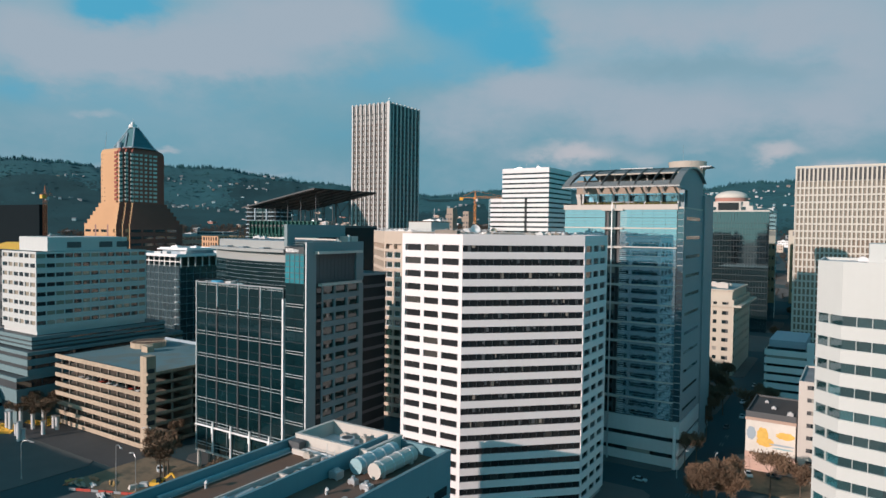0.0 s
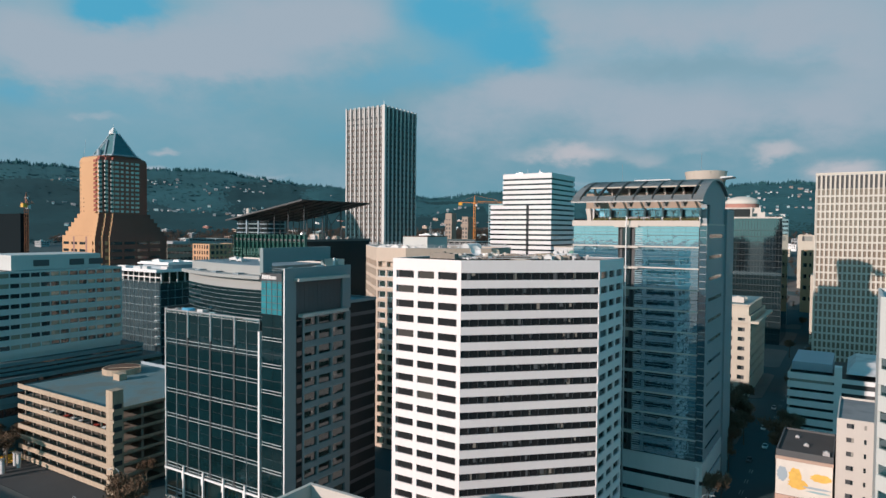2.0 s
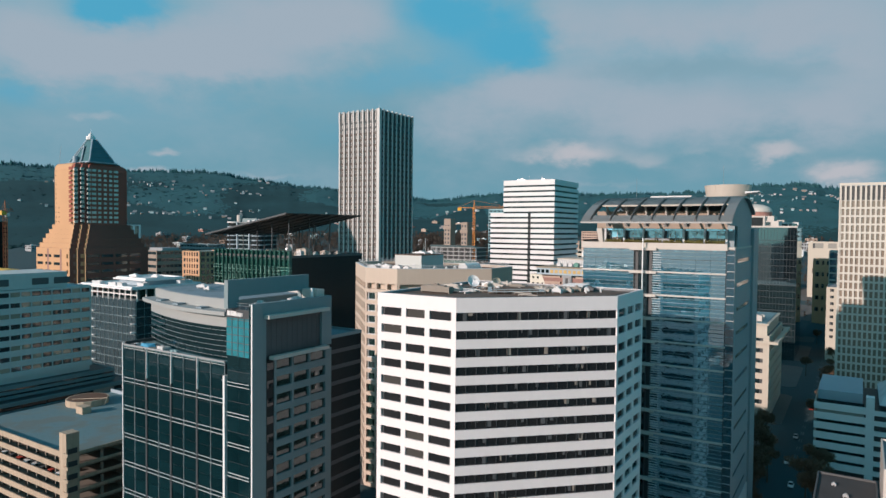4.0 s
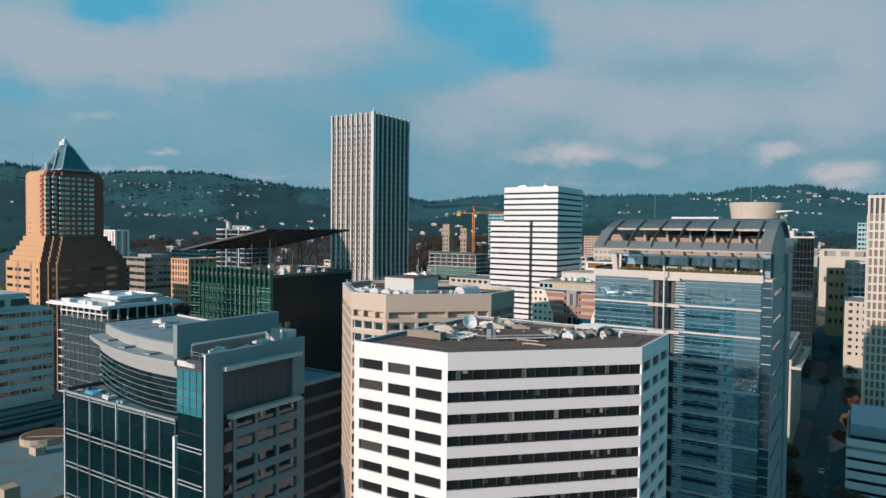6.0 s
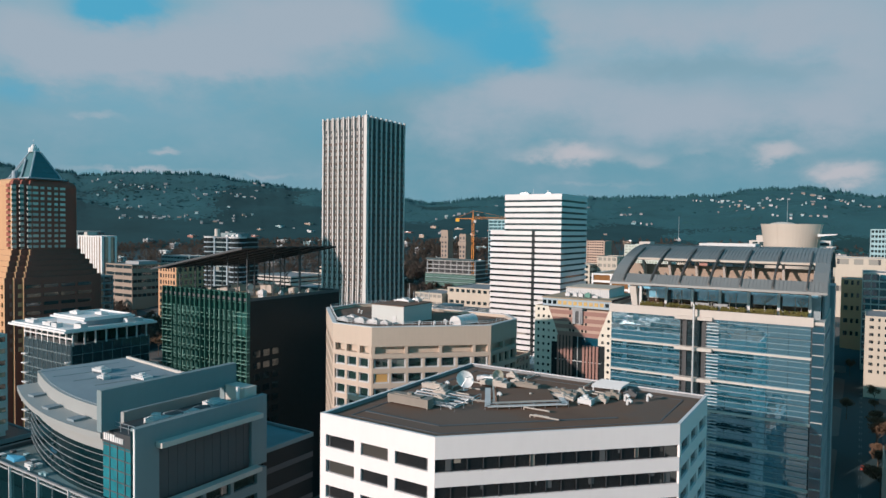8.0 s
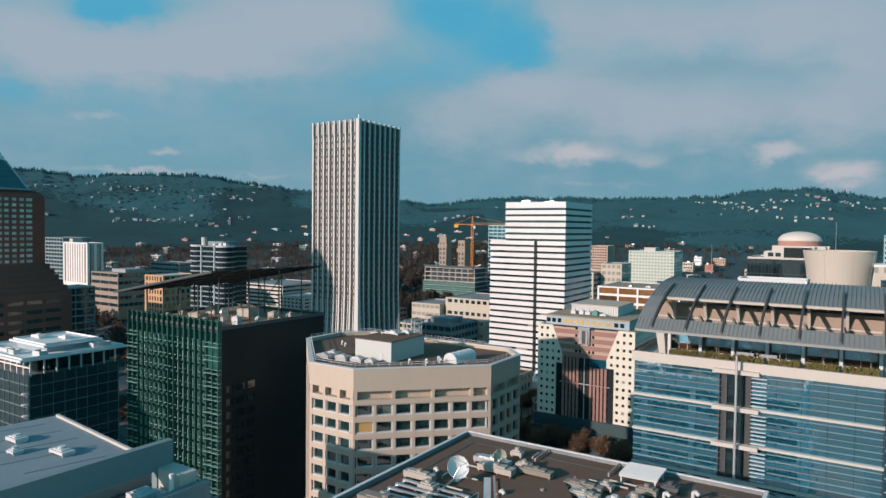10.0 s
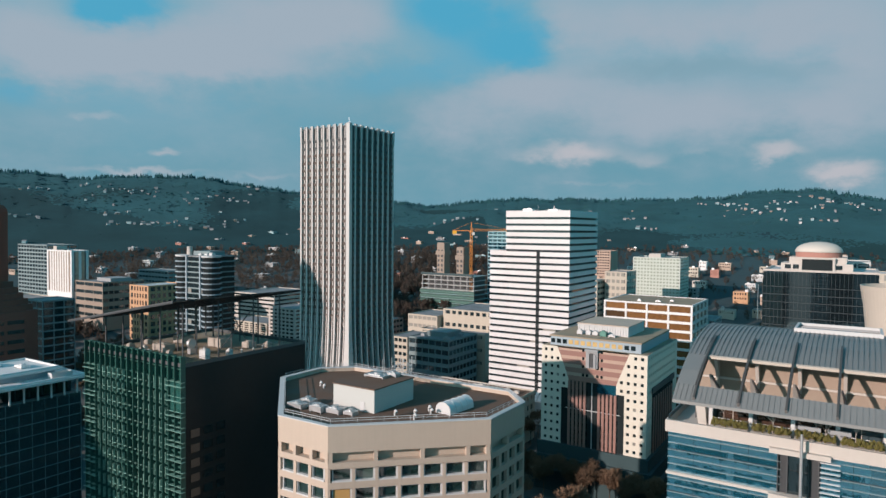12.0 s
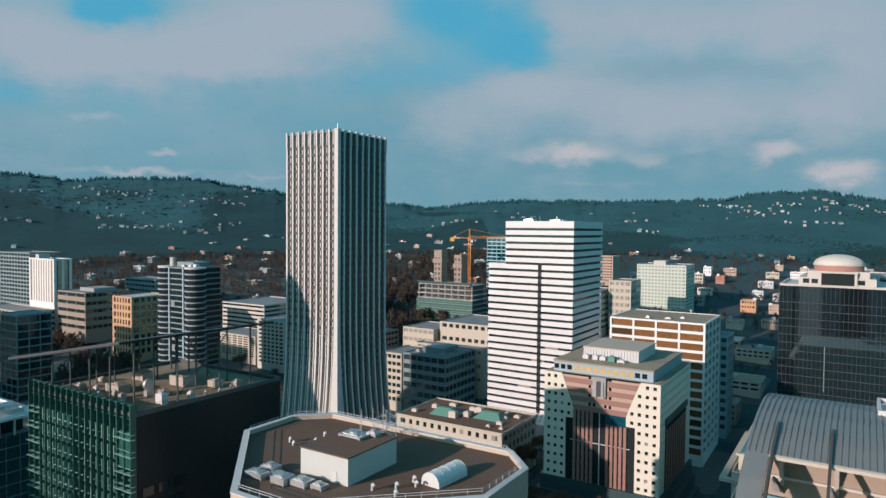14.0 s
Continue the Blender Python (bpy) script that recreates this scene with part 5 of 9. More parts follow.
        part("bracket_prop", Geo().tube((x + 0.9, yb, zs + 6.0), (x + 0.2, yb - 4.6, zs + 9.4), 0.16), "darkgrey", T)
    part("soffit_wall", Geo().box(x0 + 2.4, x1 - 1.4, yb - 1.2, yb + 0.25, zs + 6.3, zs + 11.2), "soffit", T, "tan soffit wall")
    part("soffit_ledge", Geo().box(x0 + 2.4, x1 - 1.4, yb - 1.6, yb - 1.2, zs + 8.5, zs + 8.8), "palestone", T)
    part("gutter", Geo().box(x0 + 2.4, x1 - 1.4, yb - 2.0, yb - 1.25, zs + 5.7, zs + 6.2), "bluepanel", T)
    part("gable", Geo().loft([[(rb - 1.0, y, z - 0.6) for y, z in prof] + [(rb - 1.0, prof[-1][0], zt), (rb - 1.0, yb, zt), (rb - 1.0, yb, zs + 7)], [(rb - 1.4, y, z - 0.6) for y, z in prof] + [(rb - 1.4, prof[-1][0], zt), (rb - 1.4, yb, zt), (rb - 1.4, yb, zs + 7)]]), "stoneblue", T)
    # box skylight, drum and blade roof
    part("skylight", ring(Geo(), rect(42 - X, 53.6 - X, 85.6 - Y, 93 - Y), 0.35, 99.0, 100.9), "whitegrey", T, "pale skylight upstand")
    part("skylight_glass", Geo().box(42.35 - X, 53.25 - X, 85.95 - Y, 92.65 - Y, 100.3, 100.5), "glassdark", T)
    n2 = 56
    rings = [[(57.6 - X + r * math.cos(2 * math.pi * i / n2), 121 - Y + r * math.sin(2 * math.pi * i / n2), z) for i in range(n2)] for r, z in ((5.9, 90), (6.1, 97), (6.6, 102), (7.2, 105.7), (6.9, 105.7), (6.4, 103.2))]
    drum = part("drum", Geo().loft(rings), "soffitpale", T, "pale tan drum flaring upward")
    for i in range(8):
        a = 2 * math.pi * (i + 0.5) / 8
        pts = [(57.6 - X + (r + 0.02) * math.cos(a), 121 - Y + (r + 0.02) * math.sin(a), z) for r, z in ((6.1, 97), (6.6, 102), (7.2, 105.6))]
        g = Geo()
        for p, q in zip(pts, pts[1:]):
            g.tube(p, q, 0.04, n=4)
        part("drum_joint", g, "soffitpale", drum)
    part("blade_roof", Geo().loft([[(64 - X, 112 - Y, 102.6), (68 - X, 113 - Y, 103.1), (68 - X, 121 - Y, 103.1), (64 - X, 121 - Y, 102.6)], [(64 - X, 112 - Y, 103.2), (68 - X, 113 - Y, 103.3), (68 - X, 121 - Y, 103.3), (64 - X, 121 - Y, 103.2)]]), "white", T)
    part("rear_block", Geo().box(46 - X, 66 - X, 108 - Y, 130 - Y, 0, 92), "stoneblue", T)
    part("aerial", Geo().tube((36 - X, 92 - Y, 101), (36 - X, 92 - Y, 107), 0.05, n=4), "steel", T)
    part("aerial", Geo().tube((57 - X, 116 - Y, 100), (57 - X, 116 - Y, 112), 0.06, n=4), "steel", T)
    finish(T)
    return xs, y0 + Y, zt + 12, X


terrace_x, terrace_y, terrace_z, court_x = courthouse()


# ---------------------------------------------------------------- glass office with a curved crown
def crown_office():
    X, Y = -40, 0
    T = thing("office_building", "dark glass office with a curved crown and pale fin walls", "tower", X, Y, 12)
    # glass box
    bx0, bx1, by0, by1, bt = -63.8 - X, -24.6 - X, -15.0, 22.0, 60.4
    part("core", Geo().box(bx0 + 0.4, bx1, by0 + 0.4, by1, 5.5, bt - 0.6), "black", T)
    part("box_roof", Geo().box(bx0 + 0.2, bx1, by0 + 0.2, by1, bt - 0.6, bt - 0.2), "tealroof", T)
    part("lobby_glass", Geo().box(bx0 + 2, bx1, by0 + 3, by1, 0, 5.5), "glassdark", T)
    for c in range(5):
        x = bx0 + 0.6 + c * 9.6
        part("base_column", Geo().box(x - 0.45, x + 0.45, by0 + 0.2, by0 + 1.1, 0, 5.5), "palestone", T)
    part("base_beam", Geo().box(bx0 - 0.1, bx1, by0 - 0.1, by0 + 1.3, 5.5, 6.1), "palestone", T)
    w = (bx1 - bx0) / 8
    for k in range(16):
        z = 6.2 + k * 3.4
        for c in range(8):
            pane(T, bx0 + (c + 0.5) * w, by0 + 0.3, z, 0, w - 0.1, 3.3, "glassslate")
    for z in [59.5] + [50.9 - 7.2 * k + o for k in range(7) for o in (0, 0.95)]:
        part("transom", Geo().box(bx0, bx1, by0 + 0.02, by0 + 0.2, z, z + 0.08), "whitegrey", T)
    for c in range(9):
        x = bx0 + c * w
        if c in (2, 4, 6):
            part("groove", Geo().box(x - 0.3, x + 0.3, by0 - 0.02, by0 + 0.2, 14, bt), "black", T)
            part("blade", Geo().box(x + 0.32, x + 0.44, by0 - 0.22, by0 + 0.2, bt - 7.5, bt + 0.1), "white", T)
        else:
            part("mullion", Geo().box(x - 0.03, x + 0.03, by0 - 0.02, by0 + 0.2, 6.1, bt), "grey", T)
    part("edge_trim", Geo().box(bx0 - 0.25, bx0 - 0.02, by0 - 0.1, by0 + 0.5, 5.5, bt + 0.3), "white", T)
    part("top_trim", Geo().box(bx0, bx1, by0 - 0.05, by0 + 0.3, bt - 0.2, bt + 0.1), "grey", T)
    part("porch_beam", Geo().box(bx0 - 0.2, bx1 + 0.4, by0 - 0.5, by0 - 0.1, 14.0, 14.5), "white", T)
    for c in range(1, 5):
        x = bx0 + c * (bx1 - bx0) / 4.6
        part("porch_post", Geo().box(x - 0.22, x + 0.22, by0 - 0.6, by0 - 0.1, 6, 16), "white", T)
        part("porch_lamp", Geo().box(x - 0.45, x + 0.45, by0 - 0.75, by0 - 0.6, 12.4, 14.8), "white", T)
    part("pilaster", Geo().box(bx1 + 0.1, bx1 + 0.7, by0 - 0.6, by0 + 0.6, 0, bt - 3), "white", T, "white corner pilaster")
    # west-facing flank
    for k in range(17):
        part("flank_band", Geo().box(bx0 - 0.05, bx0 + 0.35, by0 + 0.5, by1, 5.5 + k * 3.4, 6.6 + k * 3.4), "darkgrey", T)
    # louvred recess and sign tower
    sx0, sx1, st = -23.4 - X, -15.6 - X, 72.6
    part("recess", Geo().box(bx1 + 0.9, sx0, by0 + 0.8, 8, 0, st - 2), "glassnight", T)
    for k in range(34):
        part("louvre", Geo().box(bx1 + 0.92, sx0 - 0.02, by0 + 0.5, by0 + 0.8, 4 + k * 1.7, 4.2 + k * 1.7), "whitegrey", T)
    part("sign_core", Geo().box(sx0, sx1, by0 - 0.2, 6, 0, st), "black", T)
    for k in range(18):
        z = 1 + k * 3.4
        for c in range(2):
            pane(T, sx0 + (c + 0.5) * (sx1 - sx0) / 2, by0 - 0.18, z, 0, (sx1 - sx0) / 2 - 0.1, 3.3, "glassslate")
        if k % 2 == 0:
            part("transom", Geo().box(sx0, sx1, by0 - 0.45, by0 - 0.28, z, z + 0.1).box(sx0, sx1, by0 - 0.45, by0 - 0.28, z + 0.75, z + 0.85), "whitegrey", T)
    part("lit_glass", Geo().box(sx0 + 0.1, sx1 - 0.1, by0 - 0.5, by0 - 0.21, 62.2, 70.6), "glassaqua", T, "pale turquoise glazing")
    for k in range(5):
        part("lit_bar", Geo().box(sx0 + 0.1, sx1 - 0.1, by0 - 0.6, by0 - 0.5, 63.4 + k * 1.7, 63.55 + k * 1.7), "darkgrey", T)
    for k in range(1, 4):
        part("lit_bar", Geo().box(sx0 + k * 1.95 - 0.06, sx0 + k * 1.95 + 0.06, by0 - 0.6, by0 - 0.5, 62.2, 70.6), "darkgrey", T)
    part("sign_band", Geo().box(sx0, sx1, by0 - 0.6, by0 - 0.2, 70.6, st), "black", T)
    at = sx0 + 0.6
    for k, wd in enumerate((0.62, 0.45, 0.5, 0.62, 0.62, 0.45, 0.42, 0.42, 0.3, 0.3)):
        h = 1.05 if k < 5 else 0.8
        part("sign_bar", Geo().box(at, at + wd - 0.12, by0 - 0.72, by0 - 0.6, 71.1, 71.1 + h), "white", T)
        at += wd + 0.04
    rail(T, [(sx0, by0), (sx1, by0)], st, 1.3, "steel", 2.0)
    # fin wall
    fx = -21.4 - X
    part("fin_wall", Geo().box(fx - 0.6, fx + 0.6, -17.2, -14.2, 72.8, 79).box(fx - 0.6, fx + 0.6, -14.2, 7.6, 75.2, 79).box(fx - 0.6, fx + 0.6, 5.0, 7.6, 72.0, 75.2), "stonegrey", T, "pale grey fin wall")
    # shaded side slab with window rows, recess and hoods
    nx, na, nb, nt = -14.5 - X, -15.8, 9.0, 74.0
    part("side_core", Geo().box(sx1, nx - 0.9, -15.2, 8.6, 0, nt - 2.6), "black", T)
    part("side_roof", Geo().box(fx + 0.6, nx - 0.9, -14, 8.6, nt - 2.6, nt - 2.2), "roofpale", T)
    # the slab's shade tint comes from its cladding colour
    part("side_frame", Geo().box(nx - 1.2, nx, na, -12.0, 0, nt).box(nx - 1.2, nx, -12.0, nb, 71.2, nt).box(nx - 1.2, nx, 5.6, nb, 62.0, 71.2), "stonegrey", T, "grey slab wall with shade's teal in its colour")
    part("slab_edge", Geo().box(nx - 0.42, nx - 0.05, na - 0.12, na, 0, nt), "white", T)
    part("edge_glass", Geo().box(sx1 + 0.02, nx - 0.44, na - 0.1, na, 0, nt - 0.4), "glassslate", T)
    part("hood", Geo().box(nx, nx + 1.6, -12.6, 6.8, 70.6, 71.4), "palestone", T)
    part("hood", Geo().box(nx, nx + 1.6, -11.2, 6.6, 61.4, 62.2), "palestone", T)
    for k in range(11):
        y = -11.6 + k * 1.6
        part("screen_slat", Geo().box(nx - 0.75, nx - 0.6, y, y + 1.54, 62.2, 70.6), "darkgrey", T)
    for k in range(15):
        z = 1.2 + k * 4.0
        if k < 15:
            g = Geo().box(nx - 0.9, nx, -9.6, nb, z, z + 1.6)
            for y0 in (-9.6, -4.3, 1.2, 6.9):
                g.box(nx - 0.9, nx, y0, y0 + (0.65 if y0 < 6 else 2.1), z + 1.6, z + 4.0)
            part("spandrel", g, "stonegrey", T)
            part("dark_band", Geo().box(nx - 0.9, nx - 0.2, -11.98, -9.62, z, z + 4.0), "glassnight", T)
            for y in (-6.62, -1.22, 4.38):
                pane(T, nx - 0.6, y, z + 1.6, math.pi / 2, 4.6, 2.38, "glassjade")
            pane(T, nx - 0.15, -10.8, z + 1.8, math.pi / 2, 1.9, 1.7, "glassdark")
    # lower dark rear wing behind the slab
    rx0, rx1, ry0, ry1, rt = -60.0 - X, -15.4 - X, 9.02, 21.5, 63.6
    part("rear_wing", Geo().box(rx0, rx1, ry0, ry1, 0, rt - 0.5), "glassnight", T, "dark glazed rear wing")
    part("rear_roof", Geo().box(rx0 + 0.3, rx1 - 0.3, ry0 + 0.3, ry1 - 0.3, rt - 0.5, rt - 0.3), "tealroof", T)
    part("rear_parapet", ring(Geo(), rect(rx0, rx1 + 0.1, ry0, ry1 + 0.1), 0.35, rt - 0.5, rt + 0.3), "stonegrey", T)
    for k in range(15):
        part("rear_band", Geo().box(rx1, rx1 + 0.08, ry0 + 0.4, ry1, 3.2 + k * 4.0, 4.2 + k * 4.0), "darkgrey", T)
    # curved crown
    def curve(t):
        return (-66.0 + 42.0 * t - X, -4.2 - 9.4 * math.sin(math.pi * (0.10 + 0.52 * t)) + 1.6 * (1 - t))

    m = 24
    pts = [curve(k / m) for k in range(m + 1)]
    back = [(-24 - X, 9), (-64 - X, 14)]

    def slab(z0, z1, out, front=None):
        line = [(x, y - out) for x, y in pts]
        return Geo().prism(line + back, z0, z1)

    part("crown_glass", slab(58, 67.8, 0.0), "glassslate", T)
    for k in range(6):
        z = 61.0 + k * 1.2
        g = Geo()
        for a, b in zip(pts, pts[1:]):
            g.beam((a[0], a[1] - 0.06, z), (b[0], b[1] - 0.06, z), 0.10, 0.05)
        part("crown_line", g, "grey", T)
    part("crown_fascia", slab(67.8, 70.8, 0.05), "fasciatan", T, "tan curved fascia")
    part("crown_lip", slab(70.8, 71.7, 2.6), "fasciatan", T, "pale projecting roof lip")
    part("crown_parapet", slab(71.7, 74.0, -1.2), "fasciatan", T)
    part("crown_roof", Geo().prism([(x, y + 1.8) for x, y in pts] + [(-24.5 - X, 8.6), (-63.4 - X, 13.2)], 74.0, 74.08), "roofblue", T)
    for k in range(6):
        part("roof_seam", Geo().beam((-24 + k * 6.5, -6 + 0.4 * k, 74.1), (-20 + k * 6.2, 9.5 - 0.5 * k, 74.1), 0.22, 0.07), "tealroof", T)
    part("roof_kerb", Geo().beam((-23.0, 13.0, 74.2), (15.0, 8.4, 74.2), 0.5, 0.7), "palestone", T)
    for k in range(1, 4):
        a = pts[k * 6]
        part("lip_upstand", Geo().box(a[0] - 0.5, a[0] + 1.6, a[1] - 1.6, a[1] + 0.6, 71.7, 72.05), "roofblue", T)
    roof_units(T, [(-14, 2, 3.4, 2.0, 0.8), (-8, -1, 2.2, 1.6, 0.6), (-2, 3, 4.0, 2.0, 0.7)], 74.08, 21, "whitegrey")
    roof_units(T, [(20.3, -9, 2.6, 2.6, 1.5), (22.6, -4, 2.6, 3.2, 1.6), (20.5, 2, 3.0, 3.0, 1.8)], nt - 2.2, 22, "whitegrey")
    for x, y in ((20.6, -6.2), (21.6, -1.4)):
        part("fan_drum", Geo().tube((x, y, nt - 2.2), (x, y, nt - 0.6), 1.5, 1.6, 16), "whitegrey", T, "round pale fan drum")
        part("fan_grille", Geo().tube((x, y, nt - 0.6), (x, y, nt - 0.55), 1.3, 1.3, 16), "darkgrey", T)
    part("roof_post", Geo().tube((23.6, 4.2, nt - 2.2), (23.6, 4.2, nt + 2.0), 0.35, 0.3, 10), "white", T)
    part("curved_duct", Geo().loft([[(18.2 + 5.2 * f, 3.6 + 0.9 * math.sin(math.pi * f) + o, nt - 2.2 + q) for o, q in ((-0.5, 0), (0.5, 0), (0.5, 1.1), (-0.5, 1.1))] for f in (k / 8 for k in range(9))]), "white", T, "white curved duct")
    for k in range(6):
        part("roof_pipe", Geo().tube((18.4, -10.5 + 1.1 * k, nt - 1.9), (23.4, -10.9 + 1.2 * k, nt - 1.9), 0.09, n=5), "steel", T)
    # low plant, sheets and rails on the lower glass roof
    rnd = random.Random(12)
    for k in range(16):
        x, y = rnd.uniform(bx0 + 1.5, bx0 + 20), rnd.uniform(by0 + 0.8, by0 + 4.2)
        part("roof_clutter", Geo().box(x, x + rnd.uniform(0.5, 1.8), y, y + rnd.uniform(0.4, 1.0), bt - 0.2, bt + rnd.uniform(0.1, 0.7)), rnd.choice(("whitegrey", "tealpale", "steel", "darkgrey")), T)
    part("blue_sheet", Geo().loft([[(bx0 + 5, by0 + 1.6, bt - 0.2), (bx0 + 8.4, by0 + 1.4, bt - 0.2), (bx0 + 9.2, by0 + 3.2, bt - 0.2), (bx0 + 5.4, by0 + 3.4, bt - 0.2)], [(bx0 + 5.2, by0 + 1.8, bt + 0.5), (bx0 + 8.0, by0 + 1.7, bt + 0.3), (bx0 + 8.8, by0 + 3.0, bt + 0.6), (bx0 + 5.8, by0 + 3.1, bt + 0.3)]]), "bluetarp", T, "blue plastic sheet")
    part("roof_bulkhead", Geo().box(19.0, 24.2, 5.2, 7.8, nt - 2.2, nt + 1.6), "palestone", T)
    finish(T)


crown_office()


# ---------------------------------------------------------------- tower with a close grid of windows
def gridded_tower():
    T = thing("office_tower", "cream office tower with a close grid of windows", "tower", 115, 262, 14)
    poly = local(rect(86, 146, 242, 283), 115, 262)
    storeys(T, poly, 2, 27, 3.75, 0.85, 1.0, "gridcream", [(30, 0.75, 0.5), None, None, (20, 0.75, 0.5)], glazing="glasswarm", cap=0.2, lip=0.0)
    part("crown_wall", Geo().prism(inset(poly, 0.9), 103.4, 110.0), "black", T)
    for c in range(31):
        x = poly[0][0] + 0.5 + c * 59.0 / 30
        part("crown_pier", Geo().box(x - 0.4, x + 0.4, poly[0][1] - 0.004, poly[0][1] + 1.0, 103.4, 110.2), "gridcream", T)
    part("crown_cap", ring(Geo(), inset(poly, -0.05), 1.4, 110.2, 111.4), "gridcream", T)
    finish(T)


gridded_tower()


# ---------------------------------------------------------------- brick tower with a pyramid roof
def brick_tower():
    X, Y = -276, 97
    T = thing("skyscraper", "orange brick skyscraper with a blue pyramid roof", "tower", X, Y, 11)

    def notch(x0, x1, y0, y1, s, u):
        """A plan with stepped corners."""
        return [(x0 + 2 * s, y0), (x1 - 2 * s, y0), (x1 - 2 * s, y0 + u), (x1 - s, y0 + u), (x1 - s, y0 + 2 * u), (x1, y0 + 2 * u), (x1, y1 - 2 * u), (x1 - s, y1 - 2 * u), (x1 - s, y1 - u), (x1 - 2 * s, y1 - u), (x1 - 2 * s, y1), (x0 + 2 * s, y1), (x0 + 2 * s, y1 - u), (x0 + s, y1 - u), (x0 + s, y1 - 2 * u), (x0, y1 - 2 * u), (x0, y0 + 2 * u), (x0 + s, y0 + 2 * u), (x0 + s, y0 + u), (x0 + 2 * s, y0 + u)]

    x0, x1, y0, y1 = -9.8, 17.0, -17.4, 12.4
    tiers = [(7.0, 8.6, 6.6, 0, 79.5), (5.8, 7.2, 5.4, 79.5, 82.0), (4.6, 5.8, 4.3, 82.0, 84.5), (3.5, 4.4, 3.2, 84.5, 87.0), (2.3, 3.0, 2.1, 87.0, 89.5), (1.1, 1.5, 1.0, 89.5, 92.0), (0, 0, 0, 92.0, 122.0)]
    for i, j, k, z0, z1 in tiers:
        a0, a1, b0, b1 = x0 - i, x1 + i, y0 - k, y1 + j
        # shade on the sides is put into the brick colour
        part("tier", Geo().prism(notch(a0, a1, b0, b1, 1.7, 3.3), z0, z1), "shadebrick" if z0 > 90 else "shademaroon", T, "brick storeys in their shaded-side red")
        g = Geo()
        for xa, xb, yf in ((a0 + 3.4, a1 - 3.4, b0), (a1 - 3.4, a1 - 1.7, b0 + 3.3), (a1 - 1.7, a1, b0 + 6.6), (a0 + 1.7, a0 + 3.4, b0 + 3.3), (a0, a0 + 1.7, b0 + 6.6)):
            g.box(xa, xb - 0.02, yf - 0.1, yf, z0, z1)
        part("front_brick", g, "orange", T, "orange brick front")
    part("shoulder", Geo().loft([[(a, b, z) for a, b in notch(x0 + i, x1 - i, y0 + i, y1 - i, 1.6, 3.0)] for i, z in ((0, 122), (0.3, 123.6), (1.0, 124.8), (2.2, 125.6))]), "shadebrick", T)
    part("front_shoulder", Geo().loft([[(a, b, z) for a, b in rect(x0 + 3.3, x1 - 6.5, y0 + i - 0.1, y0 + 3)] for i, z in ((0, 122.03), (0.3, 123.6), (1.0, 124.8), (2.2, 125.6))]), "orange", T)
    # east side: small windows, balconies in a dark notch; north side: five rows of pale strips
    for k in range(12):
        z = 93.0 + k * 2.55
        for c in range(5):
            pane(T, x1 + 0.1, y0 + 8.6 + c * 3.15, z, math.pi / 2, 2.5 if c % 4 == 0 else 1.7, 1.25, "glasspale", thick=0.12)
        for c in range(2 if k < 4 else 1):
            pane(T, x0 + 4.6 + c * 3.0, y0 - 0.02, z + 0.3, 0, 0.6, 0.7, "glasswarm", thick=0.12)
        part("balcony_notch", Geo().box(x1 - 9.0, x1 - 5.6, y0 - 0.16, y0 + 0.1, z + 0.5, z + 2.25), "shadebrick", T)
        part("balcony", Geo().box(x1 - 8.0, x1 - 5.2, y0 - 1.1, y0, z - 0.3, z + 0.5), "orange", T)
        for s in range(3):
            bx, by = x1 - 3.4 + s * 1.5, y0 + 0.4 + s * 2.7
            part("corner_bay", Geo().box(bx - 0.5, bx + 0.45, by - 0.7, by + 1.1, z + (0.6 if s % 2 else 0), z + 1.2 + (0.6 if s % 2 else 0)), "palestone", T)
    # strip lies on the front; its dark red draws the recess's shadow
    part("balcony_shadow_gap", Geo().box(x1 - 5.7, x1 - 5.1, y0 - 0.12, y0 + 0.1, 92, 122), "mauve", T, "flush dark red strip drawn as a shadow gap")
    for s in range(3):
        bx, by = x1 - 3.4 + s * 1.5, y0 + 0.4 + s * 2.7
        part("bay_glass", Geo().box(bx - 0.4, bx + 0.25, by - 0.5, by + 1.3, 92.5, 123), "glassdark", T)
    # base storeys
    bx0, bx1, by0, by1 = x0 - 7.0, x1 + 7.0, y0 - 6.6, y1 + 8.6
    for k in range(17):
        z = 8 + k * 4.15
        for c in range(3):
            pane(T, bx0 + 7.5 + c * 8.6, by0 - 0.02, z, 0, 6.0, 1.5, "glassdark", thick=0.12)
        for c in range(4):
            pane(T, bx1 + 0.1, by0 + 10.5 + c * 8.0, z, math.pi / 2, 6.6, 1.6, "glassdark", thick=0.12)
        if k > 8:
            for s in range(3):
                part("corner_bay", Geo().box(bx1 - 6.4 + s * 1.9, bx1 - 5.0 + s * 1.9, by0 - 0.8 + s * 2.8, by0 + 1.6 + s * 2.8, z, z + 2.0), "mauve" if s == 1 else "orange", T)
    for x in (-1.0, 12.0):
        part("slot", Geo().box(x - 0.8, x + 0.8, by0 - 0.15, by0 - 0.02, 2, 79), "mauve", T)
    # pyramid on a stepped eave
    cx, cy, zb, h = 6.2, -3.6, 126.6, 13.0
    part("top_drum", Geo().prism(notch(x0 + 3.2, x1 - 1.2, y0 + 4.5, y1 - 4, 1.2, 2.0), 125.6, zb - 0.5), "slate", T)
    part("eave", Geo().box(cx - 11.0, cx + 11.0, cy - 8.0, cy + 8.4, zb - 0.6, zb), "bluegrey", T)

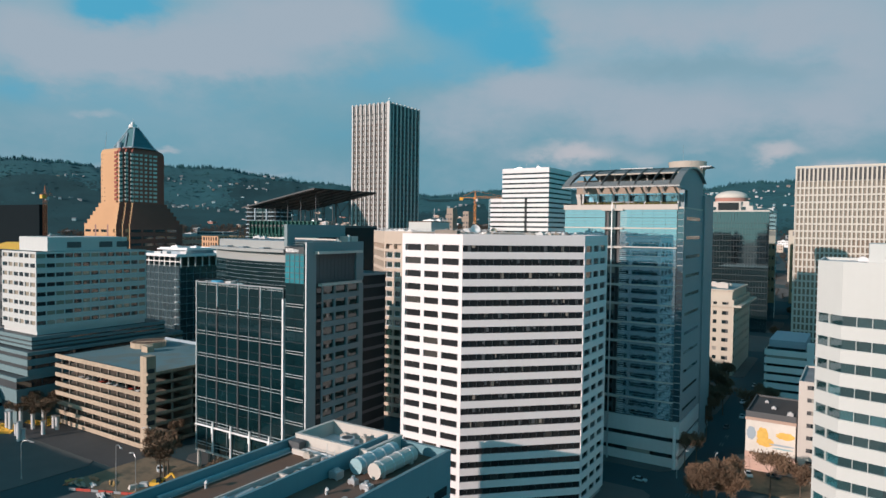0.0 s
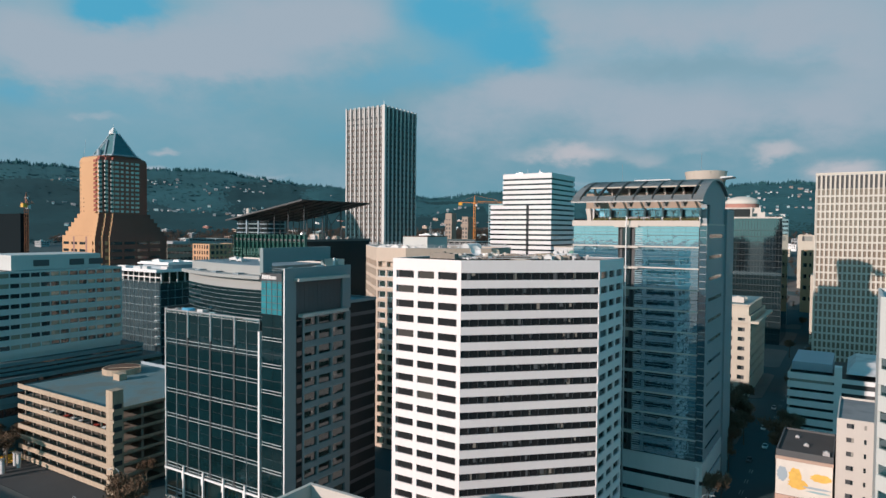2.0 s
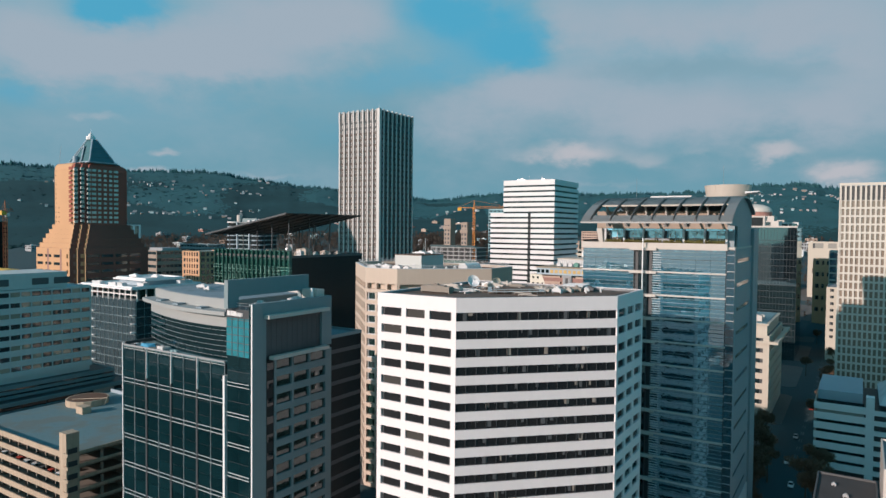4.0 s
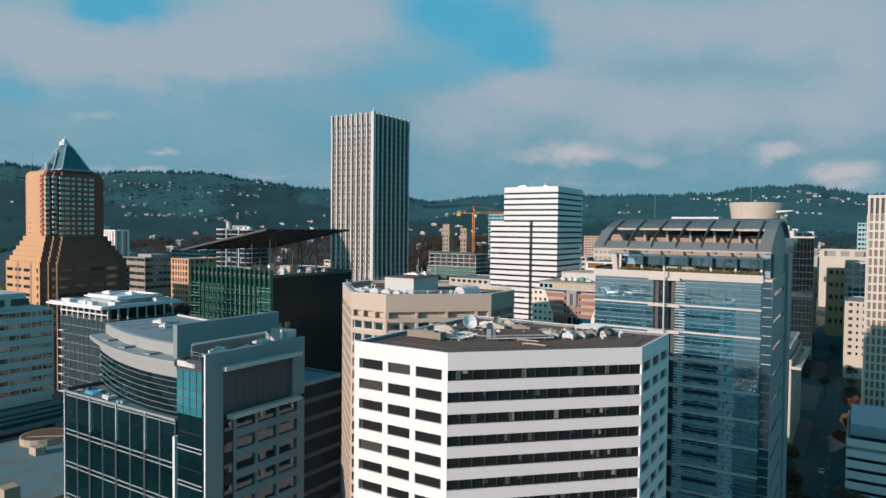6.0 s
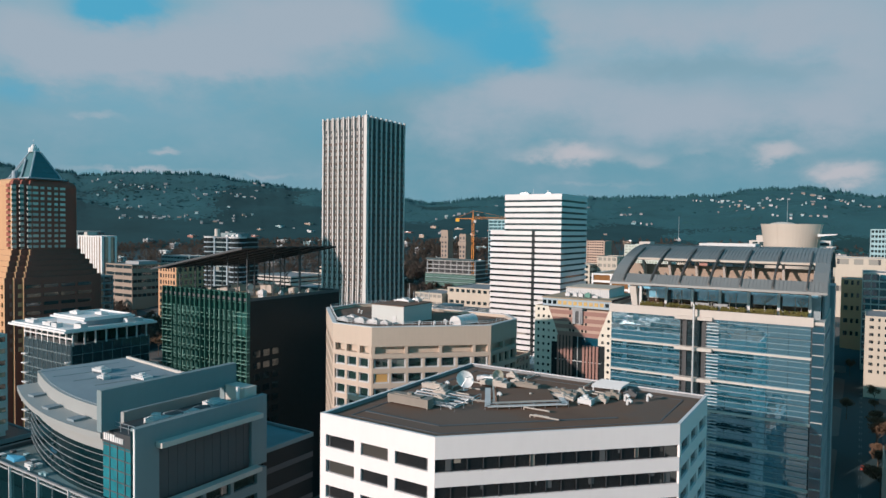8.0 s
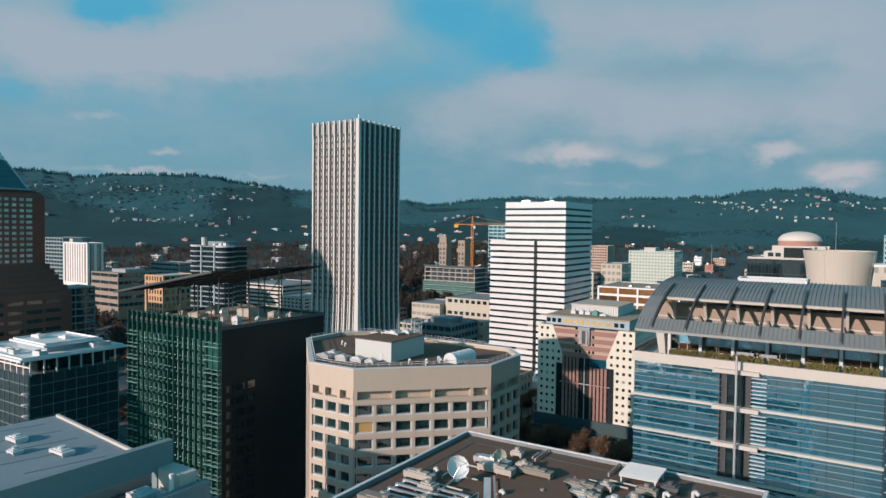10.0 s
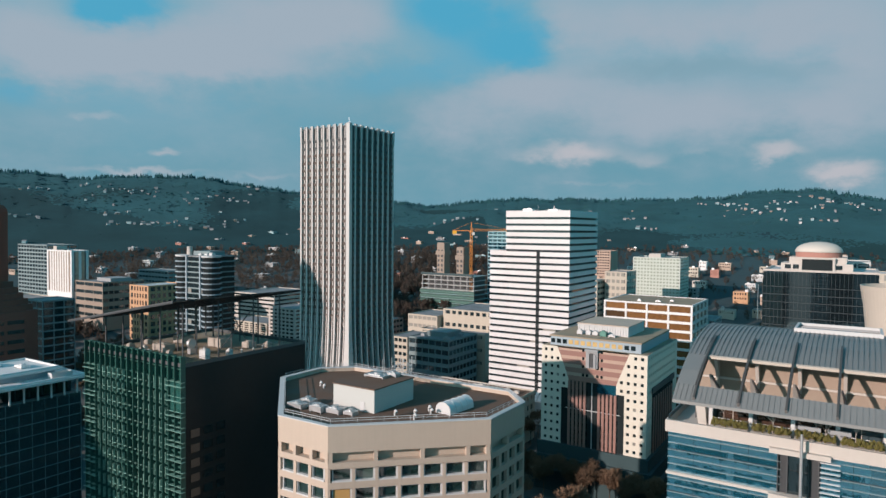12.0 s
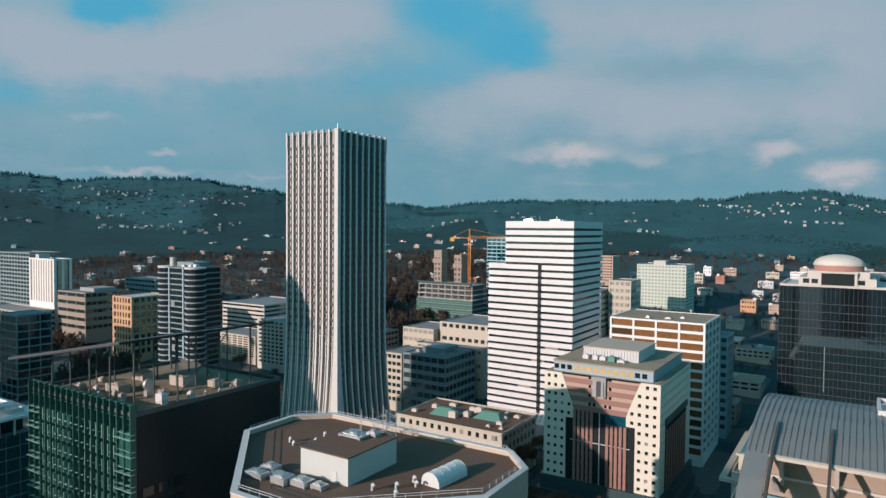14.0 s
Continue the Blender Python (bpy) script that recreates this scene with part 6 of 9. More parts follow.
    def base(f, z):
        return [(cx + sx * (10.2 * (1 - f) + 2.6 * f), cy + sy * (7.2 * (1 - f) + 1.1 * f), z) for sx, sy in ((-1, -1), (1, -1), (1, 1), (-1, 1))]

    part("pyramid", Geo().loft([base(0, zb), base(1, zb + h)]), "slate", T, "blue-green pyramid roof")
    for f in (0.2, 0.4, 0.6, 0.8):
        q = base(f, zb + h * f)
        part("roof_batten", Geo().beam(q[0], q[1], 0.22, 0.22).beam(q[1], q[2], 0.22, 0.22), "slate", T)
    part("eave_drum", Geo().prism(notch(x0 + 2.6, x1 - 1.6, y0 + 3.6, y1 - 3.4, 1.3, 2.2), 125.0, 125.9), "shadebrick", T)
    for i in range(4):
        part("hip", Geo().tube(base(0, zb + 0.1)[i], base(1, zb + h + 0.1)[i], 0.42, n=6), "bluegrey", T)
    for dx in (-4.6, 4.6):
        part("dormer_trim", Geo().tube((cx + dx - 1.5, cy - 7.9, zb), (cx - 1.2, cy - 3.6, zb + 9.5), 0.42), "bluegrey", T)
    part("gable_dormer", Geo().loft([[(cx - 6.1, cy - 7.8, zb), (cx + 3.1, cy - 7.8, zb), (cx + 3.1, cy - 6, zb), (cx - 6.1, cy - 6, zb)], [(cx - 1.5, cy - 3.7, zb + 9.2), (cx - 0.9, cy - 3.7, zb + 9.2), (cx - 0.9, cy - 2.5, zb + 9.2), (cx - 1.5, cy - 2.5, zb + 9.2)]]), "slate", T)
    part("dormer_lantern", Geo().tube((cx - 1.5, cy - 8.4, zb - 0.4), (cx - 1.5, cy - 8.4, zb + 3.2), 1.5, 1.3, 12), "bluegrey", T)
    part("lantern", Geo().tube((cx - 1, cy, zb + h), (cx - 1, cy, zb + h + 2.0), 2.6, 2.2, 10).tube((cx - 1, cy, zb + h + 2.0), (cx - 1, cy, zb + h + 3.6), 1.5, 0.9, 10), "white", T)
    part("spire", Geo().tube((cx - 1, cy, zb + h + 3.6), (cx - 1, cy, zb + h + 6), 0.14, 0.05, 6), "white", T)
    part("flagpole", Geo().tube((x0 + 4, y0 + 2, 125), (x0 + 6.5, y0 + 2, 136), 0.08, n=5), "steel", T)
    finish(T)


brick_tower()


# ---------------------------------------------------------------- dark block with a dome
def domed_block():
    X, Y = 29, 408
    T = thing("office_block", "black glass office block with a pale dome on top", "tower", X, Y, 16)
    poly = rect(-25.4, 30.0, -25, 22)
    H = 90.0
    part("core", Geo().prism(inset(poly, 0.3), 0, H - 0.4), "glassblack", T)
    for k in range(18):
        for c in range(14):
            pane(T, -25.4 + (c + 0.5) * 55.4 / 14, -24.72, 8 + k * 4.3, 0, 55.4 / 14 - 0.12, 4.0, "glassblack")
        part("floor_line", Geo().box(-25.45, 30.05, -25.06, -24.7, 8 + k * 4.3 - 0.3, 8 + k * 4.3), "slatemetal", T)
    for c in range(29):
        x = -25.4 + c * 55.4 / 28
        part("mullion", Geo().box(x - 0.07, x + 0.07, -25.08, -24.7, 6, H - 0.5), "slatemetal", T)
    part("roof", ring(Geo(), poly, 1.2, H - 0.4, H + 0.7), "palestone", T)
    part("deck", Geo().prism(inset(poly, 1.2), H - 0.4, H), "roofpale", T)
    cx, cy, z = 1.0, -9.0, H
    part("tier", Geo().box(cx - 18, cx + 17, cy - 9, cy + 14, z, z + 4.2), "palestone", T)
    part("tier", Geo().box(cx - 14, cx + 14, cy - 7.5, cy + 12.5, z + 4.2, z + 7.6), "palestone", T)
    for x in (-14.5, -10.5, 10.5):
        pane(T, cx + x, cy - 9.02, z + 1.0, 0, 3.0, 2.4, "glassdark")
    part("porch", Geo().box(cx - 7.5, cx + 7.5, cy - 9.5, cy - 9.02, z + 0.4, z + 6.4), "glassnight", T)
    for x in (-8, 8):
        part("porch_pier", Geo().box(cx + x - 0.6, cx + x + 0.6, cy - 10.1, cy - 9, z, z + 6.6), "palestone", T)
    part("porch_lintel", Geo().box(cx - 8.8, cx + 8.8, cy - 10.2, cy - 9, z + 6.6, z + 7.6), "palestone", T)
    n = 40

    def ringv(r, zz):
        return [(cx + r * math.cos(2 * math.pi * i / n), cy + 2.5 + r * math.sin(2 * math.pi * i / n), zz) for i in range(n)]

    part("drum", Geo().loft([ringv(11.6, z + 7.6), ringv(11.6, z + 10.4)]), "rosebrick", T, "rose brick drum")
    part("cornice", Geo().loft([ringv(12.1, z + 10.4), ringv(12.1, z + 10.9)]), "palestone", T)
    part("dome", Geo().loft([ringv(11.9 * math.cos(a) + 0.001, z + 10.9 + 5.4 * math.sin(a)) for a in (math.pi / 2 * k / 9 * 0.985 for k in range(10))]), "domecream", T, "pale cream dome")
    finish(T)


domed_block()


# ---------------------------------------------------------------- plainer buildings
def plain(name, label, category, x0, x1, y0, y1, top, floors, east, north, wall, glazing="glassdark", roof="roofgrey", fill=0.5, pier=0.8, d=0.35, skirt=3.0, base=None, group="", south=None, cap=0.6, lip=0.6):
    """A block with rows of windows on the sides that show; top: height of its roof edge above the sea."""
    cx, cy = (x0 + x1) / 2, (y0 + y1) / 2
    g = land_z(cx, cy) if base is None else base
    T = thing(name, label, category, cx, cy, g, group=group)
    h = top - g
    remote = math.hypot(cx - 40, cy) > 390
    count[T.name] = [0, {}, 0 if remote else 80]
    fh = (h - skirt - cap - lip) / floors
    poly = local(rect(x0, x1, y0, y1), cx, cy)
    part("plinth", Geo().prism(inset(poly, 0.1), -2.0, skirt), wall, T)
    side = [(east, pier, pier) if east else None, (north, pier, pier) if north else None, None, (south, pier, pier) if south else None]
    z = storeys(T, poly, skirt, floors, fh, fh * (1 - fill), d, wall, side, glazing, "black", cap, roof, lip, remote)
    finish(T)
    return T, z, cx, cy


# white tower with rounded corner, close to the start of the flight
def rounded_tower():
    T = thing("office_tower", "pale grey tower with a faceted corner and dark window bands", "tower", 127, 14, 12)
    pts = [(109, 30), (109, 8.4), (113.6, 3.6), (121.5, 1.8), (146, -1.6), (146, 30)]
    poly = local(pts, 127, 14)
    n, fh, top = 12, 4.75, 72.9
    z0 = 62.0 - n * fh
    sides = [None, (2, 0.12, 0.0), (3, 0.12, 0.0), (8, 0.12, 0.0), None, None]
    storeys(T, poly, z0, n, fh, 2.75, 0.5, "greywhite", sides, glazing="glassband", cap=10.3, lip=0.6, roof="roofpale")
    part("plinth", Geo().prism(inset(poly, 0.3), 0, z0), "grey", T)
    part("penthouse", Geo().prism(local([(118, 28), (118, 12), (122, 9), (146, 9), (146, 28)], 127, 14), 72.3, 76.5), "greywhite", T)
    roof_units(T, [(-5, 2, 2.4, 2, 1.4), (-10, 4, 2.0, 1.6, 1.0)], 72.3, 31)
    finish(T)


rounded_tower()


# white hotel on a stepped podium
def stepped_hotel():
    T = thing("office_building", "white office slab on a stepped podium", "building", -182, 10, 12)
    storeys(T, local(rect(-196.5, -167.5, -14, 35), -182, 10), 34, 8, 3.95, 2.25, 0.5, "stonewhite", [(6, 1.1, 0.8), (13, 0.35, 0.3), None, None], glazing="glassblind", cap=0.4, lip=0.5, roof="roofpale")
    part("lower_core", Geo().prism(local(rect(-196, -168, -13.5, 34.5), -182, 10), 0, 34), "stonewhite", T)
    part("penthouse", Geo().prism(local(rect(-192, -168.5, -9, 26), -182, 10), 66.6, 72.5), "stonewhite", T)
    for y in (-8, 6, 14):
        part("penthouse_vent", Geo().box(13.5, 13.62, y - 3, y + 3, 68, 70.5), "darkgrey", T)
    for i, (a, b, c, d, z0, z1) in enumerate(((-200, -158, -22, 48, 18, 26), (-198, -163, -18, 42, 27.5, 31), (-200, -158, -26, 52, 0, 16.5))):
        poly = local(rect(a, b, c, d), -182, 10)
        part("podium_core", Geo().prism(inset(poly, 0.6), z0, z1 + 1.2), "black", T)
        for k in range(2):
            z = z0 + k * (z1 - z0) / 2
            part("podium_band", ring(Geo(), poly, 0.6, z, z + (z1 - z0) / 2 * 0.62), "tealstone", T)
            for j in range(8):
                pane(T, poly[1][0] - 0.55, poly[1][1] + (j + 0.5) * (d - c) / 8, z + (z1 - z0) / 2 * 0.62, math.pi / 2, (d - c) / 8 - 0.5, (z1 - z0) / 2 * 0.38, "glassdark")
        part("podium_parapet", ring(Geo(), poly, 0.8, z1, z1 + 1.4), "tealstone", T)
        part("podium_deck", Geo().prism(inset(poly, 0.8), z1, z1 + 0.8), "roofgrey", T)
    finish(T)


stepped_hotel()


# glass office with a white floating roof
def floating_roof_office():
    T = thing("office_building", "dark glass office with a floating white roof slab", "building", -202, 82, 12)
    poly = local(rect(-221, -184, 65, 98), -202, 82)
    storeys(T, poly, 1, 14, 3.95, 0.22, 0.3, "stonegrey", [(10, 0.1, 0.1), (8, 0.1, 0.1), None, None], glazing="glasscity", cap=0.0, lip=0.1, roof="roofgrey")
    for k in range(9):
        part("top_post", Geo().box(-18.8 + k * 4.6, -18.3 + k * 4.6, -16.9, -16.4, 56, 61.6), "white", T)
    for k in range(7):
        part("top_post", Geo().box(17.5, 18.0, -12 + k * 4.4, -11.5 + k * 4.4, 56, 61.6), "white", T)
    part("top_beam", Geo().box(-19, 18, -17.0, -16.3, 58.6, 59.1), "white", T)
    part("top_glass", Geo().box(-15, 15, -13, 14, 56.5, 61.6), "glassslate", T)
    part("roof_slab", Geo().box(-23.5, 20.5, -21, 18, 61.6, 62.4), "white", T, "white overhanging roof slab")
    part("upper_slab", Geo().box(-12, 14, -10, 12, 64.6, 65.3), "white", T)
    part("upper_wall", Geo().box(-10, 12, -8, 10, 62.4, 64.6), "bluegrey", T)
    roof_units(T, [(-6, -2, 6, 3, 1.2), (4, 3, 5, 3, 1.0)], 65.3, 33, "white")
    part("roof_upstand", ring(Geo(), rect(-22.5, 19.5, -20, 17), 0.5, 62.4, 63.0), "white", T)
    for k, (x, y, w, d) in enumerate(((-20, -16, 7, 2.4), (-18, 6, 4, 6), (14, -14, 5, 3), (-6, -16, 6, 2), (3, -17, 4, 2.4), (15, 6, 3, 7))):
        part("plant_screen", ring(Geo(), rect(x, x + w, y, y + d), 0.25, 62.4, 63.8 + 0.3 * (k % 3)), "whitegrey", T)
        part("screen_plant", Geo().box(x + 0.5, x + w - 0.5, y + 0.5, y + d - 0.5, 62.4, 63.3), "greymetal", T)
    part("upper_upstand", ring(Geo(), rect(-11, 13, -9, 11), 0.4, 65.3, 65.9), "white", T)
    for k in range(13):
        for x, w in ((-18.9, 3.6), (14.8, 3.2)):
            part("balcony_edge", Geo().box(x, x + w, -18.2, -17.0, 2 + k * 3.95, 2.35 + k * 3.95), "white", T)
    finish(T)


floating_roof_office()


# parking garage
def parking_garage():
    T = thing("parking_garage", "weathered concrete parking garage with open decks", "garage", -113, 8, 12)
    x0, x1, y0, y1 = -36, 24, -24, 24
    fh = 3.6
    for k in range(8):
        z = 1 + k * fh
        # teal of the top deck stands in for the shade lying on it
        part("deck", Geo().box(x0 + 0.4, x1, y0 + 0.4, y1, z - 0.3, z), "mortar" if k < 7 else "tealroof", T)
        part("deck_wall", Geo().box(x0, x1 - 3.2, y0, y0 + 0.35, z - 0.55, z + 1.05), "concretewarm", T)
        part("deck_wall", Geo().box(x1 - 0.35, x1, y0 + 3, y1, z - 0.35, z + 0.9), "concretewarm", T)
        if k < 7:
            for c in range(11):
                part("column", Geo().box(x0 + 0.5 + c * 5.4, x0 + 0.9 + c * 5.4, y0 + 2.2, y0 + 2.8, z, z + fh - 0.3), "mortar", T)
            for c in range(3):
                part("column", Geo().box(x1 - 1.1, x1 - 0.5, y0 + 10 + c * 12, y0 + 10.6 + c * 12, z, z + fh - 0.3), "mortar", T)
    part("back_wall", Geo().box(x0 + 0.4, x1, y0 + 18, y0 + 18.4, 1, 26), "mortar", T)
    stair = part("stair_tower", Geo().box(x1 - 3.0, x1 + 0.6, y0 - 0.6, y0 + 3.0, 0, 33), "concretewarm", T, "pale concrete stair tower")
    for k in range(8):
        part("stair_slot", Geo().box(x1 + 0.6, x1 + 0.7, y0 - 0.2, y0 + 2.4, 2 + k * fh, 3.5 + k * fh), "black", stair)
        g = Geo().box(x1 - 0.6, x1 + 1.8, y0 - 0.9, y0 - 0.6, 1.6 + k * fh, 2.4 + k * fh)
        part("stair_flight", g, "concretewarm", stair)
    top = 1 + 7 * fh
    part("ramp_wall", Geo().prism([(-27 + 7 * math.cos(2 * math.pi * k / 18), 10 + 7 * math.sin(2 * math.pi * k / 18)) for k in range(18)], top, top + 2.2), "concretewarm", T)
    part("ramp_core", Geo().prism([(-27 + 6.5 * math.cos(2 * math.pi * k / 18), 10 + 6.5 * math.sin(2 * math.pi * k / 18)) for k in range(18)], top, top + 2.22), "roofbrown", T)
    part("ramp_rail", Geo().tube((-28, 5, top + 2.4), (-16, 11, top + 3.4), 0.12).tube((-16, 11, top + 3.4), (-11, 7, top + 2.6), 0.12), "concretewarm", T)
    part("roof_wall", Geo().box(-18, -14, 1, 4, top, top + 2.4), "concretewarm", T)
    part("far_parapet", Geo().box(x0, x1, y1, y1 + 0.4, top, top + 1.2), "bluegrey", T)


parking_garage()


# building under the start of the flight, seen by its roof
def near_roof():
    T = thing("low_building", "flat-roofed building with plant wells and pale parapets", "building", 32, -64, 12)
    x0, x1, y0, y1, h = -15.5, 16.4, -28, 24.5, 32.0
    part("wall", Geo().box(x0, x1, y0, y1, 0, h - 0.4), "tealwall", T)
    part("roof", Geo().box(x0 + 0.5, x1 - 0.5, y0 + 0.5, y1 - 0.5, h - 0.4, h), "roofbrown", T)
    part("parapet", ring(Geo(), rect(x0, x1, y0, y1), 0.6, h - 0.4, h + 2.0), "tealwall", T)
    part("parapet_cap", ring(Geo(), rect(x0 - 0.06, x1 + 0.06, y0 - 0.06, y1 + 0.06), 0.75, h + 2.0, h + 2.15), "copperblue", T)
    basin = rect(x0 + 0.8, x0 + 20, 12.6, 24.4)
    part("plant_well", ring(Geo(), basin, 0.6, h, h + 2.9), "palestone", T, "pale plant screen wall")
    part("plant_well_cap", ring(Geo(), inset(basin, -0.08), 0.8, h + 2.9, h + 3.05), "palestone", T)
    part("well_floor", Geo().prism(inset(basin, 0.6), h, h + 0.1), "roofpale", T)
    part("divider", Geo().box(x1 - 14.5, x1 - 13.9, y0 + 2, 22, h, h + 3.4), "tealwall", T, "long blue-grey screen wall")
    part("divider", Geo().box(x0 + 10.5, x1 - 14.5, -2, -1.4, h, h + 1.2), "palestone", T)
    n = 14
    for x, y, r, hh in ((x0 + 9.5, 19, 1.5, 2.0), (x0 + 14.5, 16.8, 1.3, 1.8)):
        part("cooling_tower", Geo().tube((x, y, h + 0.1), (x, y, h + hh), r, r * 1.05, n), "whitegrey", T)
        part("cooling_fan", Geo().tube((x, y, h + hh), (x, y, h + hh + 0.05), r * 0.8, r * 0.8, n), "black", T)
    part("blue_tank", Geo().tube((x0 + 17, 20.5, h + 0.1), (x0 + 17, 20.5, h + 2.6), 1.3, 1.3, 12), "tealtile", T)
    roof_units(T, [(x0 + 16.5, 14.6, 3.2, 1.2, 1.2), (x0 + 13, 14.8, 2.2, 1.0, 0.9)], h + 0.1, 35)
    for k in range(2):
        x = x1 - 10.8 + k * 4.4
        part("duct", Geo().tube((x, 8, h + 1.5), (x, 20, h + 1.5), 1.55, 1.55, 14).box(x - 1.2, x + 1.2, 9, 10, h, h + 0.6).box(x - 1.2, x + 1.2, 18, 19, h, h + 0.6), "palestone" if k else "tealpale", T, "large wrapped roof duct")
        for j in range(4):
            part("duct_band", Geo().tube((x, 9.2 + j * 3, h + 1.5), (x, 9.5 + j * 3, h + 1.5), 1.64, 1.64, 14), "whitegrey", T)
    roof_units(T, [(x1 - 12.5, 4.5, 2.0, 2.0, 1.5), (x1 - 8, 4.0, 1.6, 1.2, 1.0), (x1 - 4.5, 3.5, 2.2, 1.4, 1.0)], h, 36)
    pipes = Geo()
    for k in range(5):
        pipes.tube((x0 + 9 + k * 0.5, 2 + k * 0.4, h + 0.6), (x0 + 17.5, 6 + k * 0.4, h + 0.6), 0.14)
    part("pipe_rack", pipes, "whitegrey", T)
    part("skylight_strip", Geo().box(x0 + 1.2, x0 + 1.9, -20, 10, h, h + 0.8), "tealpale", T)
    g = Geo()
    for k in range(9):
        g.tube((x0 + 11 + k * 0.8, -14, h + 0.4), (x0 + 11 + k * 0.8, -8, h + 0.4), 0.16)
        g.box(x0 + 10.8 + k * 0.8, x0 + 11.2 + k * 0.8, -14, -13.6, h, h + 0.9)
    part("condenser_bank", g, "steel", T)
    part("aerial", Geo().tube((x0 + 17.6, 6, h), (x0 + 17.6, 6, h + 4.5), 0.08, n=5).tube((x0 + 12, 10, h), (x0 + 12, 10, h + 3.6), 0.06, n=5), "whitegrey", T)
    # sunk plant bay beside the walkway: kerb walls, cable trays and a bent duct
    for k in range(4):
        part("cable_tray", Geo().beam((x0 + 2.6, -20 + k * 0.5, h + 0.3), (x0 + 2.6 + 0.1 * k, 11.5, h + 0.3), 0.18, 0.12), "whitegrey", T)
    part("bay_wall", Geo().box(x0 + 10.6, x0 + 11.0, -20, 9.4, h, h + 1.3).box(x0 + 3.0, x0 + 10.6, 9.4, 9.8, h, h + 1.1), "palestone", T, "pale kerb wall")
    for k in range(5):
        part("bent_duct", Geo().tube((x0 + 12 + k, -18 + 5 * k, h + 0.9), (x0 + 13 + k, -15.5 + 5 * k, h + 1.7), 0.4, 0.4, 8).tube((x0 + 13 + k, -15.5 + 5 * k, h + 1.7), (x0 + 13 + k, -14.6 + 5 * k, h + 0.3), 0.4, 0.45, 8), "steel", T)
    part("corner_box", Geo().box(x0 + 1.2, x0 + 4.2, 10.2, 12.2, h, h + 2.2), "darkgrey", T)
    part("chimney", Geo().tube((x0 + 12.5, 8.5, h), (x0 + 12.5, 8.5, h + 1.4), 0.5, 0.5, 10), "steel", T)
    # pipe runs, walkway rails and low plant on both roof strips
    for k in range(3):
        part("pipe_run", Geo().tube((x0 + 3 + k * 0.45, 11.8 - k * 0.4, h + 0.7), (x0 + 18, 11.0 - k * 0.4, h + 0.7), 0.13).tube((x0 + 3 + k * 0.45, 11.8 - k * 0.4, h), (x0 + 3 + k * 0.45, 11.8 - k * 0.4, h + 0.7), 0.13), "whitegrey", T)
    rail(T, [(x0 + 2.5, 12.0), (x0 + 17.4, 12.0), (x0 + 17.4, -18)], h, 1.1, "whitegrey", 1.6, "walkway_rail")
    rail(T, [(x0 + 11, -20), (x0 + 11, 9.5), (x0 + 17, 10.2)], h, 1.0, "whitegrey", 1.6, "walkway_rail")
    # black sheet on the roof draws the trench; nothing is sunk
    part("duct_trench", Geo().box(x0 + 11.3, x0 + 17.1, -19, 8.6, h, h + 0.12), "black", T, "flat black sheet laid in place of a plant trench")
    for k in range(11):
        part("trench_fan", Geo().tube((x0 + 12.6 + 1.6 * (k % 2), -17 + k * 2.3, h + 0.12), (x0 + 12.6 + 1.6 * (k % 2), -17 + k * 2.3, h + 0.9), 0.55, 0.6, 10), "greymetal", T)
    roof_units(T, [(x0 + 8, 9, 1.8, 1.2, 1.2), (x1 - 3, -4, 2.4, 1.6, 1.1), (x1 - 6, -10, 3.0, 1.8, 1.2)], h, 51, "greymetal")
    roof_units(T, [(x0 + 4, 15.5, 2.6, 1.8, 1.4), (x0 + 7, 21.5, 2.0, 1.6, 1.5), (x0 + 11.8, 22, 1.8, 1.4, 1.6), (x0 + 16.2, 17.4, 1.6, 1.4, 1.8)], h + 0.1, 52, "greymetal")
    roof_vents(T, [(x0 + 3.6, -12, 1.1), (x1 - 9, -2, 0.9), (x1 - 3.4, 2, 0.8)], h)
    # lower side windows towards the white tower
    for k in range(5):
        for c in range(8):
            pane(T, x1 + 0.02, y0 + 4 + c * 6.4, 4 + k * 5.4, math.pi / 2, 4.4, 1.8, "glassdark", thick=0.1)
    finish(T)


near_roof()


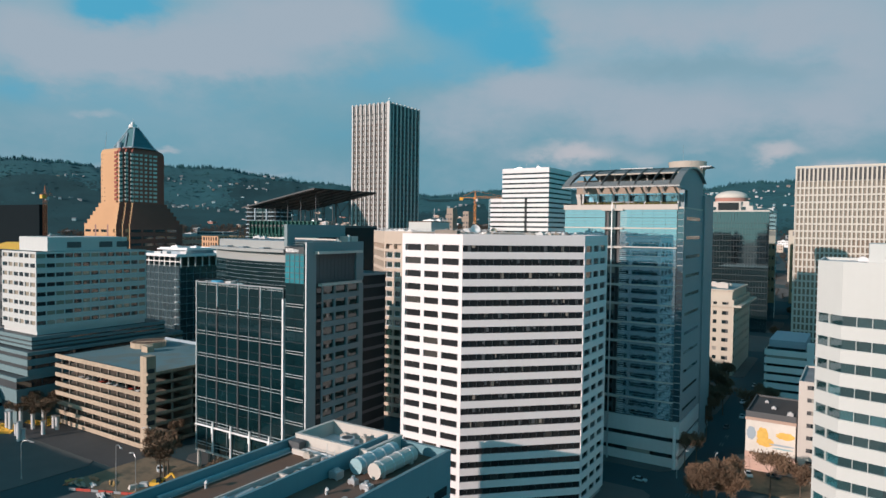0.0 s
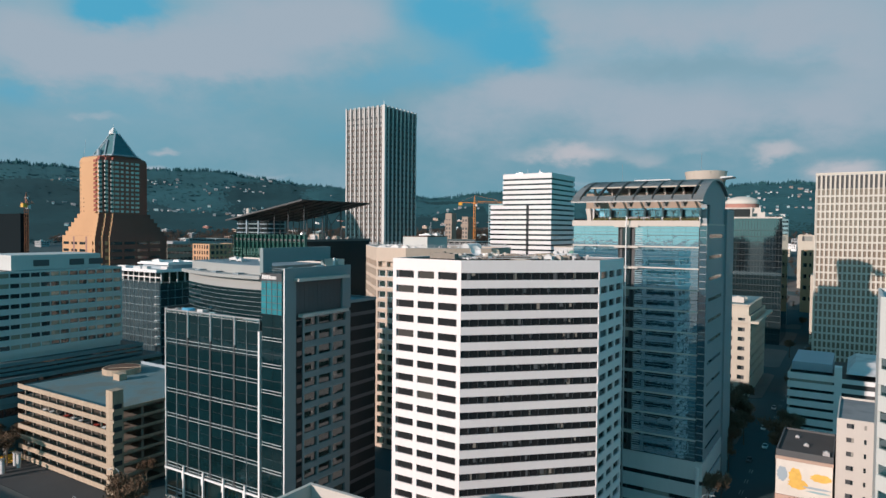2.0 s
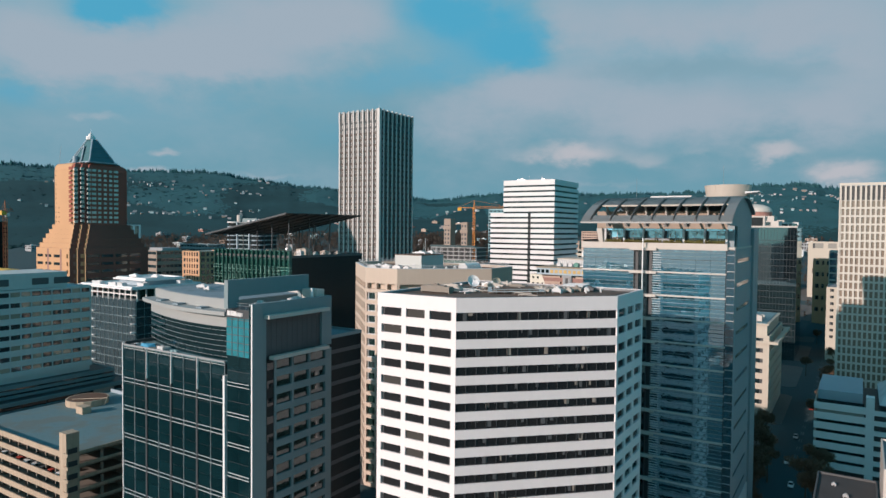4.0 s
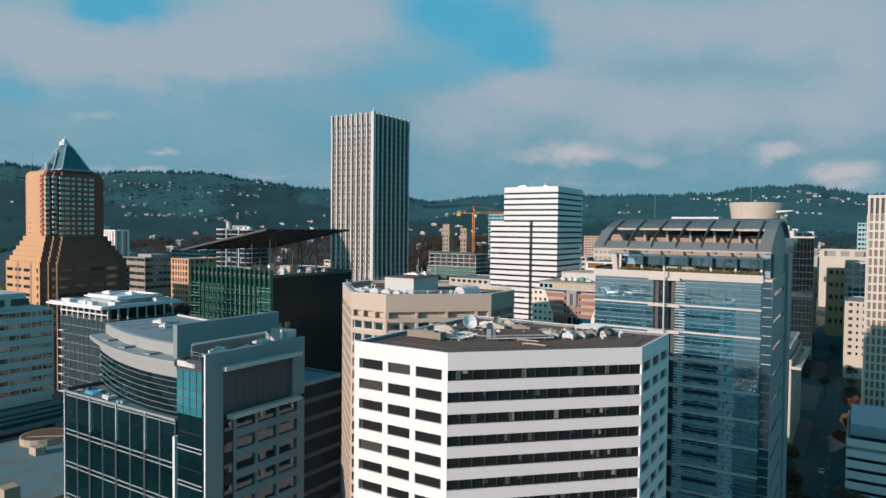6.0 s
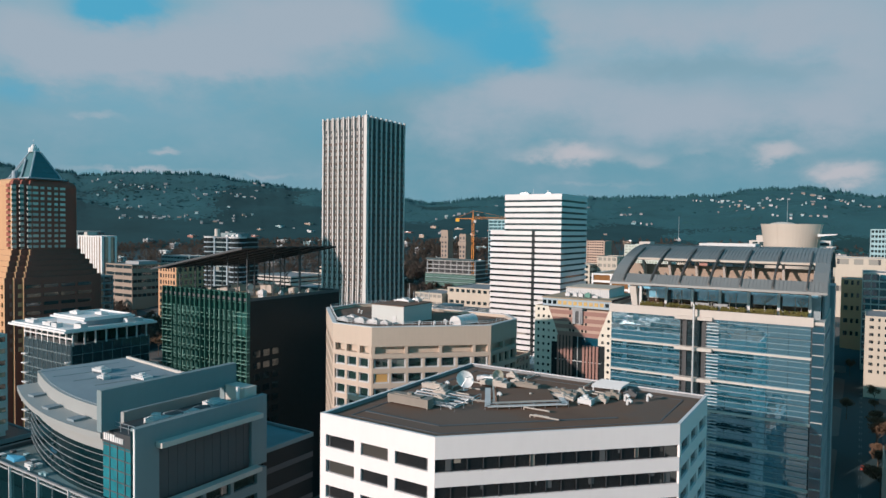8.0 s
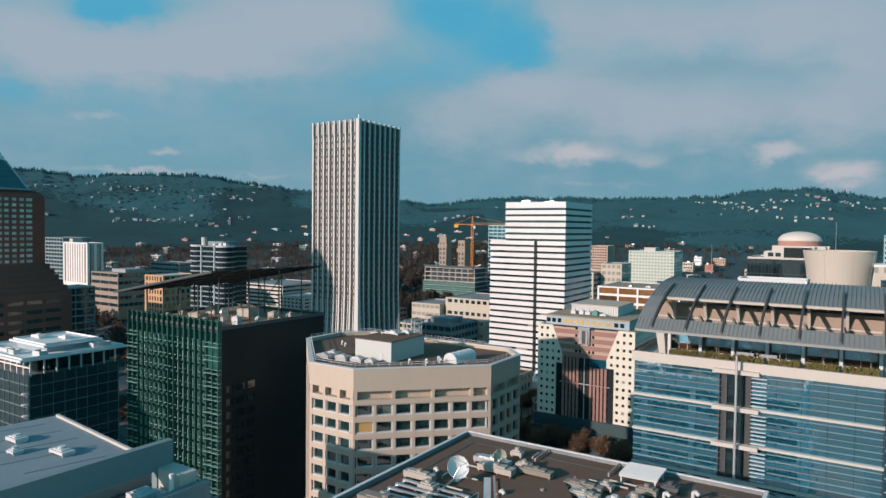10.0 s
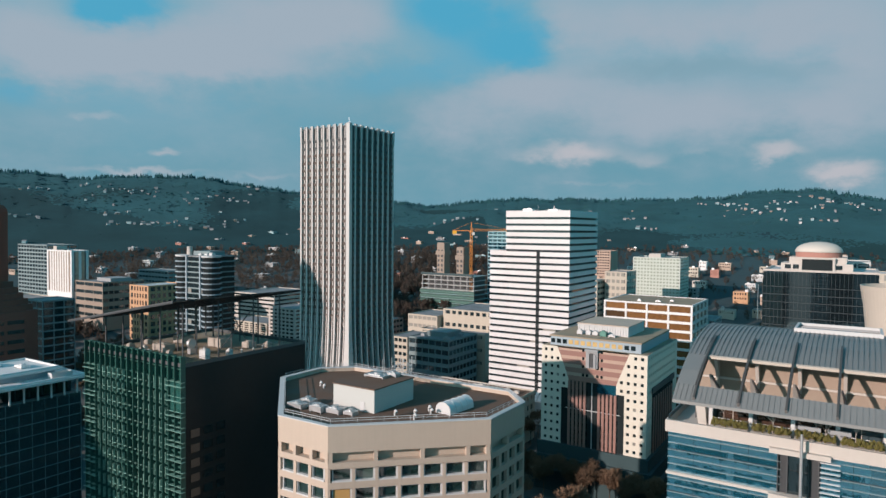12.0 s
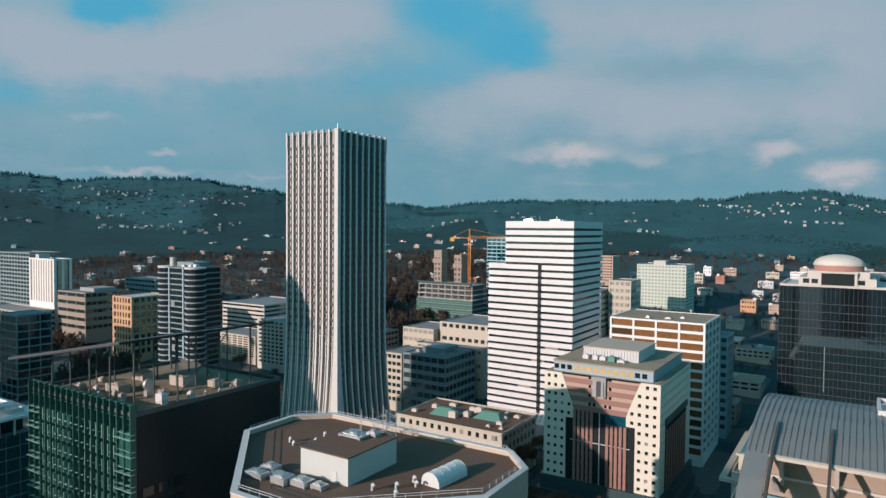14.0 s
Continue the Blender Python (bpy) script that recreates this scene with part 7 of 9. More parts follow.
# building with a painted wall, its neighbour, and the striped garage behind
def mural_building():
    T, z, cx, cy = plain("mural_building", "low building with a painted advertising wall", "building", 85.8, 100.6, 86, 112, 31.5, 3, None, None, "darkgrey", roof="asphalt")
    w = part("painted_wall", Geo().box(-7.3, 7.3, -13.22, -13.004, 6.2, 16.6), "muralwhite", T, "white wall with faded ochre and blue shapes")

    def blotch(x, zc, rx, rz, material):
        n, o = 20, 0.006 * len(w.children)
        g = Geo().loft([[(x + rx * math.cos(2 * math.pi * i / n) * (1 + 0.12 * math.sin(3 * i)), y, zc + rz * math.sin(2 * math.pi * i / n) * (1 + 0.1 * math.cos(2 * i))) for i in range(n)] for y in (-13.222 - o, -13.226 - o)])
        part("painted_shape", g, material, w)

    blotch(-2.2, 12.2, 1.7, 2.5, "ochre")
    blotch(-1.4, 10.0, 2.6, 1.5, "ochre")
    blotch(4.4, 12.8, 2.7, 1.2, "ochre")
    blotch(-5.6, 12.4, 1.4, 2.2, "bluegrey")
    blotch(3.5, 9.6, 3.6, 0.35, "bluegrey")
    blotch(3.8, 8.5, 3.0, 0.3, "tealpale")
    part("brick_base", Geo().box(-7.4, 7.4, -13.3, -13.004, 0, 6.1), "rosepale", T)
    part("cornice", Geo().box(-7.5, 7.5, -13.4, -12.9, 16.7, 17.6), "taupe", T)
    roof_units(T, [(5.5, -10.8, 1.8, 1.4, 1.2), (0, -4, 1.4, 1.2, 0.7), (-3, 4, 1.2, 1.0, 0.6)], z, 41)


mural_building()
plain("stone_building", "pale grey rendered building with a few small windows", "building", 101.2, 124, 83, 112, 44, 7, 6, None, "palestone", fill=0.34, pier=2.4)


def striped_garage():
    T = thing("parking_garage", "blue-shaded parking garage with white bands", "garage", 97, 193, 12.7)
    for k in range(7):
        z = 2 + k * 3.7
        part("deck", Geo().box(-15.2, 24, -21.5, 21.5, z - 0.3, z), "grey", T)
        part("band", Geo().box(-15.5, 1.0, -22, -21.6, z - 0.5, z + 2.0), "white", T)
        part("band", Geo().box(3.6, 24, -22, -21.6, z - 0.5, z + 1.3), "white", T)
        part("band", Geo().box(-15.5, -15.1, -21.6, 22, z - 0.5, z + 1.6), "tan", T)
        pane(T, -7, -21.4, z + 2.0, 0, 15, 1.2, "glassdark")
    part("core", Geo().box(-14.6, 23.6, -20.6, 21, 0, 25), "black", T)
    part("stair_tower", Geo().box(1.0, 3.6, -22.2, -18, 0, 30), "white", T)
    part("roof_box", Geo().box(-14.5, 0, -14, 18, 24.5, 29.4), "bluegrey", T)
    part("roof_hall", Geo().loft([[(5, -21, 27.5), (23, -21, 27.5), (23, 20, 27.5), (5, 20, 27.5)], [(8, -10, 31), (22, -10, 31), (22, 12, 31), (8, 12, 31)]]), "roofpale", T)
    finish(T)


striped_garage()

# classical stone courthouse across the square
T0, z0, cx0, cy0 = plain("stone_courthouse", "cream stone courthouse with a heavy cornice", "building", 5, 60, 227, 286, 54, 7, 11, 11, "creamstone", fill=0.42, pier=2.6, skirt=5)
part("cornice", ring(Geo(), rect(-31.3, 31.3, -30.3, 30.3), 2.2, z0 - 3.2, z0 - 2.0), "creamstone", T0)
part("attic", Geo().box(-26, 26, -25, 25, z0, z0 + 5.5), "creamstone", T0)
part("attic_cornice", ring(Geo(), rect(-26.8, 26.8, -25.8, 25.8), 1.2, z0 + 5.0, z0 + 5.7), "creamstone", T0)
part("attic_roof", Geo().box(-25.4, 25.4, -24.4, 24.4, z0 + 5.5, z0 + 5.8), "copperblue", T0)
roof_units(T0, [(20, -18, 6, 4, 3), (10, -19, 3, 3, 2), (14, -10, 4, 4, 2.4), (22, -8, 2, 3, 2)], z0 + 5.8, 44, "palestone")


# city hall with copper roofs
def old_hall():
    T, z, cx, cy = plain("city_hall", "cream stone hall with green copper roof pieces", "building", -157, -97, 258, 296, 40.5, 4, 13, 8, "creamstone", fill=0.55, pier=2.4, skirt=4, roof="roofbrown")
    part("cornice", ring(Geo(), rect(-30.6, 30.6, -19.6, 19.6), 1.4, z - 0.9, z + 0.1), "creamstone", T)
    part("bay", Geo().prism([(7 * math.cos(math.pi * (1 + k / 12)), -18.5 + 6.0 * math.sin(math.pi * (1 + k / 12))) for k in range(13)], 0, 17), "creamstone", T, "half-round stone porch")
    part("bay_roof", Geo().prism([(7.4 * math.cos(math.pi * (1 + k / 12)), -18.4 + 6.4 * math.sin(math.pi * (1 + k / 12))) for k in range(13)], 17, 17.6), "taupe", T)
    for x, y, w in ((-10, -4, 7), (13, 2, 8)):
        part("copper_roof", Geo().loft([[(x - w, y - 5, z), (x + w, y - 5, z), (x + w, y + 6, z), (x - w, y + 6, z)], [(x - w * 0.55, y - 1, z + 3.2), (x + w * 0.55, y - 1, z + 3.2), (x + w * 0.55, y + 2, z + 3.2), (x - w * 0.55, y + 2, z + 3.2)]]), "copper", T, "green copper hipped roof")
    roof_units(T, [(-3, -8, 4, 3, 3.2), (2, -3, 3, 3, 2.6), (4, 6, 4, 3, 3), (-20, 2, 3, 3, 2), (-1, 8, 3, 2, 2), (22, -6, 3, 2, 1.6), (20, 4, 2, 2, 1.2), (24, 9, 3, 2, 1.4), (17, 12, 2, 3, 1.1), (26, -12, 2, 2, 1.0), (-25, -10, 3, 2, 1.6), (-14, 10, 4, 2, 1.5), (19, -12, 2, 1.5, 1.0)], z, 45, "palestone")


old_hall()

# brown and white framed slab behind the pastel block
T1, z1, cx1, cy1 = plain("office_block", "office block with a white frame and brown panels", "building", -73, -24.5, 336, 378, 88, 14, 4, 4, "white", glazing="bronzepanel", roof="rooftan", fill=0.72, pier=1.0, d=0.9, skirt=4, lip=0.3)
roof_units(T1, [(-6, -14, 2, 2, 0.9), (4, -12, 3, 2, 0.7), (10, -6, 2, 2, 0.8)], z1, 46)
T2, z2, cx2, cy2 = plain("apartment_block", "slim pale grey apartment block with a teal roof", "building", -33, -22, 388, 408, 75, 11, 3, 6, "tealpale", roof="tealroof", fill=0.5)

# middle distance, left of the white stepped tower
T3, z3, cx3, cy3 = plain("office_building", "low dark office with a cream end bay", "building", -206, -174, 331, 368, 55, 6, 6, 8, "stonegrey", glazing="glasscity", fill=0.55, pier=0.5)
plain("office_building", "cream low office wing with square windows", "building", -222, -206.5, 330, 360, 54, 7, 4, None, "creamstone", fill=0.5)
part("roof_house", Geo().box(-8, 8, -8, 10, z3, z3 + 3.5), "stonegrey", T3)
roof_units(T3, [(-10, -10, 3, 2, 1.6), (10, -12, 4, 3, 1.2), (11, 4, 3, 3, 2)], z3, 53, "grey")
plain("theatre_building", "cream theatre block with blank upper walls", "building", -246, -219, 386, 420, 61.5, 5, 6, None, "creamstone", fill=0.4)
plain("theatre_building", "cream theatre hall with a flat roof", "building", -217.5, -172, 392, 440, 67, 4, 8, None, "creamstone", fill=0.28, pier=2.0)
plain("theatre_building", "low cream theatre wing", "building", -228, -172, 376, 389, 53, 3, 7, None, "creamstone", fill=0.25, pier=2.5)


# tower block with rounded ends
def round_tower():
    T = thing("apartment_tower", "grey apartment tower with rounded balcony ends", "tower", -348, 279, 15)
    poly = rect(-13.5, 13.5, -12, 14)
    n, fh = 24, 3.75
    part("core", Geo().prism(inset(poly, 0.6), 0, 91), "glassnight", T)
    for k in range(n):
        z = 1 + k * fh
        part("slab", ring(Geo(), poly, 0.6, z, z + 0.9), "stonegrey", T)
        for s in (-1, 1):
            ringp = [(s * 14.5 + 6.8 * math.cos(2 * math.pi * i / 20), -8 + 6.8 * math.sin(2 * math.pi * i / 20)) for i in range(20)]
            part("balcony_ring", Geo().prism(ringp, z, z + 0.8), "bluegrey", T)
        for c in range(5):
            pane(T, -10.8 + c * 5.4, -11.5, z + 0.9, 0, 5.0, 2.8, "glassdark")
    for s in (-1, 1):
        part("drum", Geo().tube((s * 14.5, -8, 0), (s * 14.5, -8, 92), 6.0, 6.0, 20), "glassnight", T)
        part("drum_cap", Geo().tube((s * 14.5, -8, 91), (s * 14.5, -8, 92.2), 6.8, 6.8, 20), "whitegrey", T)
    for x in (-7.4, 7.6):
        part("pier", Geo().box(x - 0.6, x + 0.6, -12.6, -11.4, 0, 92), "bluegrey", T)
    part("roof", Geo().prism(poly, 91, 91.8), "roofgrey", T)
    part("plant_room", Geo().box(-9, 9, -5, 8, 91.8, 95), "stonegrey", T)
    part("vent_pipe", Geo().tube((-12, -6, 91), (-12, -6, 98), 2.0, 2.0, 12), "palestone", T)
    roof_units(T, [(9, -7, 3, 3, 1.6), (3, -8, 3, 2, 1.4), (13, -6, 3, 3, 2)], 91.8, 47, "whitegrey")
    finish(T)


round_tower()

# far left
T4, z4, cx4, cy4 = plain("apartment_tower", "white slab with tall vertical strips", "tower", -614, -570, 300, 316, 104, 1, 9, 2, "white", glazing="tanpanel", fill=0.96, pier=2.4, skirt=24)
part("roof_house", Geo().box(-14, -8, -6, 4, z4, z4 + 4), "palestone", T4)
plain("low_building", "low cream building beside the white slab", "building", -640, -560, 270, 296, 60, 4, 12, 4, "creamstone")
plain("apartment_tower", "grey glazed apartment tower", "tower", -684, -626, 306, 336, 108, 16, 10, 4, "stonegrey", glazing="glasscity", fill=0.6)
plain("apartment_building", "grey apartments behind the white slab", "building", -590, -540, 380, 404, 82, 7, 9, 4, "stonegrey", fill=0.4)
T5, z5, cx5, cy5 = plain("office_building", "tan office with long window bands", "building", -556, -512, 296, 336, 77.5, 5, 3, 8, "tandull", fill=0.42, pier=0.6, skirt=6)
part("roof_house", Geo().box(-8, 14, -8, 12, z5, z5 + 3), "grey", T5)
plain("brick_block", "orange brick block with small square windows", "building", -462, -436, 290, 324, 79, 8, 6, 6, "orangepale", fill=0.62, pier=2.0, roof="roofpale")
plain("striped_office", "pale office with dark window stripes", "building", -446, -392, 384, 440, 67, 6, 1, 1, "palestone", fill=0.42, pier=0.4)
T6, z6, cx6, cy6 = plain("office_building", "tan and blue office wing", "building", -410, -350, 442, 490, 74, 5, 8, 6, "tan", fill=0.4)
plain("apartment_building", "cream apartments with regular windows", "building", -399, -351, 338, 368, 50, 9, 7, 5, "creamstone", fill=0.5, pier=1.6)
plain("apartment_building", "pale apartments under the slope", "building", -349, -320, 338, 370, 64, 11, 6, 5, "palestone", fill=0.5, pier=1.6)
plain("office_building", "glass office with a white grid", "building", -441, -419, 200, 222, 76, 11, 3, 3, "stonegrey", glazing="glassslate", fill=0.8, pier=0.6)
plain("office_tower", "near-black office slab with blank walls", "tower", -520, -441, 120, 126, 105, 12, None, None, "darkslab", roof="roofgrey")
T7, z7, cx7, cy7 = plain("low_building", "low building with an orange tiled roof", "building", -386, -318, 60, 88, 73, 5, 12, 6, "darkgrey", lip=0.2)
part("tiled_roof", Geo().loft([[(-35, -15, z7), (35, -15, z7), (35, 15, z7), (-35, 15, z7)], [(-33, -3, z7 + 4), (33, -3, z7 + 4), (33, 3, z7 + 4), (-33, 3, z7 + 4)]]), "yellow", T7, "orange roof")

# right of the street
plain("office_block", "cream block with small square windows", "building", 76, 120, 398, 440, 66, 8, 12, None, "creamstone", fill=0.42, pier=2.2, skirt=12)
T8, z8, cx8, cy8 = plain("office_tower", "teal glass office with a pale grid", "tower", 74, 118, 480, 520, 88, 12, 9, 5, "palestone", glazing="glassteal", fill=0.78, pier=0.6, south=8)
plain("brick_block", "plain orange brick block behind a glass office", "building", 60, 79, 540, 566, 79.5, 5, 4, 3, "orangepale", fill=0.35, pier=2.0)
plain("exhibition_hall", "wide low beige hall with a plain front", "building", 50, 92, 640, 680, 93, 2, 3, 3, "creamstone", fill=0.2, pier=4.0, roof="roofpale")
plain("apartment_tower", "grey-teal apartment tower far off", "tower", 80, 96, 716, 740, 120, 14, 5, 4, "tealpale", fill=0.5)
plain("brick_tower", "brick and white framed tower", "tower", 37, 52, 470, 500, 99, 13, 3, 4, "rosebrick", fill=0.6, pier=1.2)
plain("brick_tower", "upper stage of a brick tower", "tower", 36, 43, 474, 492, 112, 16, 2, 3, "palestone", fill=0.5, pier=1.0)

# right of the white tower, behind
T9, z9, cx9, cy9 = plain("apartment_tower", "pale green apartment tower with scattered windows", "tower", -152, -104, 661, 700, 100, 13, 14, 6, "mint", glazing="glassmint", fill=0.52, pier=1.2)
part("roof_house", Geo().box(-10, 2, -10, 8, z9, z9 + 4), "palestone", T9)
plain("apartment_building", "yellow brick apartment house with plain windows", "building", -178, -150, 545, 575, 82, 7, 5, 4, "creamstone", fill=0.45, pier=1.4)
plain("apartment_building", "yellow brick apartments with a dark flank", "building", -148, -128, 560, 590, 90, 7, 4, 4, "creamstone", fill=0.5, pier=1.4)
plain("office_tower", "grey-brown slab tower far off", "tower", -248, -222, 800, 830, 101, 9, 7, None, "taupe", fill=0.4, pier=1.2)
plain("glass_tower", "pale blue glass apartment tower", "tower", -272, -240, 562, 590, 126, 20, 6, 3, "tealpale", glazing="glassteal", fill=0.7, pier=0.4)


# construction site with two lift cores and a tower crane
def building_site():
    T = thing("construction_site", "half-built concrete frame with two lift cores", "building", -287, 522, 20)
    for k in range(15):
        z = 4.4 * k
        part("slab", Geo().box(-31 + (k > 12) * 2, 30 - (k > 12) * 3, -14, 16, z, z + 0.5), "stonewhite" if k > 10 else "tealpale", T)
        if k > 9 and k < 14:
            for c in range(9):
                part("column", Geo().box(-30 + c * 7.3, -29.2 + c * 7.3, -13, -12.2, z + 0.5, z + 4.4), "grey", T)
        if 5 < k < 11:
            part("scaffold_net", Geo().box(-31.4, 30.4, -14.6, -14.4, z + 0.6, z + 4.0), "greenmetal", T)
            part("scaffold_rail", Geo().box(-31.6, 30.6, -14.8, -14.65, z + 2.2, z + 2.4), "greenpale", T)
    part("core_fill", Geo().box(-27, 26, -8, 14, 0, 62), "black", T)
    part("formwork", Geo().box(-30, 29, -15, -13.5, 62.4, 64.6), "tealtile", T, "blue edge formwork")
    for x, top, w in ((-9, 94, 8.4), (13, 90, 7.6)):
        core = part("lift_core", Geo().box(x - w / 2, x + w / 2, -12, -2, 62, top - 6).box(x - w / 2 - 1, x + w / 2 + 1, -13, -1, top - 12, top - 8).box(x - w / 2, x + w / 2, -12, -2, top - 6, top), "tandull", T, "bare concrete lift core")
        for k in range(5):
            part("opening", Geo().box(x + 0.5, x + 2.6, -12.1, -12, 66 + k * 4.6, 68.6 + k * 4.6), "black", core)
            part("opening", Geo().box(x - 3.2, x - 1.4, -12.1, -12, 66 + k * 4.6, 68.6 + k * 4.6), "black", core)


building_site()


def tower_crane(name, label, x, y, z, h, arm, back, rz, material):
    C = thing(name, label, "crane", x, y, z, rz)
    part("mast_leg", Geo().tube((-1, -1, 0), (-1, -1, h), 0.22, n=4), material, C)
    part("mast_leg", Geo().tube((1, -1, 0), (1, -1, h), 0.22, n=4), material, C)
    part("mast_leg", Geo().tube((1, 1, 0), (1, 1, h), 0.22, n=4), material, C)
    part("mast_leg", Geo().tube((-1, 1, 0), (-1, 1, h), 0.22, n=4), material, C)
    g = Geo()
    n = int(h / 3)
    for k in range(n):
        a = k * h / n
        b = a + h / n
        for p, q in (((-1, -1), (1, -1)), ((1, -1), (1, 1)), ((1, 1), (-1, 1)), ((-1, 1), (-1, -1))):
            g.tube((*p, a), (*q, b), 0.14, n=4)
    part("mast_lacing", g, material, C)
    part("cab", Geo().box(0.8, 3.0, -1.2, 1.2, h - 3.2, h - 0.6), "white", C)
    part("turntable", Geo().tube((0, 0, h - 0.6), (0, 0, h + 0.4), 1.8, 1.8, 12), material, C)
    part("tower_head", Geo().tube((-0.8, 0, h), (0, 0, h + 9), 0.3, 0.2, 5).tube((0.8, 0, h), (0, 0, h + 9), 0.3, 0.2, 5), material, C)
    g = Geo()
    for y0 in (-0.8, 0.8):
        g.tube((0, y0, h + 0.8), (arm, y0, h + 0.8), 0.2, n=4)
    g.tube((0, 0, h + 2.6), (arm, 0, h + 2.0), 0.2, n=4)
    for k in range(int(arm / 3)):
        g.tube((k * 3, -0.8, h + 0.8), (k * 3 + 1.5, 0, h + 2.4), 0.1, n=4)
        g.tube((k * 3 + 1.5, 0, h + 2.4), (k * 3 + 3, 0.8, h + 0.8), 0.1, n=4)
    part("jib", g, material, C)
    part("counter_jib", Geo().box(-back, 0, -0.9, 0.9, h + 0.6, h + 1.2), material, C)
    part("counterweight", Geo().box(-back, -back + 4, -1.2, 1.2, h - 2.2, h + 0.6), "yellow", C)
    part("tie_bar", Geo().tube((0, 0, h + 9), (arm * 0.8, 0, h + 2.4), 0.1, n=4).tube((0, 0, h + 9), (-back + 1, 0, h + 1.2), 0.1, n=4), material, C)
    return C


tower_crane("tower_crane", "orange tower crane over a building site", -264, 514, 20, 105, 44, 18, 32, "craneorange")
tower_crane("tower_crane", "rust-red tower crane mast with a short jib", -436, 122, 12, 100, 7, 4, 110, "rust")


# white-framed block beside the domed one
plain("office_block", "dark glass office block with a white frame", "building", 30, 55.5, 440, 470, 110.0, 22, 4, 4, "stonewhite", "glassblack", fill=0.72, pier=0.9, skirt=4)


# ---------------------------------------------------------------- street blocks
TAKEN = []


def pavements():
    """Raised kerbed slabs, one a city block."""
    for i in range(-8, 4):
        for j in range(-2, 9):
            cx, cy = -44 + 79.3 * i, 17.5 + 79.3 * j
            a, b, c, d = cx - 30.6, cx + 30.6, cy - 30.6, cy + 30.6
            pts = [(a + 3, c), (b - 3, c), (b, c + 3), (b, d - 3), (b - 3, d), (a + 3, d), (a, d - 3), (a, c + 3)]
            g = Geo().loft([[(x, y, land_z(x, y) - 0.6) for x, y in pts], [(x, y, land_z(x, y) + 0.16) for x, y in pts]])
            tagged(part("pavement", g, "paving"), "grey concrete city pavement block", "pavement", kind="structure")
    marks = Geo()
    for j in range(40):
        y = 40 + j * 11.0
        for x in (74.6, 75.4):
            marks.loft([[(x - 0.08, y, land_z(x, y) + 0.02), (x + 0.08, y, land_z(x, y) + 0.02), (x + 0.08, y + 4, land_z(x, y + 4) + 0.02), (x - 0.08, y + 4, land_z(x, y + 4) + 0.02)], [(x - 0.08, y, land_z(x, y) + 0.035), (x + 0.08, y, land_z(x, y) + 0.035), (x + 0.08, y + 4, land_z(x, y + 4) + 0.035), (x - 0.08, y + 4, land_z(x, y + 4) + 0.035)]])
    tagged(part("lane_marking", marks, "stonegrey"), "white dashed lane marking on asphalt", "road marking", kind="structure")


pavements()
# unseen block added on the sunny side to cast shade over the building plot
plain("city_block", "unseen block added to shade the building plot", "building", -240, -104, -128, -110, 35.5, 4, 20, 4, "grey", skirt=4)
for name, x0, x1, y0, y1, material, label in (("road_main", -18, 8, -200, 480, "asphalt", "dark asphalt street"), ("road_front", -400, 170, -31, -14, "asphalt", "dark asphalt avenue"), ("yard", -84, -20, -44, -14.8, "soil", "bare brown building plot"), ("lot", 71, 108, 66, 85, "soil", "brown leaf-strewn plaza")):
    g = Geo().loft([[(x, y, land_z(x, y) - 0.4) for x, y in rect(x0, x1, y0, min(y1, 160))], [(x, y, land_z(x, y) + (0.2 if material == "soil" else 0.03 if name == "road_main" else 0.07)) for x, y in rect(x0, x1, y0, min(y1, 160))]])
    tagged(part(name, g, material), label, "ground", kind="structure")


# ---------------------------------------------------------------- bare winter trees
def bare_tree(seed, h, name="bare_tree", label="bare winter street tree with brown twigs", dense=44, thick=0.009, fork=0.28, limb=0.22):
    rnd = random.Random(seed)
    T = thing(name, label, "tree", 0, 0, -500)
    trunk, twigs = Geo(), Geo()
    trunk.tube((0, 0, -0.3), (0.1, 0.05, h * fork), h * 0.022, h * 0.016, 7)
    tips = []

    def grow(p, d, length, r, level):
        q = p + d * length
        trunk.tube(p, q, r, r * 0.6, 5 if level < 2 else 4)
        if level >= 3:
            tips.append((q, d))
            return
        for _ in range(rnd.choice((3, 3, 4)) if level else 5):
            nd = (d + Vector((rnd.uniform(-1, 1), rnd.uniform(-1, 1), rnd.uniform(-0.25, 0.7))) * 0.85).normalized()
            grow(q if rnd.random() < 0.6 else p.lerp(q, 0.6), nd, length * rnd.uniform(0.6, 0.85), r * 0.55, level + 1)

    grow(Vector((0.1, 0.05, h * fork)), Vector((0, 0, 1)), h * limb, h * 0.014, 0)
    for tip, d in tips:
        for _ in range(dense):
            nd = (d + Vector((rnd.uniform(-1, 1), rnd.uniform(-1, 1), rnd.uniform(-0.5, 0.9)))).normalized()
            q = tip + Vector((rnd.uniform(-1, 1), rnd.uniform(-1, 1), rnd.uniform(-1, 1))) * h * 0.07
            e = q + nd * h * rnd.uniform(0.03, 0.08)
            s = Vector((rnd.uniform(-1, 1), rnd.uniform(-1, 1), rnd.uniform(-1, 1))) * h * thick
            k = len(twigs.v)
            twigs.v += [tuple(q), tuple(q + s), tuple(e), tuple(q.lerp(e, 0.5) + s * 2.2)]
            twigs.f += [(k, k + 1, k + 3), (k, k + 3, k + 2)]
    part("trunk", trunk, "bark", T)
    part("crown", twigs, "twig", T, "brown leafless twigs")
    return T


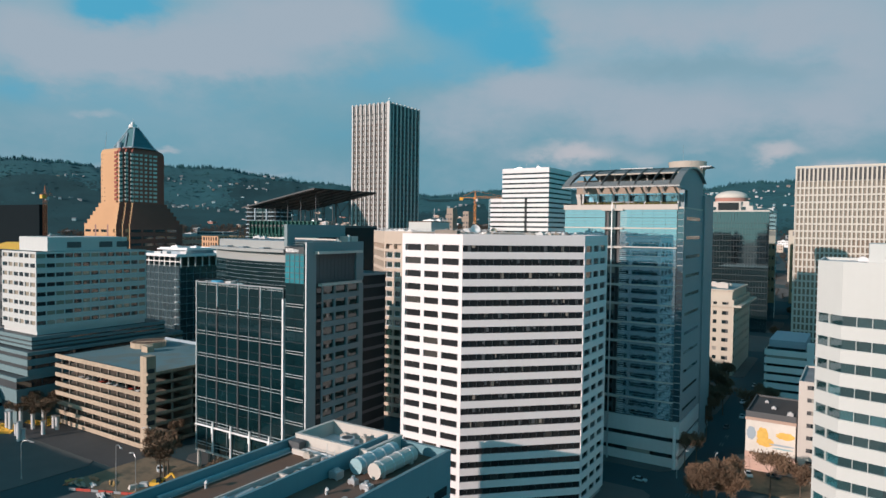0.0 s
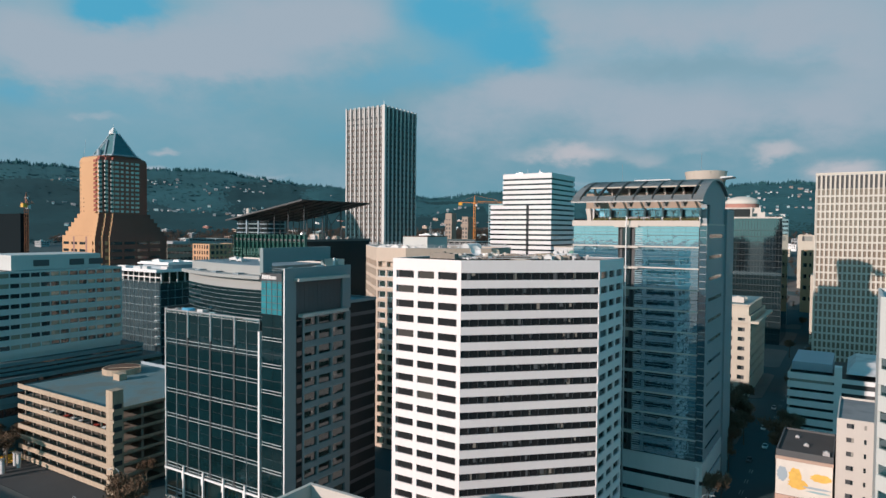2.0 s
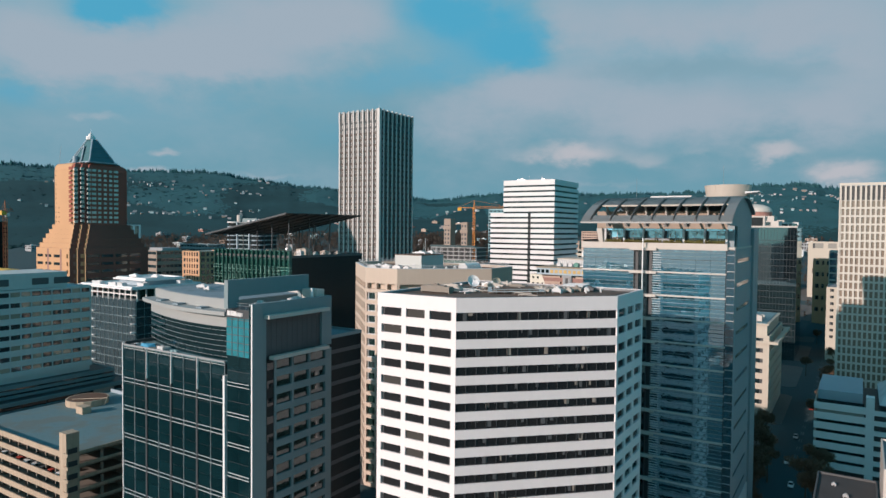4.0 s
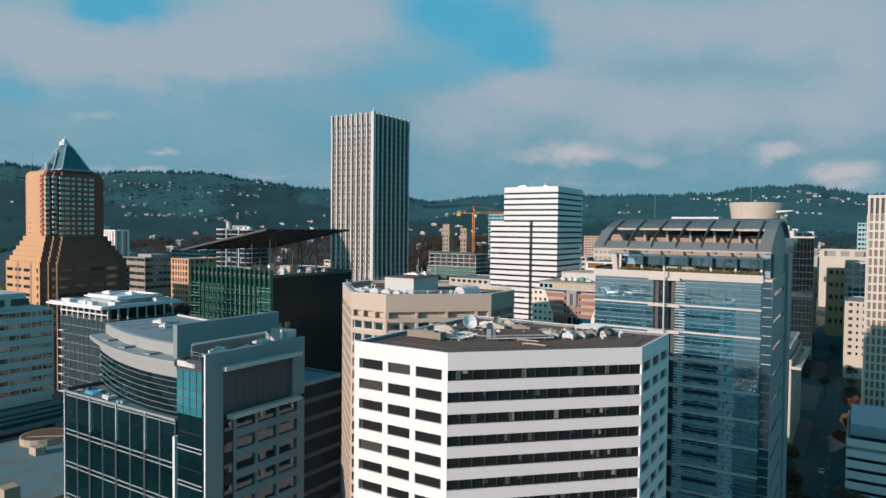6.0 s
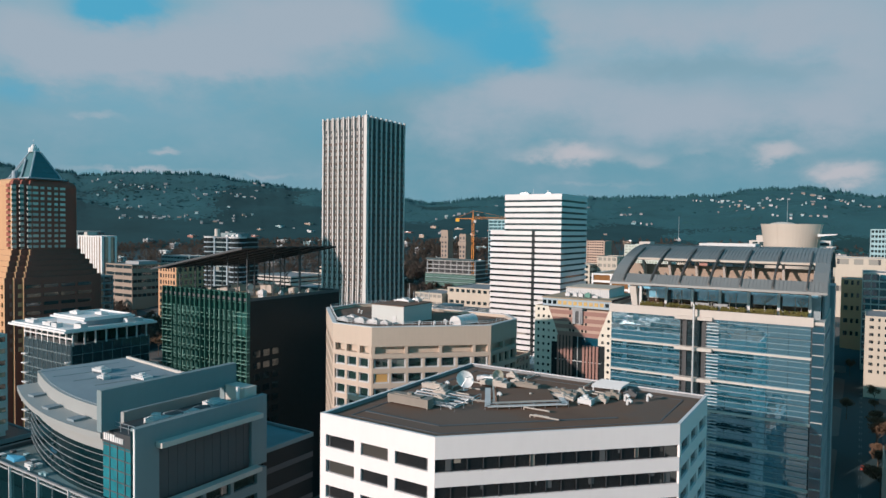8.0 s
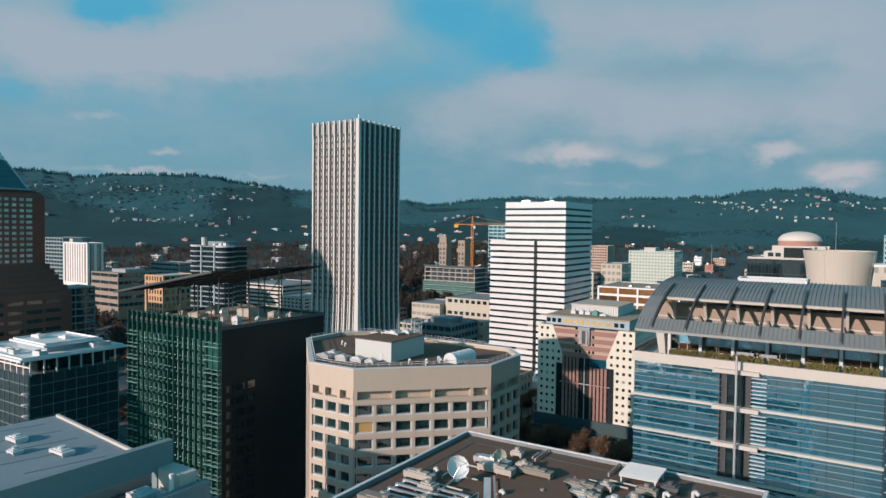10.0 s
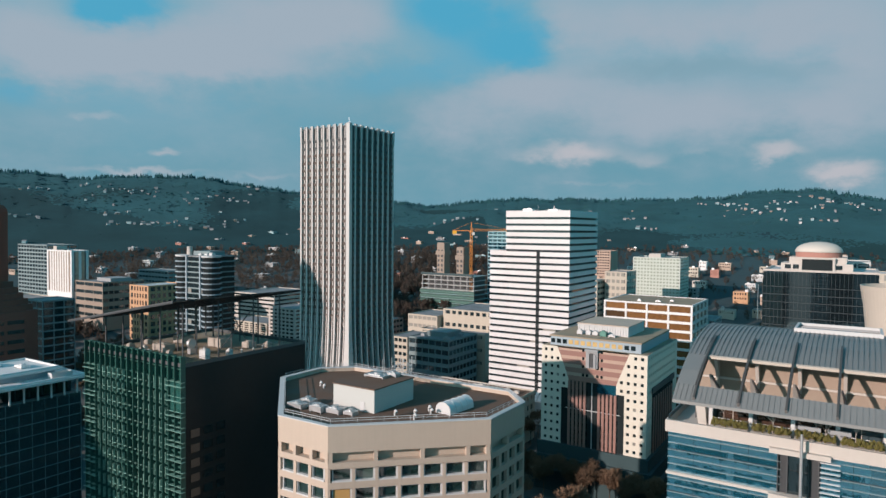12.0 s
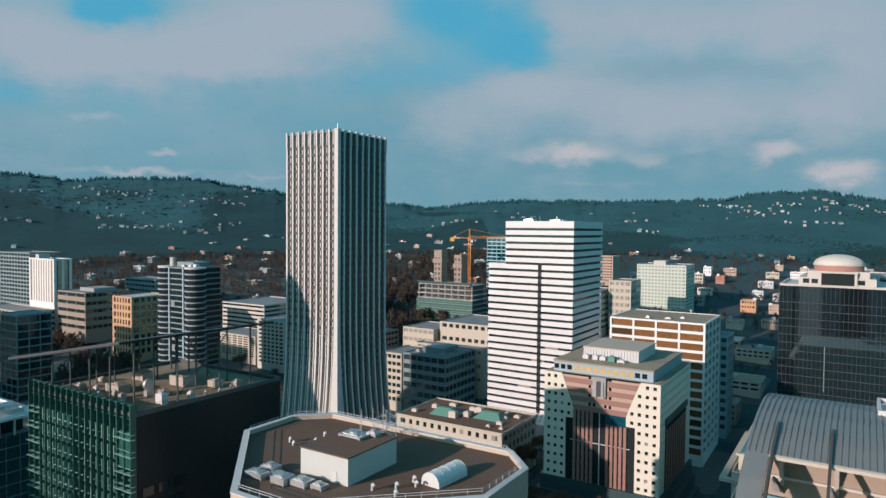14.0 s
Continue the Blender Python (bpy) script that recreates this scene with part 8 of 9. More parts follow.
def plant_trees():
    kinds = [bare_tree(s, h) for s, h in ((1, 13), (2, 16), (3, 11))]
    rnd = random.Random(8)
    spots = []
    for i, j in ((0, 2), (1, 2)):
        cx, cy = -44 + 79.3 * i, 17.5 + 79.3 * j
        for a in range(6):
            for b in range(6):
                spots.append((cx - 27 + a * 10.8 + rnd.uniform(-2, 2), cy - 27 + b * 10.8 + rnd.uniform(-2, 2)))
    for k in range(20):
        spots.append((rnd.choice((68.5, 81.5)), 95 + k * 19 + rnd.uniform(-3, 3)))
    spots += [(69, 75), (72, 79), (96, 62), (104, 58)]
    spots += [(-150 + k * 6, -24 + rnd.uniform(-3, 3)) for k in range(3)] + [(-158, -20), (-163, -26), (-153, -27), (-84, -8), (-80, 2), (-82, 12), (-79, -2), (-86, 20)]
    spots += [(rnd.uniform(-70, -28), rnd.uniform(-36, -22)) for _ in range(5)]
    for _ in range(46):
        spots.append((rnd.uniform(-470, -250), rnd.uniform(180, 330)))
    spots += [(-92 + 8 * k, 298 + rnd.uniform(-2, 4)) for k in range(9)] + [(-94, 240 + 9 * k) for k in range(7)]
    for x, y in spots:
        if any(a - 1 < x < b + 1 and c - 1 < y < d + 1 for a, b, c, d in TAKEN):
            continue
        t = copy_thing(rnd.choice(kinds), pose(x, y, land_z(x, y) + 0.1, 0, 0, rnd.uniform(0, 360)))
        s = rnd.uniform(1.0, 1.4) if -76 < x < 70 and 140 < y < 215 else rnd.uniform(0.75, 1.15)
        t.scale = (s, s, s)
        tagged(t, group="bare street trees")
    big = bare_tree(9, 15, label="broad bare plaza tree with dense brown twigs", dense=190, thick=0.005, fork=0.12, limb=0.26)
    for x, y in ((81, 40), (84.5, 43.5), (80.5, 45), (88, 46), (86, 50), (63, 120), (65, 131), (65, 143), (64, 156), (65, 170), (84, 128), (85, 142), (84, 160), (-72, 231), (-62, 229), (-52, 231), (-43, 230), (-34, 232), (-25, 229), (-16, 231), (-146, -7), (-143, 3), (-151, -13), (-178, 4), (-186, 8), (-170, -2)):
        t = copy_thing(big, pose(x, y, land_z(x, y) + 0.1, 0, 0, rnd.uniform(0, 360)))
        s = rnd.uniform(1.3, 1.5) if y > 200 else rnd.uniform(0.9, 1.15)
        t.scale = (s, s, s * 0.9)
        tagged(t, group="bare plaza trees")
    kinds.append(big)
    for k in kinds:
        for o in (*k.children_recursive, k):
            bpy.data.objects.remove(o)


for o in list(scene.objects):
    if o.type == "EMPTY" and o.children:
        cs = [(o.matrix_basis @ Vector(v)) for ch in o.children if ch.name.startswith(("core", "plinth", "wall", "tier", "lower_core", "slab")) for v in ch.bound_box]
        if cs:
            TAKEN.append((min(v.x for v in cs), max(v.x for v in cs), min(v.y for v in cs), max(v.y for v in cs)))
plant_trees()


# planting on the courthouse terrace
def terrace_planting():
    rnd = random.Random(12)
    for k, x in enumerate(terrace_x[:6]):
        wx, wy = court_x + x + 2.85, terrace_y + 1.9
        P = thing("planter_hedge", "low rusty hedge in a stone planter", "hedge", wx, wy, terrace_z + 0.55, group="terrace hedges")
        g = Geo()
        for _ in range(120):
            p = Vector((rnd.uniform(-2.4, 2.4), rnd.uniform(-0.6, 0.6), rnd.uniform(0, 0.8)))
            s = rnd.uniform(0.15, 0.32)
            g.loft([[p + Vector((s * math.cos(a), s * math.sin(a), 0)) for a in (0.3, 2.4, 4.5)], [p + Vector((0.3 * s * math.cos(a), 0.3 * s * math.sin(a), s * 1.5)) for a in (0.3, 2.4, 4.5)]])
        part("foliage", g, "hedge", P)
    for k, x in enumerate(terrace_x[:6]):
        t = bare_tree(30 + k, 4.2, "terrace_tree", "small bare tree in a terrace planter", dense=3, thick=0.006, fork=0.2, limb=0.26)
        t.matrix_basis = pose(court_x + x + 2.0 + (k % 3), terrace_y + 1.9, terrace_z + 0.5)
        tagged(t, group="terrace trees")
        for o in t.children:
            o.data.materials.clear()
            o.data.materials.append(M["greymetal"])


terrace_planting()


# ---------------------------------------------------------------- wooded hills and houses
def hillside():
    """Conifers and winter scrub on the hills, and in gaps between the far blocks."""
    rnd = np.random.RandomState(5)

    def place(az, r):
        return 40 + r * (0.843 * math.sin(az) - 0.537 * math.cos(az)), -9 + r * (0.537 * math.sin(az) + 0.843 * math.cos(az))

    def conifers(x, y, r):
        """Above 0 the brighter teal conifers grow; below it leafless woods."""
        # far and right-hand slopes take the brighter tone, as through haze
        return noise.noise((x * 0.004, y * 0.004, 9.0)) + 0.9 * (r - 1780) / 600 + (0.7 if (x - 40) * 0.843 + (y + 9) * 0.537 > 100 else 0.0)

    fir, scrub, street = Geo(), Geo(), Geo()
    # the closed canopy between the single crowns
    n1, n2 = 520, 120
    for j in range(n2):
        r = 1195 + (2390 - 1195) * (j / (n2 - 1)) ** 1.15
        for i in range(n1):
            az = -0.70 + 1.38 * i / (n1 - 1)
            x, y = place(az, r)
            bump = 2.2 * noise.noise((x * 0.05, y * 0.05, 1.0)) + 1.6 * noise.noise((x * 0.13, y * 0.13, 6.0))
            fir.v.append((x, y, land_z(x, y) + min(1.0, j / 6) * (3.6 + 0.4 * bump) - 2.5 * (j == 0)))
    scrub.v += fir.v
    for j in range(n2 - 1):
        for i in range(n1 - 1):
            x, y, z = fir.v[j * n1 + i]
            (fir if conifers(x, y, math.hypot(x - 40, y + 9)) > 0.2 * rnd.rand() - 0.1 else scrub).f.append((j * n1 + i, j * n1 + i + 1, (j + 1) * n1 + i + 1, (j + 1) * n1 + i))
    for k in range(30000):
        az = rnd.uniform(-0.68, 0.66)
        r = math.sqrt(rnd.uniform(1180 ** 2, 2420 ** 2))
        x, y = place(az, r)
        z = land_z(x, y) + (1.6 if r > 2130 else rnd.uniform(0.2, 1.7))
        if conifers(x, y, r) > 0.4 * rnd.rand() - 0.2:
            grove = noise.noise((x * 0.02, y * 0.02, 5.0))
            h = rnd.uniform(6, 9) * (1.05 + 0.35 * grove)
            w = h * rnd.uniform(0.9, 1.3)
            if r < 2130 or rnd.rand() > 0.5 + 0.3 * grove:
                clump(fir, rnd, x, y, z - h * 0.35, w, h * 0.62)
                continue
            h, w, z = h * rnd.uniform(1.2, 2.1), w * 0.4, z - h * 0.1
            n = len(fir.v)
            a0 = rnd.uniform(0, 6)
            fir.v += [(x + w * math.cos(a0 + i * 1.2566), y + w * math.sin(a0 + i * 1.2566), z + h * 0.12) for i in range(5)]
            fir.v += [(x + w * 0.6 * math.cos(a0 + 0.6 + i * 1.2566), y + w * 0.6 * math.sin(a0 + 0.6 + i * 1.2566), z + h * 0.5) for i in range(5)]
            fir.v.append((x + rnd.uniform(-1, 1), y, z + h))
            for i in range(5):
                j = (i + 1) % 5
                fir.f += [(n + i, n + j, n + 5 + i), (n + j, n + 5 + j, n + 5 + i), (n + 5 + i, n + 5 + j, n + 10)]
        else:
            h, w = rnd.uniform(5, 8), rnd.uniform(4, 6.5)
            clump(scrub, rnd, x, y, z - h * 0.35, w, h * 0.65)
    for k in range(7600):
        az, r = rnd.uniform(-0.68, 0.66), math.sqrt(rnd.uniform(480 ** 2, 1230 ** 2))
        x, y = place(az, r)
        if any(a - 4 < x < b + 4 and c - 4 < y < d + 4 for a, b, c, d in TAKEN) or y < 460 or (az > 0.15 and k % 4):
            continue
        brush(street, rnd, x, y, land_z(x, y) - 0.5, rnd.uniform(6, 12), 28)
    for x0, x1, y0, y1, n, h0, h1 in ((-760, -560, 352, 440, 150, 12, 20), (-620, -500, 232, 290, 130, 10, 17), (-540, -470, 340, 420, 70, 12, 18), (-470, -395, 232, 284, 60, 10, 15), (-330, -225, 440, 505, 90, 10, 16), (-480, -360, 500, 640, 140, 10, 16), (-172, -145, 380, 470, 40, 9, 14), (-420, -230, 560, 760, 160, 9, 15), (-330, -240, 150, 250, 60, 9, 14), (-560, -420, 640, 900, 160, 9, 15)):
        for k in range(n):
            x, y = rnd.uniform(x0, x1), rnd.uniform(y0, y1)
            if any(a - 2 < x < b + 2 and c - 2 < y < d + 2 for a, b, c, d in TAKEN):
                continue
            brush(street, rnd, x, y, land_z(x, y), rnd.uniform(h0, h1))
    # haze over the hills is put into both teal base colours
    tagged(part("forest", raw(fir, "forest"), islands("hazed_conifer_foliage", (0.043, 0.162, 0.188), 0.16)), "conifer forest on the hills, tinted teal for haze", "forest", kind="stuff")
    tagged(part("winter_woods", raw(scrub, "winter_woods"), islands("hazed_winter_wood", (0.023, 0.090, 0.105), 0.2)), "leafless woods and shrubs, tinted teal for haze", "woods", kind="stuff")
    tagged(part("far_street_trees", raw(street, "far_street_trees"), islands("rusty_twigs", (0.105, 0.078, 0.062), 0.5)), "rusty brown leafless trees between city blocks", "trees", kind="stuff")


def clump(g, rnd, x, y, z, w, h):
    """An uneven crown of a leafless tree, seen from far off."""
    n = len(g.v)
    for lvl, (f, zz) in enumerate(((0.45, 0.05), (1.0, 0.45), (0.75, 0.8))):
        for i in range(5):
            a = i * 1.2566 + lvl * 0.6
            q = f * w * rnd.uniform(0.6, 1.2)
            g.v.append((x + q * math.cos(a), y + q * math.sin(a), z + h * zz * rnd.uniform(0.85, 1.15)))
    g.v.append((x, y, z + h * rnd.uniform(0.9, 1.1)))
    for lvl in range(2):
        for i in range(5):
            a, b = n + lvl * 5 + i, n + lvl * 5 + (i + 1) % 5
            g.f += [(a, b, b + 5), (a, b + 5, a + 5)]
    g.f += [(n + 10 + i, n + 10 + (i + 1) % 5, n + 15) for i in range(5)]


def brush(g, rnd, x, y, z, h, twigs=64):
    """A leafless tree far off: a stem and a loose ball of upswept twigs."""
    w = h * rnd.uniform(0.32, 0.45)
    for k in range(twigs):
        a, t = rnd.uniform(0, 6.283), rnd.uniform(0, 1)
        r = w * math.sqrt(rnd.uniform(0.05, 1)) * math.sin(math.pi * (0.12 + 0.8 * t))
        px, py, pz = x + r * math.cos(a), y + r * math.sin(a), z + h * (0.22 + 0.68 * t)
        d = h * rnd.uniform(0.05, 0.10)
        n = len(g.v)
        g.v += [(px - d * math.sin(a), py + d * math.cos(a), pz), (px + d * math.sin(a), py - d * math.cos(a), pz + 0.3 * d), (px + d * math.cos(a), py + d * math.sin(a), pz + 2.2 * d)]
        g.f.append((n, n + 1, n + 2))
    n = len(g.v)
    g.v += [(x - 0.3, y, z), (x + 0.3, y, z), (x, y + 0.3, z), (x, y, z + 0.6 * h)]
    g.f += [(n, n + 1, n + 3), (n + 1, n + 2, n + 3), (n + 2, n, n + 3)]


def raw(g, name):
    me = bpy.data.meshes.new(name)
    me.from_pydata(g.v, [], g.f)
    me.polygons.foreach_set("use_smooth", [True] * len(g.f))
    return me


def islands(name, rgb, spread):
    """A foliage surface whose tone differs from tree to tree."""
    m = bpy.data.materials.new(name)
    m.use_nodes = True
    N = Nodes(m.node_tree)
    out, b = N.add("ShaderNodeOutputMaterial"), N.add("ShaderNodeBsdfPrincipled")
    N.link(b.outputs[0], out.inputs[0])
    geo = N.add("ShaderNodeNewGeometry")
    patch = N.noise(geo.outputs["Position"], 0.006, 4, 0.6)
    v = N.math("ADD", 1 - spread * 0.5, N.math("MULTIPLY", geo.outputs["Random Per Island"], spread))
    v = N.math("MULTIPLY", v, N.math("ADD", 0.6, N.math("MULTIPLY", patch, 0.8)))
    hsv = N.add("ShaderNodeHueSaturation")
    hsv.inputs["Color"].default_value = (*rgb, 1)
    N.link(v, hsv.inputs["Value"])
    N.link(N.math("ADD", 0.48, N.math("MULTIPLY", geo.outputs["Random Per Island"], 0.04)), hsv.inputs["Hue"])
    N.link(hsv.outputs[0], b.inputs["Base Color"])
    b.inputs["Roughness"].default_value = 0.95
    # normals are bent towards the slope to flatten crown contrast, as haze would
    soft = N.add("ShaderNodeVectorMath", op="MULTIPLY_ADD")
    N.link(geo.outputs["Normal"], soft.inputs[0])
    soft.inputs[1].default_value, soft.inputs[2].default_value = (0.32, 0.32, 0.32), (0.1, -0.35, 0.75)
    N.link(soft.outputs[0], b.inputs["Normal"])
    # thin needles and twigs let part of the light through
    leaf, both = N.add("ShaderNodeBsdfTranslucent"), N.add("ShaderNodeMixShader")
    N.link(hsv.outputs[0], leaf.inputs["Color"])
    both.inputs[0].default_value = 0.5
    N.link(b.outputs[0], both.inputs[1])
    N.link(leaf.outputs[0], both.inputs[2])
    N.link(both.outputs[0], out.inputs[0])
    return m


hillside()


def house(rnd, x, y, z, rz, wall, roof):
    w, d, h = rnd.uniform(1.6, 3.0) ** 2, rnd.uniform(4, 7), rnd.uniform(1.0, 3.2)
    T = thing("house", rnd.choice(("white hillside house with a pitched roof", "pale hillside house among conifers", "small gabled house on the wooded slope")), "house", x, y, z, rz, "hillside houses")
    part("wall", Geo().box(-w / 2, w / 2, -d / 2, d / 2, -7, h), wall, T)
    part("roof", Geo().loft([[(-w / 2 - 0.5, -d / 2 - 0.5, h), (-w / 2 - 0.5, d / 2 + 0.5, h), (-w / 2 - 0.5, 0, h + d * 0.3)], [(w / 2 + 0.5, -d / 2 - 0.5, h), (w / 2 + 0.5, d / 2 + 0.5, h), (w / 2 + 0.5, 0, h + d * 0.3)]]), roof, T)


# each hamlet: where it lies on the slope, and how many houses it has
HAMLETS = ((-1660, 794, 5), (-1647, 927, 5), (-1548, 929, 6), (-1487, 972, 4), (-1371, 1018, 3), (-1394, 1127, 5), (-1328, 1137, 4), (-1368, 822, 4), (-1267, 795, 7), (-1220, 830, 6), (-1116, 873, 4), (-1136, 961, 3), (-1394, 643, 4), (-1468, 1310, 3), (-297, 1870, 5), (-237, 1850, 5), (-184, 1762, 6), (-145, 1711, 5), (-108, 1839, 4), (-54, 1943, 5), (2, 1920, 7), (76, 1895, 8), (-432, 1598, 4), (-362, 1476, 4), (-53, 1578, 6), (-26, 1700, 3), (-700, 1560, 4), (-850, 1420, 5))


def houses():
    """Short rows of houses that follow the slope, and a few alone among the trees."""
    rnd = random.Random(17)
    for cx, cy, n in HAMLETS:
        r = math.hypot(cx - 40, cy + 9)
        tx, ty = (cy + 9) / r, -(cx - 40) / r
        for k in range(n + n // 3):
            u, v = (k - n / 2) * 13 + rnd.uniform(-10, 10), rnd.uniform(-24, 24)
            x, y = cx + tx * u + ty * v, cy + ty * u - tx * v
            house(rnd, x, y, land_z(x, y) + rnd.uniform(2.6, 5.0), math.degrees(math.atan2(ty, tx)) + rnd.uniform(-22, 22), rnd.choice(("whitegrey", "grey", "grey", "grey", "tealpale", "tealpale", "tandull")), rnd.choice(("roofpale", "roofgrey", "roofgrey", "roofgrey", "tealroof")))
    n = 0
    while n < 44:
        az, r = rnd.uniform(-0.62, 0.62), rnd.uniform(1150, 1900)
        x, y = 40 + r * (0.843 * math.sin(az) - 0.537 * math.cos(az)), -9 + r * (0.537 * math.sin(az) + 0.843 * math.cos(az))
        house(rnd, x, y, land_z(x, y) + rnd.uniform(2.0, 4.0), 32 + rnd.uniform(-25, 25), rnd.choice(("grey", "tealpale", "tanrose")), "roofgrey")
        n += 1


houses()


# ---------------------------------------------------------------- low city between the towers and the hills
def low_city():
    rnd = random.Random(23)
    for i in range(-12, 6):
        for j in range(4, 16):
            cx, cy = -44 + 79.3 * i, 17.5 + 79.3 * j
            if j < 5 and i > -3:
                continue
            side = (cx - 40) * 0.843 + (cy + 9) * 0.537
            deep = -(cx - 40) * 0.537 + (cy + 9) * 0.843
            if deep < 330 or abs(side / deep) > 0.72:
                continue
            slope = deep > 560
            busy = side > 60 and deep < 950
            if slope and not busy and rnd.random() < 0.25:
                continue
            for k in range(2 if busy else rnd.choice((1, 2, 2)) if deep < 760 else 1):
                w, d = (rnd.uniform(10, 20), rnd.uniform(9, 14)) if slope else (rnd.uniform(20, 34), rnd.uniform(18, 30))
                x, y = cx + (k - 0.5) * 30 + rnd.uniform(-4, 4), cy + rnd.uniform(-12, 12)
                if any(a < x + w / 2 + 3 and b > x - w / 2 - 3 and c < y + d / 2 + 3 and e > y - d / 2 - 3 for a, b, c, e in TAKEN):
                    continue
                h = rnd.choice((5, 6, 7, 9)) + 3 * busy if slope else rnd.choice((7, 9, 11, 13, 16))
                wall = rnd.choice(("whitegrey", "grey", "grey", "grey", "tanrose", "tealpale", "rosebrick")) if slope and not busy else rnd.choice(("creamstone", "creamstone", "palestone", "tanrose", "tanrose", "rosebrick", "orangepale", "whitegrey", "grey", "grey", "tan", "white"))
                roof = rnd.choice(("roofpale", "roofgrey", "roofgrey", "rooftan", "tealroof"))
                label = {"creamstone": "low cream stone city block", "palestone": "low pale stone city block", "tanrose": "low tan city block", "rosebrick": "low red brick city block", "orangepale": "low orange brick city block", "whitegrey": "low pale grey city block", "grey": "low grey concrete city block", "tan": "low tan concrete city block", "white": "low white rendered city block", "tealpale": "low pale teal city block"}[wall]
                T, z, a, b = plain("city_block", label, "building", x - w / 2, x + w / 2, y - d / 2, y + d / 2, land_z(x, y) + h, max(1, int(h / 4.2)), rnd.randint(4, 8), rnd.randint(3, 5), wall, roof=roof, fill=0.45, pier=1.3, skirt=1.5, group="low city blocks")
                roof_units(T, [(rnd.uniform(-6, 6), rnd.uniform(-5, 5), rnd.uniform(2, 5), rnd.uniform(2, 4), rnd.uniform(1, 2.6))], z, k)


low_city()


# ---------------------------------------------------------------- cars, lamps and the yard
def car(x, y, rz, paint, label):
    C = thing("parked_car", label, "car", x, y, land_z(x, y) + (0.2 if 66 < y < 86 and 70 < x < 108 else 0.03), rz, "parked cars")
    body = Geo().loft([[(sx * w, yy, zz) for sx, zz in ((-1, 0.3), (1, 0.3), (1, hh), (-1, hh))] for yy, w, hh in ((-2.2, 0.78, 0.62), (-2.0, 0.88, 0.8), (-0.8, 0.9, 0.88), (1.4, 0.9, 0.92), (2.1, 0.86, 0.86), (2.25, 0.78, 0.7))])
    part("body", body, paint, C)
    part("cabin", Geo().loft([[(-0.8, -0.9, 0.88), (0.8, -0.9, 0.88), (0.8, 1.7, 0.9), (-0.8, 1.7, 0.9)], [(-0.62, -0.2, 1.42), (0.62, -0.2, 1.42), (0.62, 1.1, 1.42), (-0.62, 1.1, 1.42)]]), "glassnight", C)
    part("roof_panel", Geo().box(-0.62, 0.62, -0.18, 1.08, 1.42, 1.46), paint, C)
    for sx in (-0.82, 0.82):
        for yy in (-1.35, 1.4):
            part("wheel", Geo().tube((sx - 0.1, yy, 0.31), (sx + 0.1, yy, 0.31), 0.31, 0.31, 12), "black", C)


for x, y, rz, paint, label in ((88, 79, 20, "white", "white parked car on the plaza"), (95, 82, 70, "darkgrey", "dark parked car on the plaza"), (60, 55, 90, "tealpale", "pale teal car in the street"), (73, 130, 0, "darkgrey", "dark car in the narrow street"), (76, 150, 0, "white", "white car in the narrow street"), (73, 210, 0, "whitegrey", "silver car in the narrow street"), (76, 262, 0, "red", "red car in the narrow street"), (-70, -24, 60, "white", "white car beside the building plot"), (72.6, 175, 0, "white", "white van-like car in the street")):
    car(x, y, rz, paint, label)
for k in range(9):
    car(-134 + k * 4.6, -12.5, 0, ("white", "whitegrey", "darkgrey", "red")[k % 4], "parked car behind the garage wall")
    o = [t for t in scene.objects if t.name.startswith("parked_car") and t.type == "EMPTY"][-1]
    o.location.z = 12 + 1 + 3.6 * 5


def street_lamp(x, y, rz, h, label):
    L = thing("street_lamp", label, "lamp", x, y, land_z(x, y) + 0.05, rz, "street lamps")
    part("pole", Geo().tube((0, 0, 0), (0, 0, h), 0.11, 0.07, 8).tube((0, 0, 0), (0, 0, 0.5), 0.2, 0.2, 8), "steel", L)
    g = Geo()
    pts = [(0, 0, h), (0.8, 0, h + 0.9), (2.0, 0, h + 1.1), (3.4, 0, h + 0.7)]
    for a, b in zip(pts, pts[1:]):
        g.tube(a, b, 0.08, n=6)
    part("arm", g, "steel", L)
    part("head", Geo().box(3.0, 4.0, -0.2, 0.2, h + 0.52, h + 0.7), "whitegrey", L)


for x, y, rz, h in ((-66, -41, -10, 13), (-61, -38, 170, 10), (-98, -52, 30, 11), (80, 66, 90, 8), (69, 64, 40, 8), (-86, -16, 200, 8)):
    street_lamp(x, y, rz, h, "grey steel street lamp with a curved arm")


